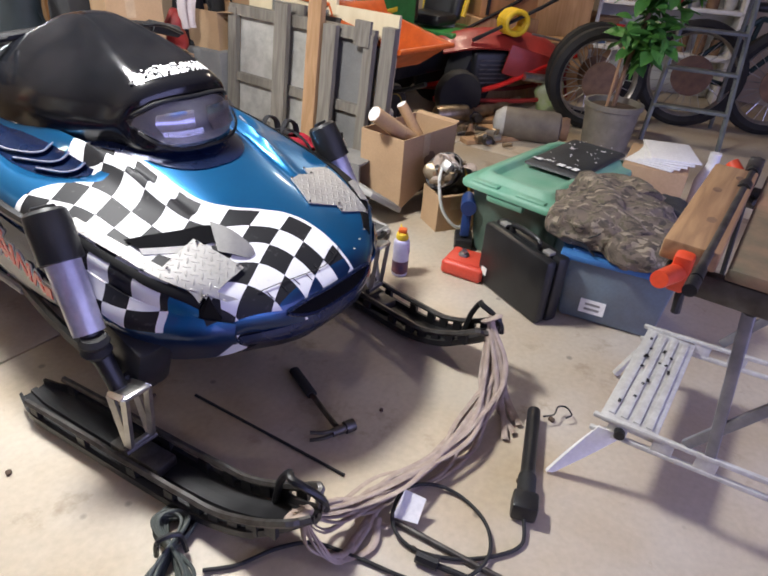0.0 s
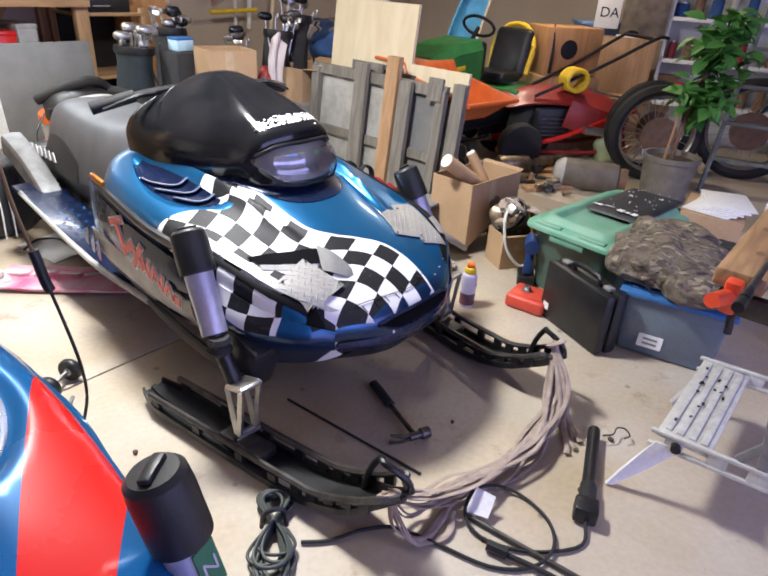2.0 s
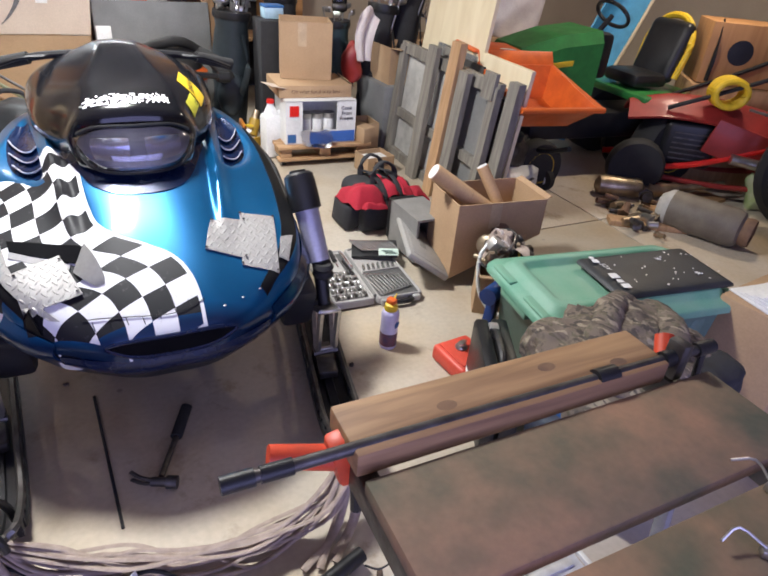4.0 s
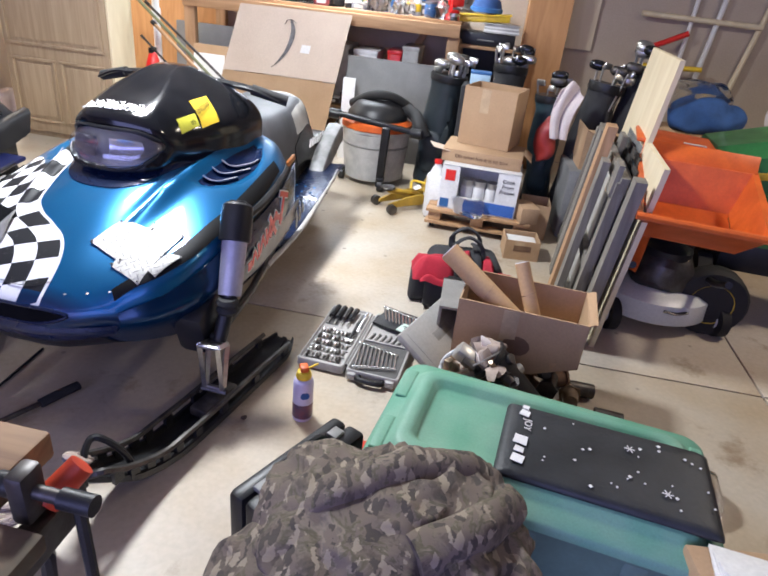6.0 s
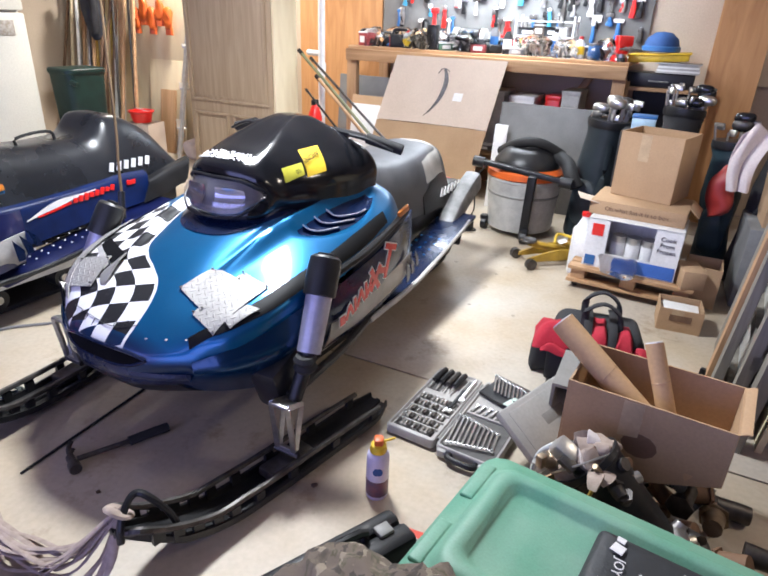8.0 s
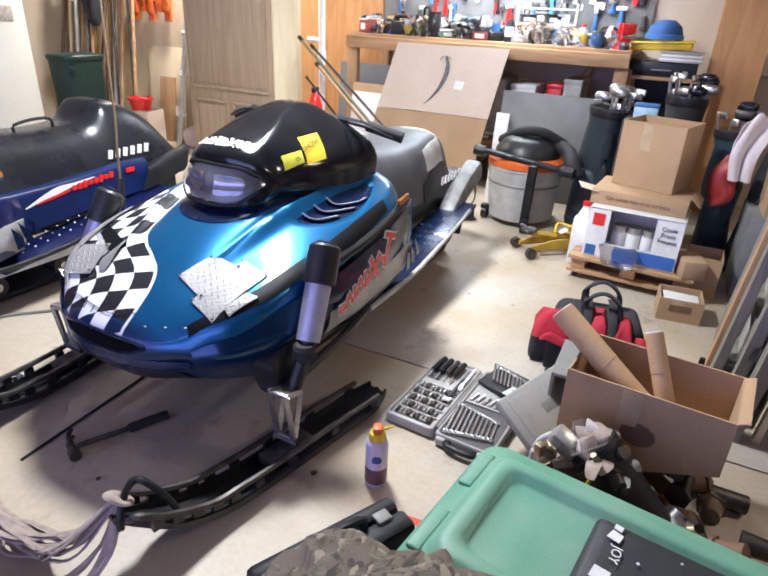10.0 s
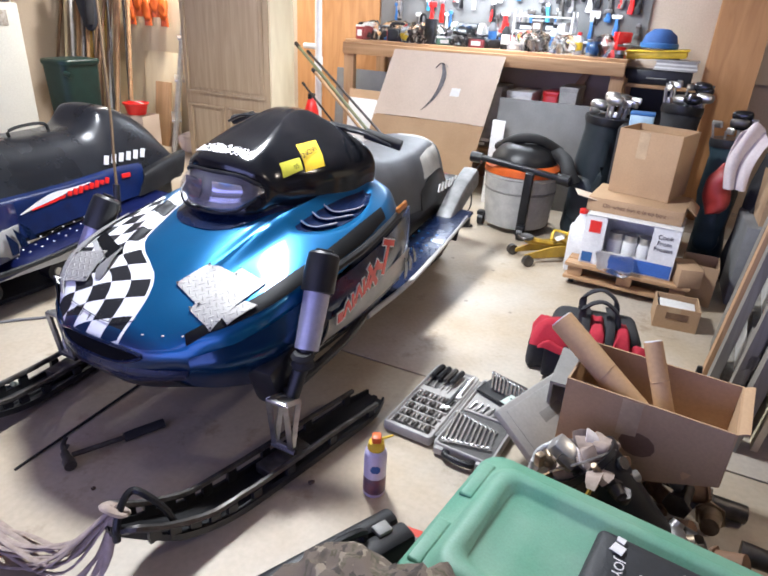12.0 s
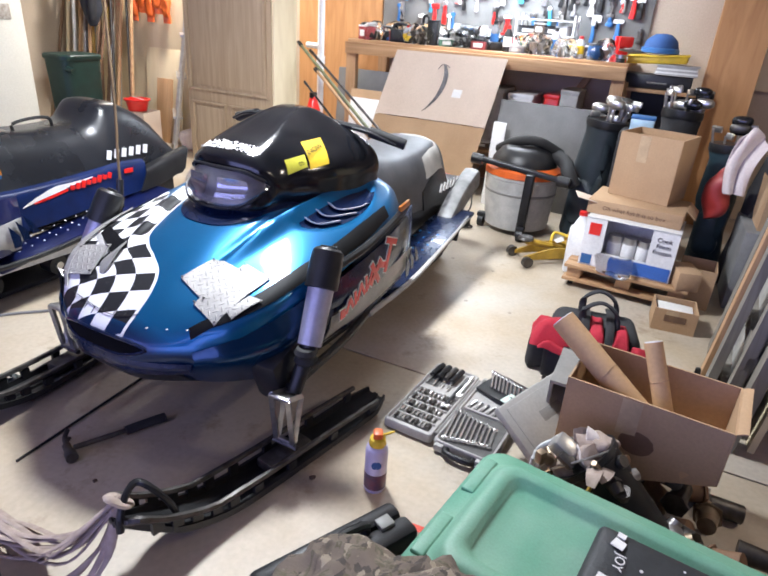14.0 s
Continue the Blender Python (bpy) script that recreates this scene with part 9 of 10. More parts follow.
def tractor():
    T = thing("lawn_tractor", (2.35, 2.12, 0), 8, label="green lawn tractor with yellow stripe, yellow wheels and black seat", category="lawn tractor")
    part("hood", surface(B(), mirror_rows([[(0, -0.02, 0.0), (0.1, -0.02, 0.0), (0.16, -0.01, 0)], [(0, 0, 0.0), (0.1, 0, 0.0), (0.17, 0, -0.0)]]), 2, 2), DEERE_GREEN, T)
    T.children[0].data.clear_geometry()
    bm = B()
    skin(bm, [[Vector((x, sy_ * w, zz)) for sy_, zz in ((-1, z0), (-1, z1 - 0.06), (-0.8, z1), (0.8, z1), (1, z1 - 0.06), (1, z0))] for x, w, z0, z1 in ((-0.62, 0.15, 0.42, 0.66), (-0.55, 0.17, 0.38, 0.76), (-0.3, 0.18, 0.38, 0.83), (-0.05, 0.19, 0.38, 0.86))])
    bm.transform(Matrix.Scale(S, 4))
    bmesh.ops.recalc_face_normals(bm, faces=bm.faces)
    bm.to_mesh(T.children[0].data)
    bm.free()
    for s_ in (-1, 1):
        part("stripe", bx(B(), (0.5, 0.004, 0.03), (-0.32, s_ * 0.181, 0.68), 0.001, rot=(0, -7, 0)), YELLOW, T, "yellow stripe")
    part("dash", bx(B(), (0.12, 0.3, 0.25), (0.0, 0, 0.72), 0.03), BLACK, T)
    part("steering_column", cyl(B(), (0.02, 0, 0.8), (0.12, 0, 0.92), 0.015, n=8), BLACK, T)
    part("steering_wheel", tube(B(), [(0.12 + 0.05 * math.cos(a), 0.13 * math.sin(a), 0.93 + 0.11 * math.cos(a) * -0.6) for a in [k * math.pi / 6 for k in range(12)]], 0.011, 8, 3, True), BLACK, T)
    part("chassis", bx(B(), (1.0, 0.3, 0.16), (0.1, 0, 0.32), 0.02), BLACK, T)
    part("fender", bx(B(), (0.5, 0.62, 0.05), (0.5, 0, 0.5), 0.02), DEERE_GREEN, T)
    seat = part("seat", bx(B(), (0.26, 0.3, 0.08), (0.42, 0, 0.58), 0.03), BLACK, T, "black seat")
    part("seat_back", crumple(bx(B(), (0.09, 0.32, 0.36), (0.58, 0, 0.74), 0.045, rot=(0, 14, 0), seg=4), 0.006, 9), BLACK, seat, "black seat back")
    part("seat_piping", tube(B(), [(0.565, -0.17, 0.6), (0.61, -0.175, 0.8), (0.635, -0.08, 0.925), (0.635, 0.08, 0.925), (0.61, 0.175, 0.8), (0.565, 0.17, 0.6)], 0.02, 8, 4), YELLOW, seat, "yellow seat edging")
    for x, r, w_ in ((-0.42, 0.15, 0.1), (0.5, 0.23, 0.17)):
        for s_ in (-1, 1):
            y = s_ * (0.30 if r < 0.2 else 0.33)
            w = part("wheel", lathe(B(), [(r * 0.6, -w_ / 2), (r * 0.93, -w_ / 2), (r, -w_ * 0.35), (r, w_ * 0.35), (r * 0.93, w_ / 2), (r * 0.6, w_ / 2)], (x, y, r), 24, True, (90, 0, 0)), BLACK_MATTE, T, "black tyre")
            part("rim", lathe(B(), [(r * 0.6, -w_ * 0.52), (r * 0.45, -w_ * 0.35), (0.001, -w_ * 0.3)], (x, y, r), 20, False, (90 * s_, 0, 0)), YELLOW, w, "yellow rim")


tractor()


def red_machine():
    T = thing("red_tiller", (3.05, 1.72, 0), -28, label="dark red garden machine with black engine and long handles", category="garden machine")
    part("fender", surface(B(), [[(-0.5, -0.14, 0.42), (-0.5, 0, 0.50), (-0.5, 0.14, 0.42)], [(-0.25, -0.17, 0.46), (-0.25, 0, 0.56), (-0.25, 0.17, 0.46)], [(0.1, -0.18, 0.44), (0.1, 0, 0.55), (0.1, 0.18, 0.44)], [(0.4, -0.17, 0.34), (0.4, 0, 0.46), (0.4, 0.17, 0.34)], [(0.52, -0.14, 0.12), (0.55, 0, 0.16), (0.52, 0.14, 0.12)]], 20, 10, 0.015), MAROON, T, "dark red sheet metal cover")
    part("side_plate", bx(B(), (0.5, 0.02, 0.2), (0.2, -0.17, 0.33), 0.01, rot=(0, 14, 0)), MAROON, T)
    part("engine", crumple(bx(B(), (0.3, 0.26, 0.26), (-0.12, 0, 0.30), 0.03, seg=3), 0.01, 12), BLACK, T, "black engine")
    for k in range(6):
        part("cooling_fin", bx(B(), (0.2, 0.28, 0.008), (-0.12, 0, 0.22 + 0.03 * k), 0.002), DARK_STEEL, T)
    part("exhaust", cyl(B(), (0.1, -0.2, 0.28), (0.3, -0.2, 0.26), 0.03, n=12), STEEL, T)
    for y in (-0.17, 0.17):
        part("frame_tube", tube(B(), [(-0.55, y, 0.12), (-0.1, y, 0.2), (0.25, y, 0.34), (0.5, y, 0.42)], 0.018, 8, 4), RED, T, "red frame tube")
        part("frame_tube", tube(B(), [(-0.55, y, 0.12), (0.1, y, 0.1), (0.45, y, 0.14)], 0.016, 8, 3), MAROON, T)
        part("handle", tube(B(), [(-0.3, y * 0.8, 0.5), (0.15, y, 0.72), (0.5, y * 1.2, 0.92), (0.6, y * 1.2, 0.93)], 0.012, 8, 4), BLACK, T)
        w = part("wheel", lathe(B(), [(0.09, -0.05), (0.15, -0.05), (0.165, -0.03), (0.165, 0.03), (0.15, 0.05), (0.09, 0.05)], (-0.4, y * 1.4, 0.165), 20, True, (90, 0, 0)), BLACK_MATTE, T)
        part("rim", cyl(B(), (-0.4, y * 1.4 - 0.04, 0.165), (-0.4, y * 1.4 + 0.04, 0.165), 0.09, n=16), GREY, w)
    part("crossbar", tube(B(), [(0.5, -0.2, 0.92), (0.5, 0.2, 0.92)], 0.012, 8, 1), BLACK, T)
    part("brush_guard", tube(B(), [(0.1, -0.2, 0.56), (0.4, -0.22, 0.50), (0.55, -0.2, 0.36)], 0.008, 6, 3), STEEL, T)


red_machine()
T = thing("hose_reel", (2.98, 1.62, 0.55), -20, label="yellow coiled hose on the red machine", category="hose")
for k in range(4):
    part("coil", tube(B(), [(0.085 * math.cos(a), 0.03 * k - 0.05, 0.07 + 0.07 * math.sin(a)) for a in [j * math.pi / 5 for j in range(10)]], 0.018, 8, 3, True), YELLOW, T)


def speaker_box():
    T = thing("wooden_speaker_box", (3.3, 2.0, 0), -25, label="varnished orange plywood box with round hole on a crate", category="wooden box")
    part("crate", bx(B(), (0.5, 0.4, 0.6), (0, 0, 0.3), 0.01), PINE_UP, T)
    part("box", bx(B(), (0.46, 0.34, 0.34), (0, 0, 0.775), 0.006), PLY, T)
    part("port", lathe(B(), [(0.07, 0), (0.06, -0.001), (0.001, -0.002)], (-0.04, -0.172, 0.79), 22, True, (90, 0, 0)), BLACK, T, "round black hole")
    part("strap", tube(B(), [(-0.18, -0.18, 0.62), (-0.18, -0.19, 0.78), (-0.18, -0.15, 0.96)], 0.012, 6, 3, flat=0.4), BLACK, T)


speaker_box()


def spoked_wheel(at, turn, r, label, tilt=(0, 0)):
    T = thing("motorcycle_wheel", at, turn, label=label, category="wheel", group="loose wheels", tilt=tilt)
    part("tyre", lathe(B(), [(r * 0.80, -0.03), (r * 0.9, -0.045), (r, -0.025), (r * 1.01, 0), (r, 0.025), (r * 0.9, 0.045), (r * 0.80, 0.03)], (0, 0, r), 40, False, (90, 0, 0)), BLACK_MATTE, T, "black knobbly tyre")
    part("rim", lathe(B(), [(r * 0.80, -0.03), (r * 0.76, -0.02), (r * 0.74, 0), (r * 0.76, 0.02), (r * 0.80, 0.03)], (0, 0, r), 40, False, (90, 0, 0)), STEEL, T, "bright steel rim")
    part("hub", cyl(B(), (0, -0.05, r), (0, 0.05, r), r * 0.16, n=16), STEEL, T)
    part("disc", cyl(B(), (0, -0.056, r), (0, -0.05, r), r * 0.38, n=24), RUST, T)
    for k in range(24):
        a = 2 * math.pi * k / 24
        part("spoke", cyl(B(), (math.cos(a + 0.3) * r * 0.15, 0.03 * (-1) ** k, r + math.sin(a + 0.3) * r * 0.15), (math.cos(a) * r * 0.76, 0, r + math.sin(a) * r * 0.76), 0.003, n=5), STEEL, T)


spoked_wheel((3.25, 1.05, 0), -40, 0.33, "spoked motorcycle wheel with black knobbly tyre")
spoked_wheel((3.42, 1.20, 0), -34, 0.33, "second motorcycle wheel behind the first")
spoked_wheel((3.95, 0.72, 0), -60, 0.36, "bicycle wheel half hidden by the plant")
spoked_wheel((4.3, 0.25, 0), -50, 0.36, "dark bicycle wheel beside the ladder")
T = thing("dark_bicycle", (4.15, 0.5, 0), -55, label="dark bicycle frame leaning behind the ladder", category="bicycle")
for a, b in (((-0.4, 0, 0.36), (0.05, 0, 0.75)), ((0.05, 0, 0.75), (0.35, 0, 0.72)), ((0.35, 0, 0.72), (0.0, 0, 0.3)), ((0.0, 0, 0.3), (-0.4, 0, 0.36)), ((0.35, 0, 0.8), (0.5, 0, 0.36)), ((0.05, 0, 0.75), (0.0, 0, 0.3))):
    part("frame_tube", cyl(B(), a, b, 0.018, n=8), DARK_GREEN, T)
part("saddle", blob(B(), (0.11, 0.06, 0.03), (0.05, 0, 0.82), 3, False), BLACK, T)
part("handlebar", tube(B(), [(0.3, -0.25, 0.9), (0.36, -0.1, 0.88), (0.36, 0.1, 0.88), (0.3, 0.25, 0.9)], 0.012, 8, 4), BLACK, T)


def potted_plant():
    T = thing("potted_plant", (2.93, 0.74, 0), label="leafy green houseplant in a grey-green ribbed pot", category="plant")
    pot = part("pot", lathe(B(), [(0.13, 0), (0.14, 0.01), (0.165, 0.26), (0.178, 0.265), (0.178, 0.295), (0.16, 0.295), (0.155, 0.26), (0.001, 0.255)], n=32), POT, T, "grey-green ribbed pot")
    part("soil", lathe(B(), [(0.155, 0.262), (0.1, 0.27), (0.001, 0.272)], n=20, cap=False), EARTH, T)
    rnd = random.Random(41)
    stems = []
    trunk = part("stem", tube(B(), [(0, 0, 0.26), (0.03, 0.0, 0.5), (0.06, -0.03, 0.75), (0.10, -0.09, 1.05)], 0.014, 8, 4), RUST, T, "brown woody stem")
    part("stake", cyl(B(), (-0.05, 0.02, 0.26), (0.0, 0.02, 0.72), 0.009, n=8), PINE_UP, T, "tan wooden stake")
    for k in range(16):
        a, z0 = rnd.uniform(0, 6.28), rnd.uniform(0.45, 1.08)
        ln = rnd.uniform(0.07, 0.2)
        p0 = Vector((0.03 + 0.10 * (z0 - 0.3), -0.10 * (z0 - 0.3), z0))
        p1 = p0 + Vector((math.cos(a) * ln, math.sin(a) * ln, rnd.uniform(0.0, 0.15)))
        part("branch", tube(B(), [p0, (p0 + p1) / 2 + Vector((0, 0, 0.03)), p1], 0.005, 6, 3), LEAF, T)
        stems.append((p0, p1))
    leaf = surface(B(), [[(0, 0, 0), (0, 0, 0), (0, 0, 0)], [(-0.022, 0.03, 0.006), (0, 0.03, 0), (0.022, 0.03, 0.006)], [(-0.02, 0.06, 0.0), (0, 0.062, -0.006), (0.02, 0.06, 0.0)], [(0, 0.09, -0.016), (0, 0.092, -0.017), (0, 0.09, -0.016)]], 4, 4)
    first = part("leaf", leaf, LEAF, T, at=(0.05, 0, 0.7), turn=(10, 0, 20))
    for k in range(298):
        p0, p1 = rnd.choice(stems)
        q = rnd.uniform(0.25, 1.12)
        p = p0 + (p1 - p0) * q + Vector((rnd.uniform(-0.05, 0.05), rnd.uniform(-0.05, 0.05), rnd.uniform(-0.06, 0.05)))
        o = mesh_copy(first, "leaf", T, p, (rnd.uniform(-50, 40), rnd.uniform(-35, 35), rnd.uniform(0, 360)))
        o.scale = [rnd.uniform(1.1, 1.75)] * 3


potted_plant()


def step_ladder(at, turn, h, label, mat_):
    T = thing("step_ladder", at, turn, label=label, category="ladder", group="step ladders")
    for s_ in (-1, 1):
        part("rail", tube(B(), [(s_ * 0.24, 0, 0.0), (s_ * 0.16, 0.28, h)], 0.018, 6, 1), mat_, T)
        part("rear_rail", tube(B(), [(s_ * 0.22, 0.62, 0.0), (s_ * 0.16, 0.30, h)], 0.014, 6, 1), mat_, T)
    for k in range(1, 6):
        q = k / 5.4
        part("tread", bx(B(), (2 * (0.24 - 0.08 * q), 0.08, 0.02), (0, 0.28 * q, h * q), 0.004), mat_, T)
    part("cap", bx(B(), (0.38, 0.12, 0.04), (0, 0.29, h), 0.008), mat_, T)


LADDER_GREY = node_mat("ladder_grey", (0.17, 0.19, 0.17), 0.5, second=(0.11, 0.12, 0.11))
step_ladder((3.45, 0.47, 0), -66, 1.25, "grey-green step ladder standing behind the plant", LADDER_GREY)


def tank_():
    T = thing("gas_tank", (2.62, 1.12, 0), -25, label="old grey steel gas cylinder lying on its side", category="gas cylinder")
    part("body", lathe(B(), [(0.001, -0.22), (0.06, -0.21), (0.095, -0.17), (0.1, -0.14), (0.1, 0.15), (0.09, 0.19), (0.04, 0.22), (0.001, 0.222)], (0, 0, 0.1), 26, False, (90, 0, 60)), node_mat("tank_tan", (0.17, 0.145, 0.11), 0.55, second=(0.11, 0.09, 0.07), scale=10), T, "faded tan steel body")
    part("end_dome", lathe(B(), [(0.001, -0.226), (0.062, -0.214), (0.097, -0.172), (0.1005, -0.15)], (0, 0, 0.1), 26, False, (90, 0, 60)), node_mat("tank_white", (0.50, 0.49, 0.45), 0.5, second=(0.38, 0.36, 0.33), scale=14), T, "scuffed white end")
    part("foot_ring", lathe(B(), [(0.07, 0.2), (0.075, 0.23), (0.07, 0.25)], (0, 0, 0.1), 22, False, (90, 0, 60)), RUST, T)


tank_()


def mufflers():
    T = thing("exhaust_pipe", (2.62, 1.62, 0), -20, label="tarnished steel exhaust with two mufflers on the floor", category="exhaust")
    part("muffler", lathe(B(), [(0.02, -0.14), (0.055, -0.12), (0.06, -0.1), (0.06, 0.1), (0.055, 0.12), (0.02, 0.14)], (-0.14, -0.02, 0.06), 20, True, (0, 90, 0)), BRASS, T)
    part("muffler", lathe(B(), [(0.02, -0.1), (0.045, -0.09), (0.045, 0.09), (0.02, 0.1)], (0.12, 0.03, 0.05), 18, True, (0, 90, 12)), BRASS, T)
    part("pipe", tube(B(), [(0.0, -0.02, 0.06), (0.1, 0.02, 0.06), (0.3, 0.06, 0.08), (0.5, 0.12, 0.10)], 0.02, 10, 4), BRASS, T)
    part("pipe", tube(B(), [(-0.02, -0.12, 0.025), (0.2, -0.16, 0.025), (0.4, -0.06, 0.03)], 0.016, 8, 4), RUST, T)


mufflers()
engine_scrap((2.45, 1.42, 0), 31, "rusty pipe fittings scattered on the floor", 10, 0.14, 0.04)
engine_scrap((2.35, 1.18, 0), 33, "rusty steel brackets beside the gas cylinder", 8, 0.1, 0.03)
single("board", bx(B(), (0.5, 0.09, 0.03), (0, 0, 0.015), 0.004), PINE_UP, (2.45, 1.22, 0), -20, "short brown board on the floor", "board")
single("board", bx(B(), (0.6, 0.16, 0.02), (0, 0, 0.01), 0.003), PINE, (2.85, 1.5, 0), 20, "loose board under the exhaust", "board")
single("plastic_sack", crumple(blob(B(), (0.1, 0.08, 0.16), (0, 0, 0.13), 4), 0.03, 9, 8), node_mat("lime_sack", (0.32, 0.42, 0.16), 0.4, second=(0.55, 0.55, 0.5), scale=6), (3.28, 1.42, 0), 0, "lime green and white plastic sack", "sack", sharp=70)
# papers and carton behind the camouflage bag
T = thing("paper_stack", (1.98, 0.02, 0), 20, label="white papers piled on a brown box", category="papers")
part("box", bx(B(), (0.34, 0.26, 0.34), (0, 0, 0.17), 0.004), CARD, T)
for k in range(5):
    part("sheet", bx(B(), (0.27, 0.2, 0.006), (0.01 * k - 0.02, -0.01 * k, 0.345 + 0.007 * k), 0.001, rot=(0, 0, 7 * k - 14)), PAPER, T)
T = thing("white_bottle", (2.12, -0.16, 0), label="white plastic spray bottle standing on the floor", category="bottle")
part("body", lathe(B(), [(0.045, 0), (0.05, 0.01), (0.05, 0.26), (0.025, 0.33), (0.02, 0.36)], n=18), WHITE, T)
part("cap", lathe(B(), [(0.024, 0.355), (0.024, 0.39), (0.001, 0.392)], n=14), WHITE, T)


def white_shelf():
    T = thing("shelf_unit", (4.75, 1.35, 0), -62, label="white shelf unit filled with jars and tins", category="shelf unit")
    for zz in (0.35, 0.7, 1.03, 1.38):
        part("board", bx(B(), (1.1, 0.3, 0.03), (0, 0, zz), 0.003), WHITE, T)
    for x in (-0.54, 0.54):
        part("side", bx(B(), (0.03, 0.3, 1.6), (x, 0, 0.8), 0.003), WHITE, T)
    part("back", bx(B(), (1.1, 0.012, 1.6), (0, 0.15, 0.8)), CREAM, T)
    rnd = random.Random(9)
    c, s_ = math.cos(radians(-62)), math.sin(radians(-62))
    for zz in (0.365, 0.715, 1.045):
        for k in range(8):
            x, y = -0.47 + 0.13 * k, rnd.uniform(-0.06, 0.03)
            t_ = thing("jar", (4.75 + x * c - y * s_, 1.35 + x * s_ + y * c, zz), label="jar of small parts on the white shelf", category="jar", group="jars on the shelf")
            r, h = rnd.uniform(0.035, 0.055), rnd.uniform(0.1, 0.2)
            part("body", lathe(B(), [(r, 0), (r, h * 0.85), (r * 0.8, h * 0.92)], n=14), rnd.choice((RUST, BRASS, PALE_GREY, MAROON, GREY, SCREEN_BLUE)), t_)
            part("lid", lathe(B(), [(r * 0.85, h * 0.9), (r * 0.85, h), (0.001, h + 0.001)], n=14), rnd.choice((BLACK, STEEL, RED)), t_)


white_shelf()
for k, (x, y, z0, w, d, h, m_, lab) in enumerate(((4.35, 2.35, 0, 0.5, 0.4, 0.62, BLUE_LID, "blue storage bin"), (4.3, 2.35, 0.64, 0.44, 0.36, 0.3, node_mat("pale_blue_bin", (0.28, 0.40, 0.66), 0.45), "pale blue storage bin"), (4.0, 2.75, 0, 0.5, 0.4, 0.75, node_mat("blue_grey_bin", (0.24, 0.34, 0.56), 0.45), "tall pale blue storage bin"), (4.6, 1.95, 0, 0.4, 0.35, 0.55, CARD, "brown storage carton"), (3.75, 1.75, 0, 0.5, 0.3, 0.42, PINE, "pale wooden crate"))):
    T = thing("storage_bin", (x, y, z0), -40, label=lab + " stacked at the far side", category="storage bin", group="bins at the far side")
    part("body", bx(B(), (w, d, h), (0, 0, h / 2), 0.015, taper=(0.92, 0.92)), m_, T)
    part("lid", bx(B(), (w + 0.03, d + 0.03, 0.03), (0, 0, h + 0.004), 0.006), m_, T)
T = thing("sign_board", (4.1, 2.02, 0.0), -52, label="white sign board with black lettering and dark picture", category="sign")
part("board", bx(B(), (0.2, 0.015, 0.28), (-0.14, 0, 1.06), 0.002), PAPER, T)
lettering("sign_text", "DA", 0.11, BLACK, T, (-0.13, -0.009, 1.04), (90, 0, 0))
part("picture", bx(B(), (0.36, 0.015, 0.40), (0.16, 0, 1.08), 0.003), node_mat("dark_picture", (0.10, 0.08, 0.06), 0.5, second=(0.22, 0.17, 0.11), scale=9), T, "dark framed picture")
part("picture_frame", bx(B(), (0.40, 0.012, 0.02), (0.16, -0.006, 0.87), 0.002), PAPER, T)
part("stand", bx(B(), (0.5, 0.12, 0.86), (0.05, 0.02, 0.43), 0.004), PINE_UP, T)
T = thing("blue_tarpaulin_roll", (2.55, 2.75, 0), 0, label="light blue plastic sled standing on end against the clutter", category="plastic sled", tilt=(0, 22))
part("shell", surface(B(), [[(-0.14, -0.05, 0), (0, 0.04, 0), (0.14, -0.05, 0)], [(-0.16, -0.05, 0.6), (0, 0.05, 0.6), (0.16, -0.05, 0.6)], [(-0.15, -0.05, 1.1), (0, 0.05, 1.1), (0.15, -0.05, 1.1)], [(-0.08, -0.1, 1.35), (0, -0.06, 1.38), (0.08, -0.1, 1.35)]], 18, 10, 0.012), BLUE_TARP, T)
part("edge", tube(B(), [(0.15, -0.05, 0.02), (0.17, -0.05, 0.6), (0.16, -0.05, 1.1), (0.09, -0.1, 1.34)], 0.014, 8, 4), CREAM_BOARD, T)

# behind the cart: boxes, white sack, sticks on the wall
T = carton("cardboard_box", (1.42, 2.75, 0.4), 15, 0.4, 0.3, 0.22, "open orange-brown cardboard box behind the boards", flaps=(("s", 10, 0.12), ("e", 20, 0.1)))
single("storage_crate", bx(B(), (0.5, 0.4, 0.4), (0, 0, 0.2), 0.01), MASONRY, (1.42, 2.75, 0), 15, "dark crate carrying the open carton", "crate")
single("wrapped_garment", crumple(blob(B(), (0.2, 0.14, 0.10), (0, 0, 0.08), 4), 0.04, 9, 4), SCREEN_BLUE, (1.85, 3.1, 0.62), 10, "blue garment in a crumpled clear plastic bag", "bundle", sharp=70)
single("film_wrap", crumple(blob(B(), (0.22, 0.12, 0.08), (0, 0, 0.06), 4), 0.04, 10, 7), FILM, (1.74, 3.12, 0.75), 10, "crumpled clear plastic film over the bundle", "plastic film", sharp=70)
single("low_cabinet", bx(B(), (0.9, 0.4, 0.62), (0, 0, 0.31), 0.01), PINE_UP, (1.95, 3.15, 0), 12.8, "brown low cabinet behind the cart", "cabinet")
single("white_sack", crumple(blob(B(), (0.2, 0.14, 0.26), (0, 0, 0.2), 4), 0.04, 6, 9), PALE_CLOTH, (2.4, 3.3, 0.62), 10, "stuffed white fabric sack", "sack", sharp=70)
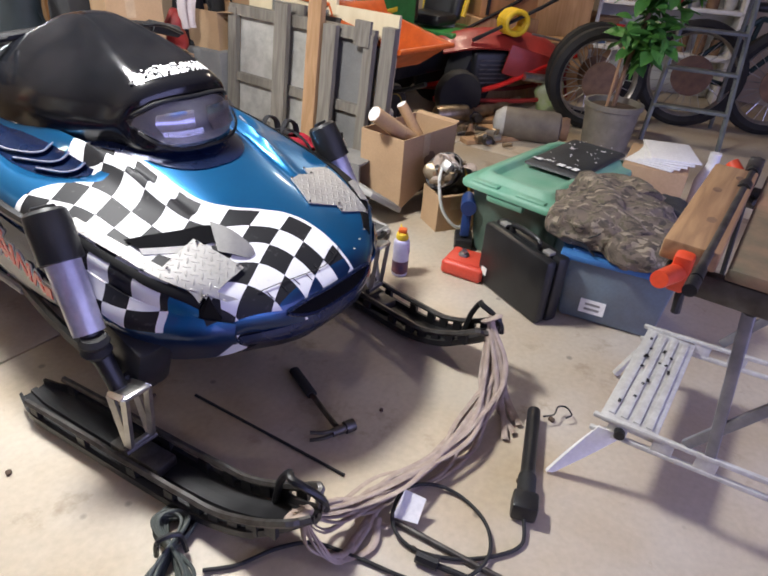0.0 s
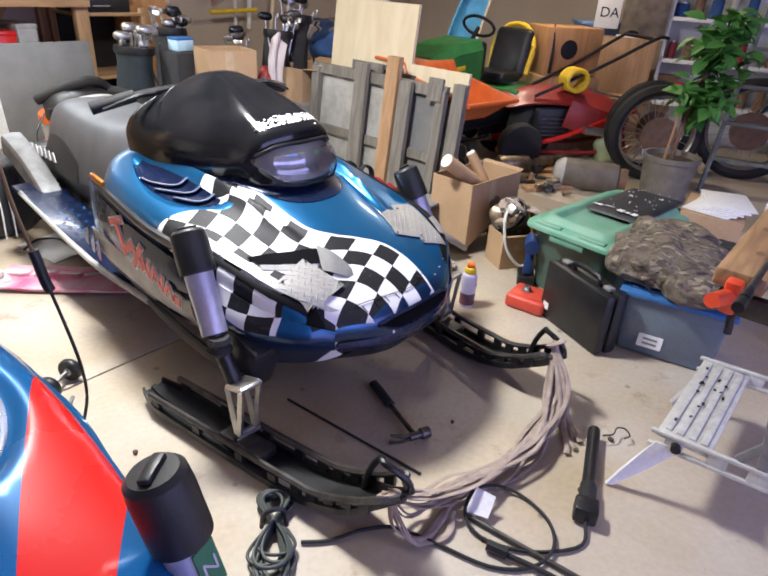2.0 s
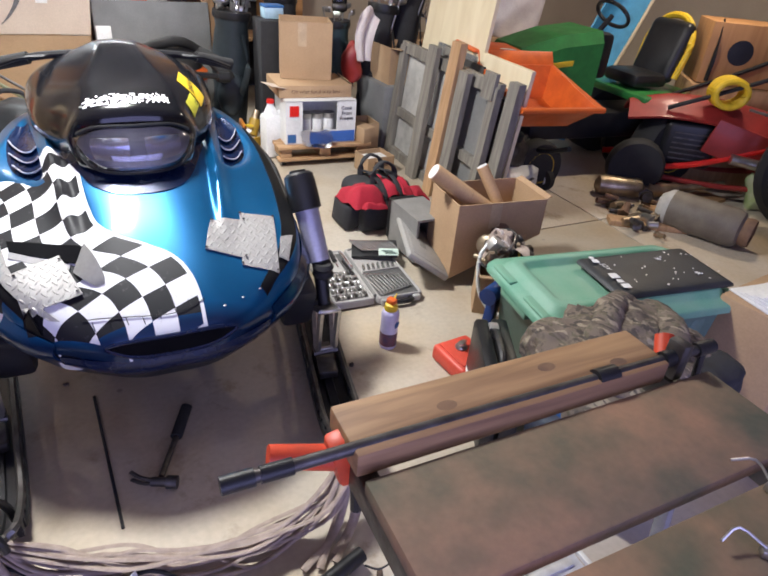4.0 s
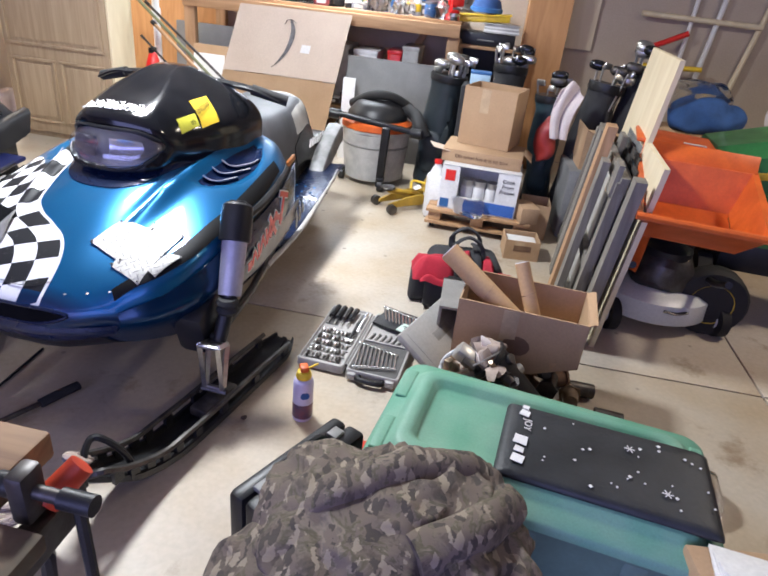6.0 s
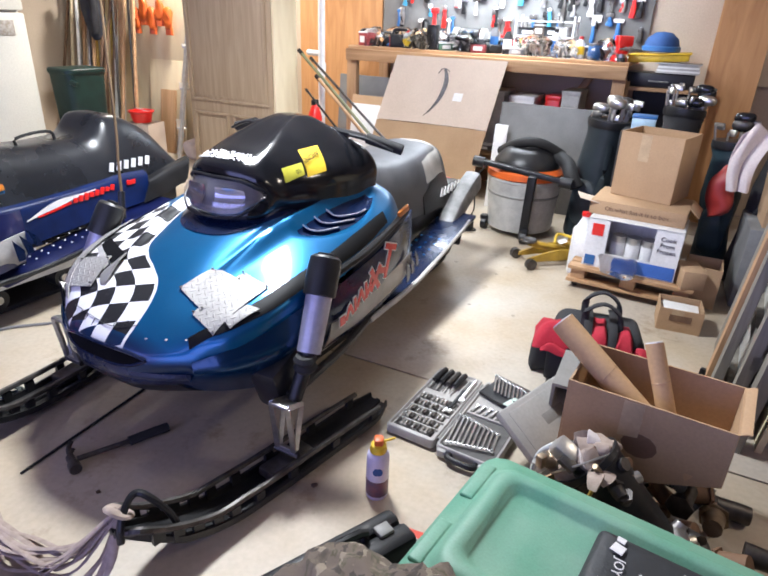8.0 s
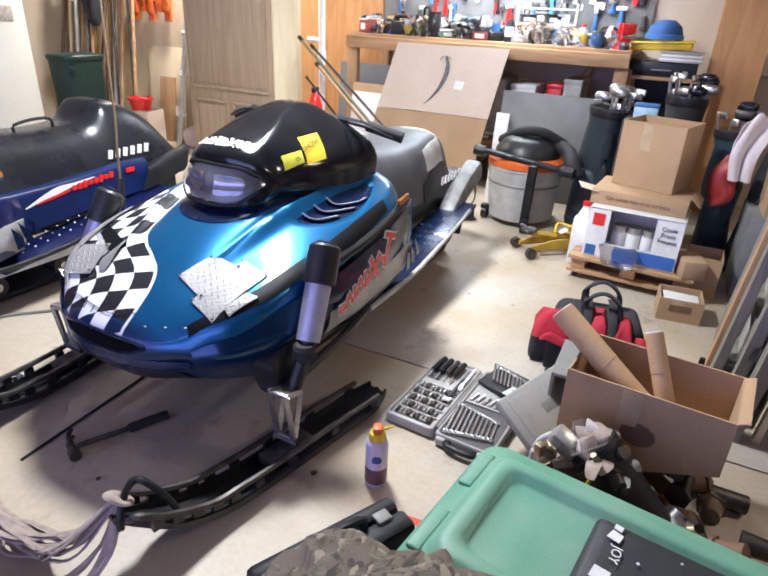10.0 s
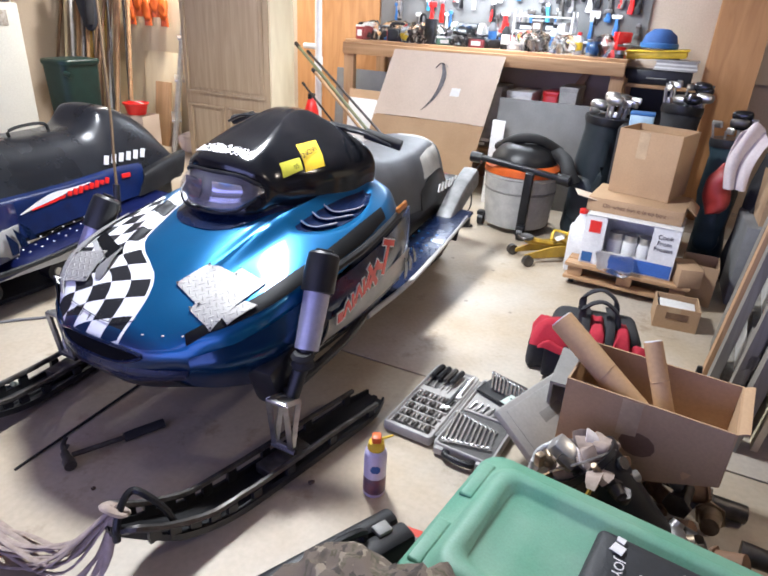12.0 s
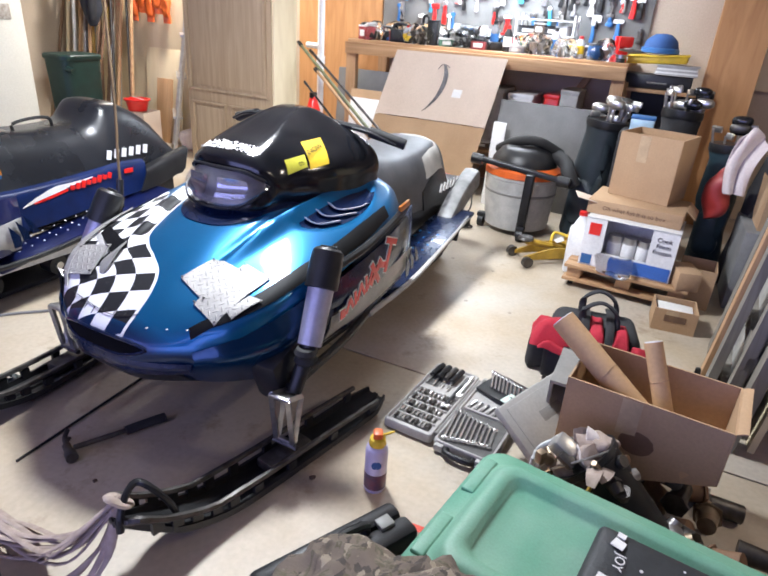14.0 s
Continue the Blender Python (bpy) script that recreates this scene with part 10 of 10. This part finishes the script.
for k, (u0, v0, z0, u1, v1, z1, r, m_, lab) in enumerate(((2.25, 3.9, 1.20, 3.1, 3.9, 1.19, 0.02, CREAM_BOARD, "pale wooden pole fixed along the wall"), (2.25, 3.80, 0.85, 2.75, 3.80, 0.87, 0.018, YELLOW, "yellow level lying on the cabinet"), (2.75, 3.92, 0.7, 2.85, 3.92, 1.9, 0.02, PAPER, "white pole leaning on the wall"), (2.6, 3.92, 0.7, 2.63, 3.92, 1.9, 0.016, PAPER, "white pole leaning on the wall"), (3.0, 3.92, 0.6, 3.2, 3.92, 1.9, 0.02, CREAM_BOARD, "pale stick leaning on the wall"), (2.3, 3.85, 0.95, 2.6, 3.85, 1.1, 0.02, RED, "red handle hung on the wall"))):
    a, b = rp(u0, v0, z0), rp(u1, v1, z1)
    single("pole", cyl(B(), Vector(), b - a, r, n=10), m_, a, 0, lab, "pole", "poles on the wall")

# ---- left side: cabinet, fridge, bin, brooms ----
def pantry():
    T = thing("tall_cabinet", on_room(-1.62, 2.715), 12.8, label="tall pale oak cabinet with one panelled door", category="cabinet")
    w, d, h = 0.78, 0.27, 1.95
    part("carcass", bx(B(), (w - 0.02, d, h), (-0.01, 0, h / 2), 0.004), OAK, T)
    part("side_panel", bx(B(), (0.02, d, h), (w / 2 - 0.008, 0, h / 2), 0.003), CREAM_BOARD, T, "pale edge-banded side")
    f = -d / 2
    dr = part("door", bx(B(), (w - 0.02, 0.02, h - 0.06), (0, f - 0.012, h / 2 + 0.01), 0.003), OAK, T, "pale oak door")
    for x0, x1, z0, z1 in ((-0.34, 0.34, 0.62, 1.86), (-0.33, -0.03, 0.12, 0.525), (0.03, 0.33, 0.12, 0.525)):
        cx, cz = (x0 + x1) / 2, (z0 + z1) / 2
        part("door_panel", bx(B(), (x1 - x0 - 0.06, 0.008, z1 - z0 - 0.06), (cx, f - 0.025, cz), 0.004), OAK, dr)
        for zz in (z0, z1):
            part("panel_moulding", bx(B(), (x1 - x0 + 0.03, 0.022, 0.016), (cx, f - 0.028, zz), 0.004), OAK, dr)
        for xx in (x0, x1):
            part("panel_moulding", bx(B(), (0.016, 0.022, z1 - z0 - 0.018), (xx, f - 0.028, cz), 0.004), OAK, dr)
    part("cornice", bx(B(), (w + 0.05, d + 0.05, 0.05), (0, 0, h + 0.025), 0.01), OAK, T)


pantry()
T = thing("drain_pipe", on_room(-1.275, 3.25), label="white plastic pipe running up the wall", category="pipe")
part("pipe", cyl(B(), (0, 0, 0), (0, 0, 2.2), 0.026, n=16), WHITE, T)
for zz in (0.85, 1.75):
    part("coupling", cyl(B(), (0, 0, zz - 0.03), (0, 0, zz + 0.03), 0.033, n=16), WHITE, T)
part("branch", cyl(B(), (0, 0, 0.95), (-0.15, 0, 0.95), 0.022, n=12), WHITE, T)
T = thing("fire_extinguisher", on_room(-1.21, 3.05), label="red fire extinguisher beside the cabinet", category="fire extinguisher")
part("cylinder", lathe(B(), [(0.05, 0), (0.055, 0.02), (0.055, 0.5), (0.03, 0.58), (0.015, 0.6)], n=18), RED, T)
part("valve", bx(B(), (0.03, 0.06, 0.04), (0, 0, 0.61), 0.006), BLACK, T)
POLE_OLIVE = node_mat("olive_pole", (0.20, 0.21, 0.10), 0.45, second=(0.13, 0.14, 0.08), scale=16)
for top_, low_, r_, m_ in (((-1.86, 2.56, 0.98), (-0.45, 2.50, 0.02), 0.011, POLE_OLIVE), ((-1.80, 2.62, 0.93), (-0.42, 2.62, 0.02), 0.009, DARK_STEEL), ((-1.83, 2.70, 0.80), (-0.62, 2.58, 0.02), 0.012, PINE_UP), ((-1.90, 2.66, 0.70), (-0.80, 2.50, 0.02), 0.008, BLACK)):
    a, b = Vector(top_), Vector(low_)
    T = thing("pole", b, label="long thin pole leaning low behind the machine", category="pole", group="leaning poles")
    part("shaft", cyl(B(), Vector(), a - b, r_, n=10), m_, T)
    part("end_cap", cyl(B(), (a - b) * 0.98, (a - b) * 1.005, r_ * 1.3, n=10), BLACK, T)


def fridge():
    T = thing("refrigerator", on_room(-3.47, 1.75), 102.8, label="white two-door refrigerator with a small magnet picture", category="refrigerator")
    w, d, h = 0.72, 0.6, 1.6
    part("cabinet", bx(B(), (w, d, h), (0, 0, h / 2), 0.012), CREAM, T)
    lo = part("door", bx(B(), (w, 0.06, 1.10), (0, -d / 2 - 0.032, 0.60), 0.014), CREAM, T, "white lower door")
    up = part("door", bx(B(), (w, 0.06, 0.42), (0, -d / 2 - 0.032, 1.375), 0.014), CREAM, T, "white freezer door")
    part("handle", tube(B(), [(-w / 2 + 0.05, -d / 2 - 0.065, 0.8), (-w / 2 + 0.05, -d / 2 - 0.10, 0.85), (-w / 2 + 0.05, -d / 2 - 0.10, 1.1)], 0.013, 8, 3), CREAM, lo)
    part("magnet", bx(B(), (0.12, 0.004, 0.10), (w / 2 - 0.16, -d / 2 - 0.066, 1.05), 0.001), node_mat("magnet_picture", (0.30, 0.27, 0.22), 0.5, second=(0.5, 0.5, 0.48), scale=40), lo, "small picture magnet")


fridge()


def trash_can():
    T = thing("trash_bin", on_room(-3.16, 2.50), 12.8, label="dark green plastic wheeled trash bin", category="trash bin")
    part("body", skin(B(), [rounded_ring(w_, d_, 0.06, z_, 5) for w_, d_, z_ in ((0.235, 0.30, 0.0), (0.24, 0.305, 0.02), (0.275, 0.355, 0.70), (0.277, 0.357, 0.72))]), DARK_GREEN, T)
    part("rim", skin(B(), [rounded_ring(w_, d_, 0.07, z_, 5) for w_, d_, z_ in ((0.29, 0.37, 0.715), (0.30, 0.38, 0.722), (0.30, 0.38, 0.748), (0.285, 0.365, 0.757), (0.26, 0.34, 0.759))]), DARK_GREEN, T)
    part("handle", cyl(B(), (0.13, -0.16, 0.66), (0.20, -0.16, 0.645), 0.022, n=10), DARK_GREEN, T)
    for s_ in (-1, 1):
        part("wheel", cyl(B(), (s_ * 0.12, 0.15, 0.06), (s_ * 0.16, 0.15, 0.06), 0.06, n=14), BLACK, T)


trash_can()
rnd = random.Random(15)
for k in range(17):
    u = -3.92 + 0.045 * k + rnd.uniform(-0.02, 0.02)
    a, b = rp(u, 2.75 + rnd.uniform(0, 0.3), 0.02), rp(u - 0.04 + rnd.uniform(-0.06, 0.1), 3.22, 1.7 + rnd.uniform(0, 0.4))
    m_ = rnd.choice((PINE, PINE_UP, CREAM_BOARD, RUST, BLACK, STEEL, YELLOW_JACK, RUST))
    T = thing("long_tool", a, label="long-handled garden tool leaning in the corner", category="garden tool", group="long tools in the corner")
    part("shaft", cyl(B(), Vector(), b - a, 0.013, n=8), m_, T)
    part("head", bx(B(), (0.16, 0.03, 0.10), (b - a) * 0.97, 0.006, rot=(20, 0, rnd.uniform(0, 60))), rnd.choice((BLACK, RUST, STEEL, BAG_BLACK)), T)
T = thing("red_bin", on_room(-2.84, 2.82, 0.32), 20, label="red plastic tray bin on a pale carton", category="bin")
part("body", lathe(B(), [(0.075, 0), (0.095, 0.08), (0.108, 0.085), (0.108, 0.096), (0.092, 0.096), (0.078, 0.02), (0.001, 0.018)], n=24), RED, T)
part("handle", tube(B(), [(-0.10, 0, 0.088), (0, -0.06, 0.12), (0.10, 0, 0.088)], 0.005, 6, 3), STEEL, T)
carton("cardboard_box", on_room(-2.84, 2.84), 22, 0.24, 0.22, 0.315, "pale carton holding the red bin", mat_=CARD_PALE)
# more long handles, a coat and a white board crowd the corner
rc = random.Random(52)
for k in range(16):
    uu = -3.78 + 0.052 * k + rc.uniform(-0.02, 0.02)
    a, b = rp(uu, 2.8 + rc.uniform(0, 0.2), 0.02), rp(uu + rc.uniform(-0.12, 0.05), 3.1 + rc.uniform(0, 0.12), 1.75 + rc.uniform(-0.2, 0.4))
    T = thing("long_tool", a, label="slim wooden or painted tool handle leaning in the corner", category="garden tool", group="long tools in the corner")
    part("shaft", cyl(B(), Vector(), b - a, rc.uniform(0.010, 0.02), n=8), rc.choice((PINE, CREAM_BOARD, PINE_UP, WHITE, YELLOW_JACK, DARK_STEEL, RUST)), T)
    part("grip", cyl(B(), (b - a) * 0.9, (b - a) * 1.0, 0.021, n=8), rc.choice((BLACK, RED, YELLOW_JACK, RUST)), T)
T = thing("dark_coat", on_room(-3.42, 2.95, 0.95), 12, label="dark blue grey coat hanging among the tool handles", category="coat")
part("body", crumple(blob(B(), (0.09, 0.07, 0.26), (0, 0, 0.26), 4, False), 0.03, 9, 3), node_mat("navy_cloth", (0.03, 0.035, 0.05), 0.85, bump=0.3), T, sharp=75)
part("sleeve", crumple(tube(B(), [(0.06, -0.03, 0.42), (0.10, -0.06, 0.22), (0.09, -0.07, 0.05)], 0.04, 12, 5), 0.015, 14), node_mat("black_sleeve", (0.02, 0.02, 0.024), 0.85), T, sharp=75)
part("hanger", tube(B(), [(0, 0, 0.5), (0.0, 0.0, 0.62), (0.02, 0.30, 0.66)], 0.004, 6, 3), STEEL, T)
single("board", bx(B(), (0.09, 0.03, 1.5), (0, 0, 0.75), 0.003), WHITE, on_room(-2.36, 3.35), 12.8, "tall white trim board leaning in the corner", "board", tilt=(-9, -7))
slab("partition", -3.95, -2.62, 3.28, 3.33, 0.0, HZ, CREAM_BOARD, "pale plywood partition in the corner")
single("board", bx(B(), (0.42, 0.02, 0.80), (0, 0, 0.40), 0.003), CREAM_BOARD, on_room(-2.95, 3.20), 12.8, "pale plywood sheet leaning on the wall", "board", tilt=(-6, 0))
single("board", bx(B(), (0.17, 0.03, 0.56), (0, 0, 0.28), 0.003), PINE_UP, on_room(-2.88, 3.12), 12.8, "brown board leaning on the plywood", "board", tilt=(-8, 0))
step_ladder(on_room(-2.57, 2.93), -32, 1.7, "aluminium step ladder folded beside the cabinet", ALU)
for k in range(5):
    T = thing("work_glove", on_room(-3.20 + 0.095 * k, 3.25, 1.14 + 0.07 * (k % 2)), 12.8, label="orange work glove hung on the wall", category="glove", group="gloves on the wall")
    part("palm", crumple(blob(B(), (0.045, 0.025, 0.09), (0, -0.03, 0.0), 3, False), 0.012, 20, k), ORANGE, T)
    for j in range(4):
        part("finger", tube(B(), [(-0.03 + 0.02 * j, -0.03, -0.06), (-0.032 + 0.021 * j, -0.03, -0.13)], 0.010, 6, 1), ORANGE, T)
slab("wall_panel_3", -3.0, -2.1, 3.95, 3.975, 0.0, 2.2, CREAM_BOARD, "pale bare wall panel behind the tools")
single("yellow_jug", bx(B(), (0.12, 0.1, 0.2), (0, 0, 0.1), 0.02), YELLOW, on_room(-2.8, 2.75), 10, "yellow plastic container beside the bin", "container")
single("crumpled_sheet", crumple(blob(B(), (0.16, 0.12, 0.1), (0, 0, 0.08), 4), 0.04, 9, 3), PALE_CLOTH, on_room(-2.45, 3.1), 10, "crumpled pale rags on the floor", "rags", sharp=70)

# ---- floor between the machines and behind ----
def duffel(at, turn, label):
    T = thing("duffel_bag", at, turn, label=label, category="duffel bag")
    part("body", crumple(blob(B(), (0.36, 0.18, 0.20), (0, 0, 0.16), 5), 0.05, 6, 3), DUFFEL_CLOTH, T, sharp=70)
    for x in (-0.13, 0.13):
        for e in (-1, 1):
            part("piping", tube(B(), [(x + e * 0.022, -0.195, 0.02), (x + 0.005 + e * 0.02, -0.20, 0.16), (x + 0.01 + e * 0.018, -0.15, 0.29), (x + 0.02 + e * 0.018, -0.02, 0.345)], 0.004, 5, 4), PAPER, T, "white piping")
    part("zip_flap", crumple(bx(B(), (0.5, 0.10, 0.02), (0, -0.02, 0.345), 0.008, seg=2), 0.02, 9, 6), DUFFEL_CLOTH, T)
    part("handle", tube(B(), [(-0.1, 0, 0.34), (-0.05, 0.02, 0.40), (0.05, 0.02, 0.40), (0.1, 0, 0.34)], 0.012, 8, 4), BAG_BLACK, T)


duffel((-0.80, 2.16, 0), 8, "black duffel bag with white piping on the floor")


def pink_bag():
    T = thing("plastic_bag", (-0.52, 1.42, 0), -35, label="pink and white printed plastic bag lying flat", category="plastic bag")
    rows = [[(x, y, 0.012 + 0.02 * abs(noise.noise(Vector((x * 8, y * 12, 1))))) for x in np.linspace(-0.28, 0.28, 8)] for y in (-0.11, -0.04, 0.03, 0.1)]
    part("sheet", surface(B(), rows, 10, 22, 0.01), node_mat("pink_plastic", (0.72, 0.12, 0.24), 0.3, second=(0.8, 0.55, 0.6), scale=8, mix=0.5), T)
    for k in range(5):
        part("print_bar", bx(B(), (0.08, 0.02, 0.002), (-0.2 + 0.1 * k, 0.0, 0.045), rot=(0, 0, 20 * (k % 2))), PAPER, T)


pink_bag()
single("paper_sheet", surface(B(), [[(-0.2, -0.15, 0.004), (0, -0.15, 0.01), (0.2, -0.15, 0.004)], [(-0.2, 0.15, 0.004), (0, 0.15, 0.006), (0.2, 0.15, 0.008)]], 6, 6, 0.003), PAPER, (-0.40, 1.85, 0), 20, "large white sheet lying on the floor", "paper")
T = thing("towel", (-0.86, 1.55, 0), 10, label="folded pale towel on the floor", category="towel")
part("fold", crumple(bx(B(), (0.26, 0.18, 0.04), (0, 0, 0.022), 0.015), 0.008, 20), PALE_CLOTH, T)
part("fold", crumple(bx(B(), (0.2, 0.15, 0.03), (0.01, 0, 0.055), 0.012), 0.008, 20, 2), PALE_CLOTH, T)
T = thing("wheel_dolly", (-0.715, 0.69, 0), 42, label="small black wheels on a steel axle on the floor", category="wheel set")
part("axle", cyl(B(), (-0.06, 0, 0.038), (0.06, 0, 0.038), 0.007, n=8), STEEL, T)
for s_ in (-1, 1):
    w = part("wheel", lathe(B(), [(0.01, -0.012), (0.034, -0.012), (0.038, -0.006), (0.038, 0.006), (0.034, 0.012), (0.01, 0.012)], (s_ * 0.05, 0, 0.038), 20, True, (0, 90, 0)), BLACK, T)
    part("hub", cyl(B(), (s_ * 0.05 - 0.016, 0, 0.038), (s_ * 0.05 + 0.016, 0, 0.038), 0.012, n=10), STEEL, w)
T = thing("power_cable", (-0.70, 0.50, 0), label="brown and black power cord hanging down to the floor", category="cable")
part("cord", tube(B(), [(-0.022, 0.025, 0.53), (-0.04, 0.04, 0.66), (-0.05, 0.055, 0.80), (-0.085, 0.085, 1.25), (-0.15, 0.15, HZ)], 0.0055, 8, 5), node_mat("tan_cord", (0.16, 0.10, 0.045), 0.7), T, "brown cord")
part("coupler", tube(B(), [(-0.022, 0.026, 0.54), (-0.018, 0.02, 0.51), (-0.012, 0.012, 0.455), (-0.006, 0.008, 0.43)], 0.0135, 10, 3), BLACK, T, "black rubber coupler")
part("lower_cord", tube(B(), [(-0.008, 0.01, 0.44), (0.012, -0.004, 0.30), (0.024, -0.011, 0.184), (0.02, -0.02, 0.09), (-0.01, -0.05, 0.02), (-0.03, -0.08, 0.006), (-0.06, -0.12, 0.006)], 0.0045, 8, 5), BLACK_MATTE, T, "black lower cord")
cord("floor_cable", [(-0.70, 0.62, 0.006), (-0.74, 0.53, 0.006), (-0.80, 0.35, 0.006), (-0.86, 0.22, 0.006), (-0.95, 0.05, 0.006), (-0.98, -0.2, 0.006)], 0.006, GREY, "grey cable running over the floor")
cord("bent_rod", [(-0.62, 1.85, 0.006), (-0.55, 1.93, 0.01), (-0.47, 1.9, 0.006), (-0.44, 1.8, 0.006)], 0.006, DARK_STEEL, "bent steel bracket on the floor", "bracket")


def ceiling_fixture(at, r, label):
    T = thing("ceiling_light", (at[0], at[1], HZ - 0.06), label=label, category="ceiling light", group="ceiling lights")
    part("base", lathe(B(), [(r * 0.6, 0.06), (r * 0.7, 0.05), (r * 0.7, 0.035), (0.001, 0.034)], n=24), WHITE, T, "white ceiling rose")
    part("bulb", lathe(B(), [(0.001, 0.0), (r * 0.3, 0.006), (r * 0.42, 0.02), (r * 0.3, 0.034)], n=20), BULB, T, "glowing bulb")
    return T


ceiling_fixture((-2.95, 2.45), 0.14, "bare bulb holder on the garage ceiling")
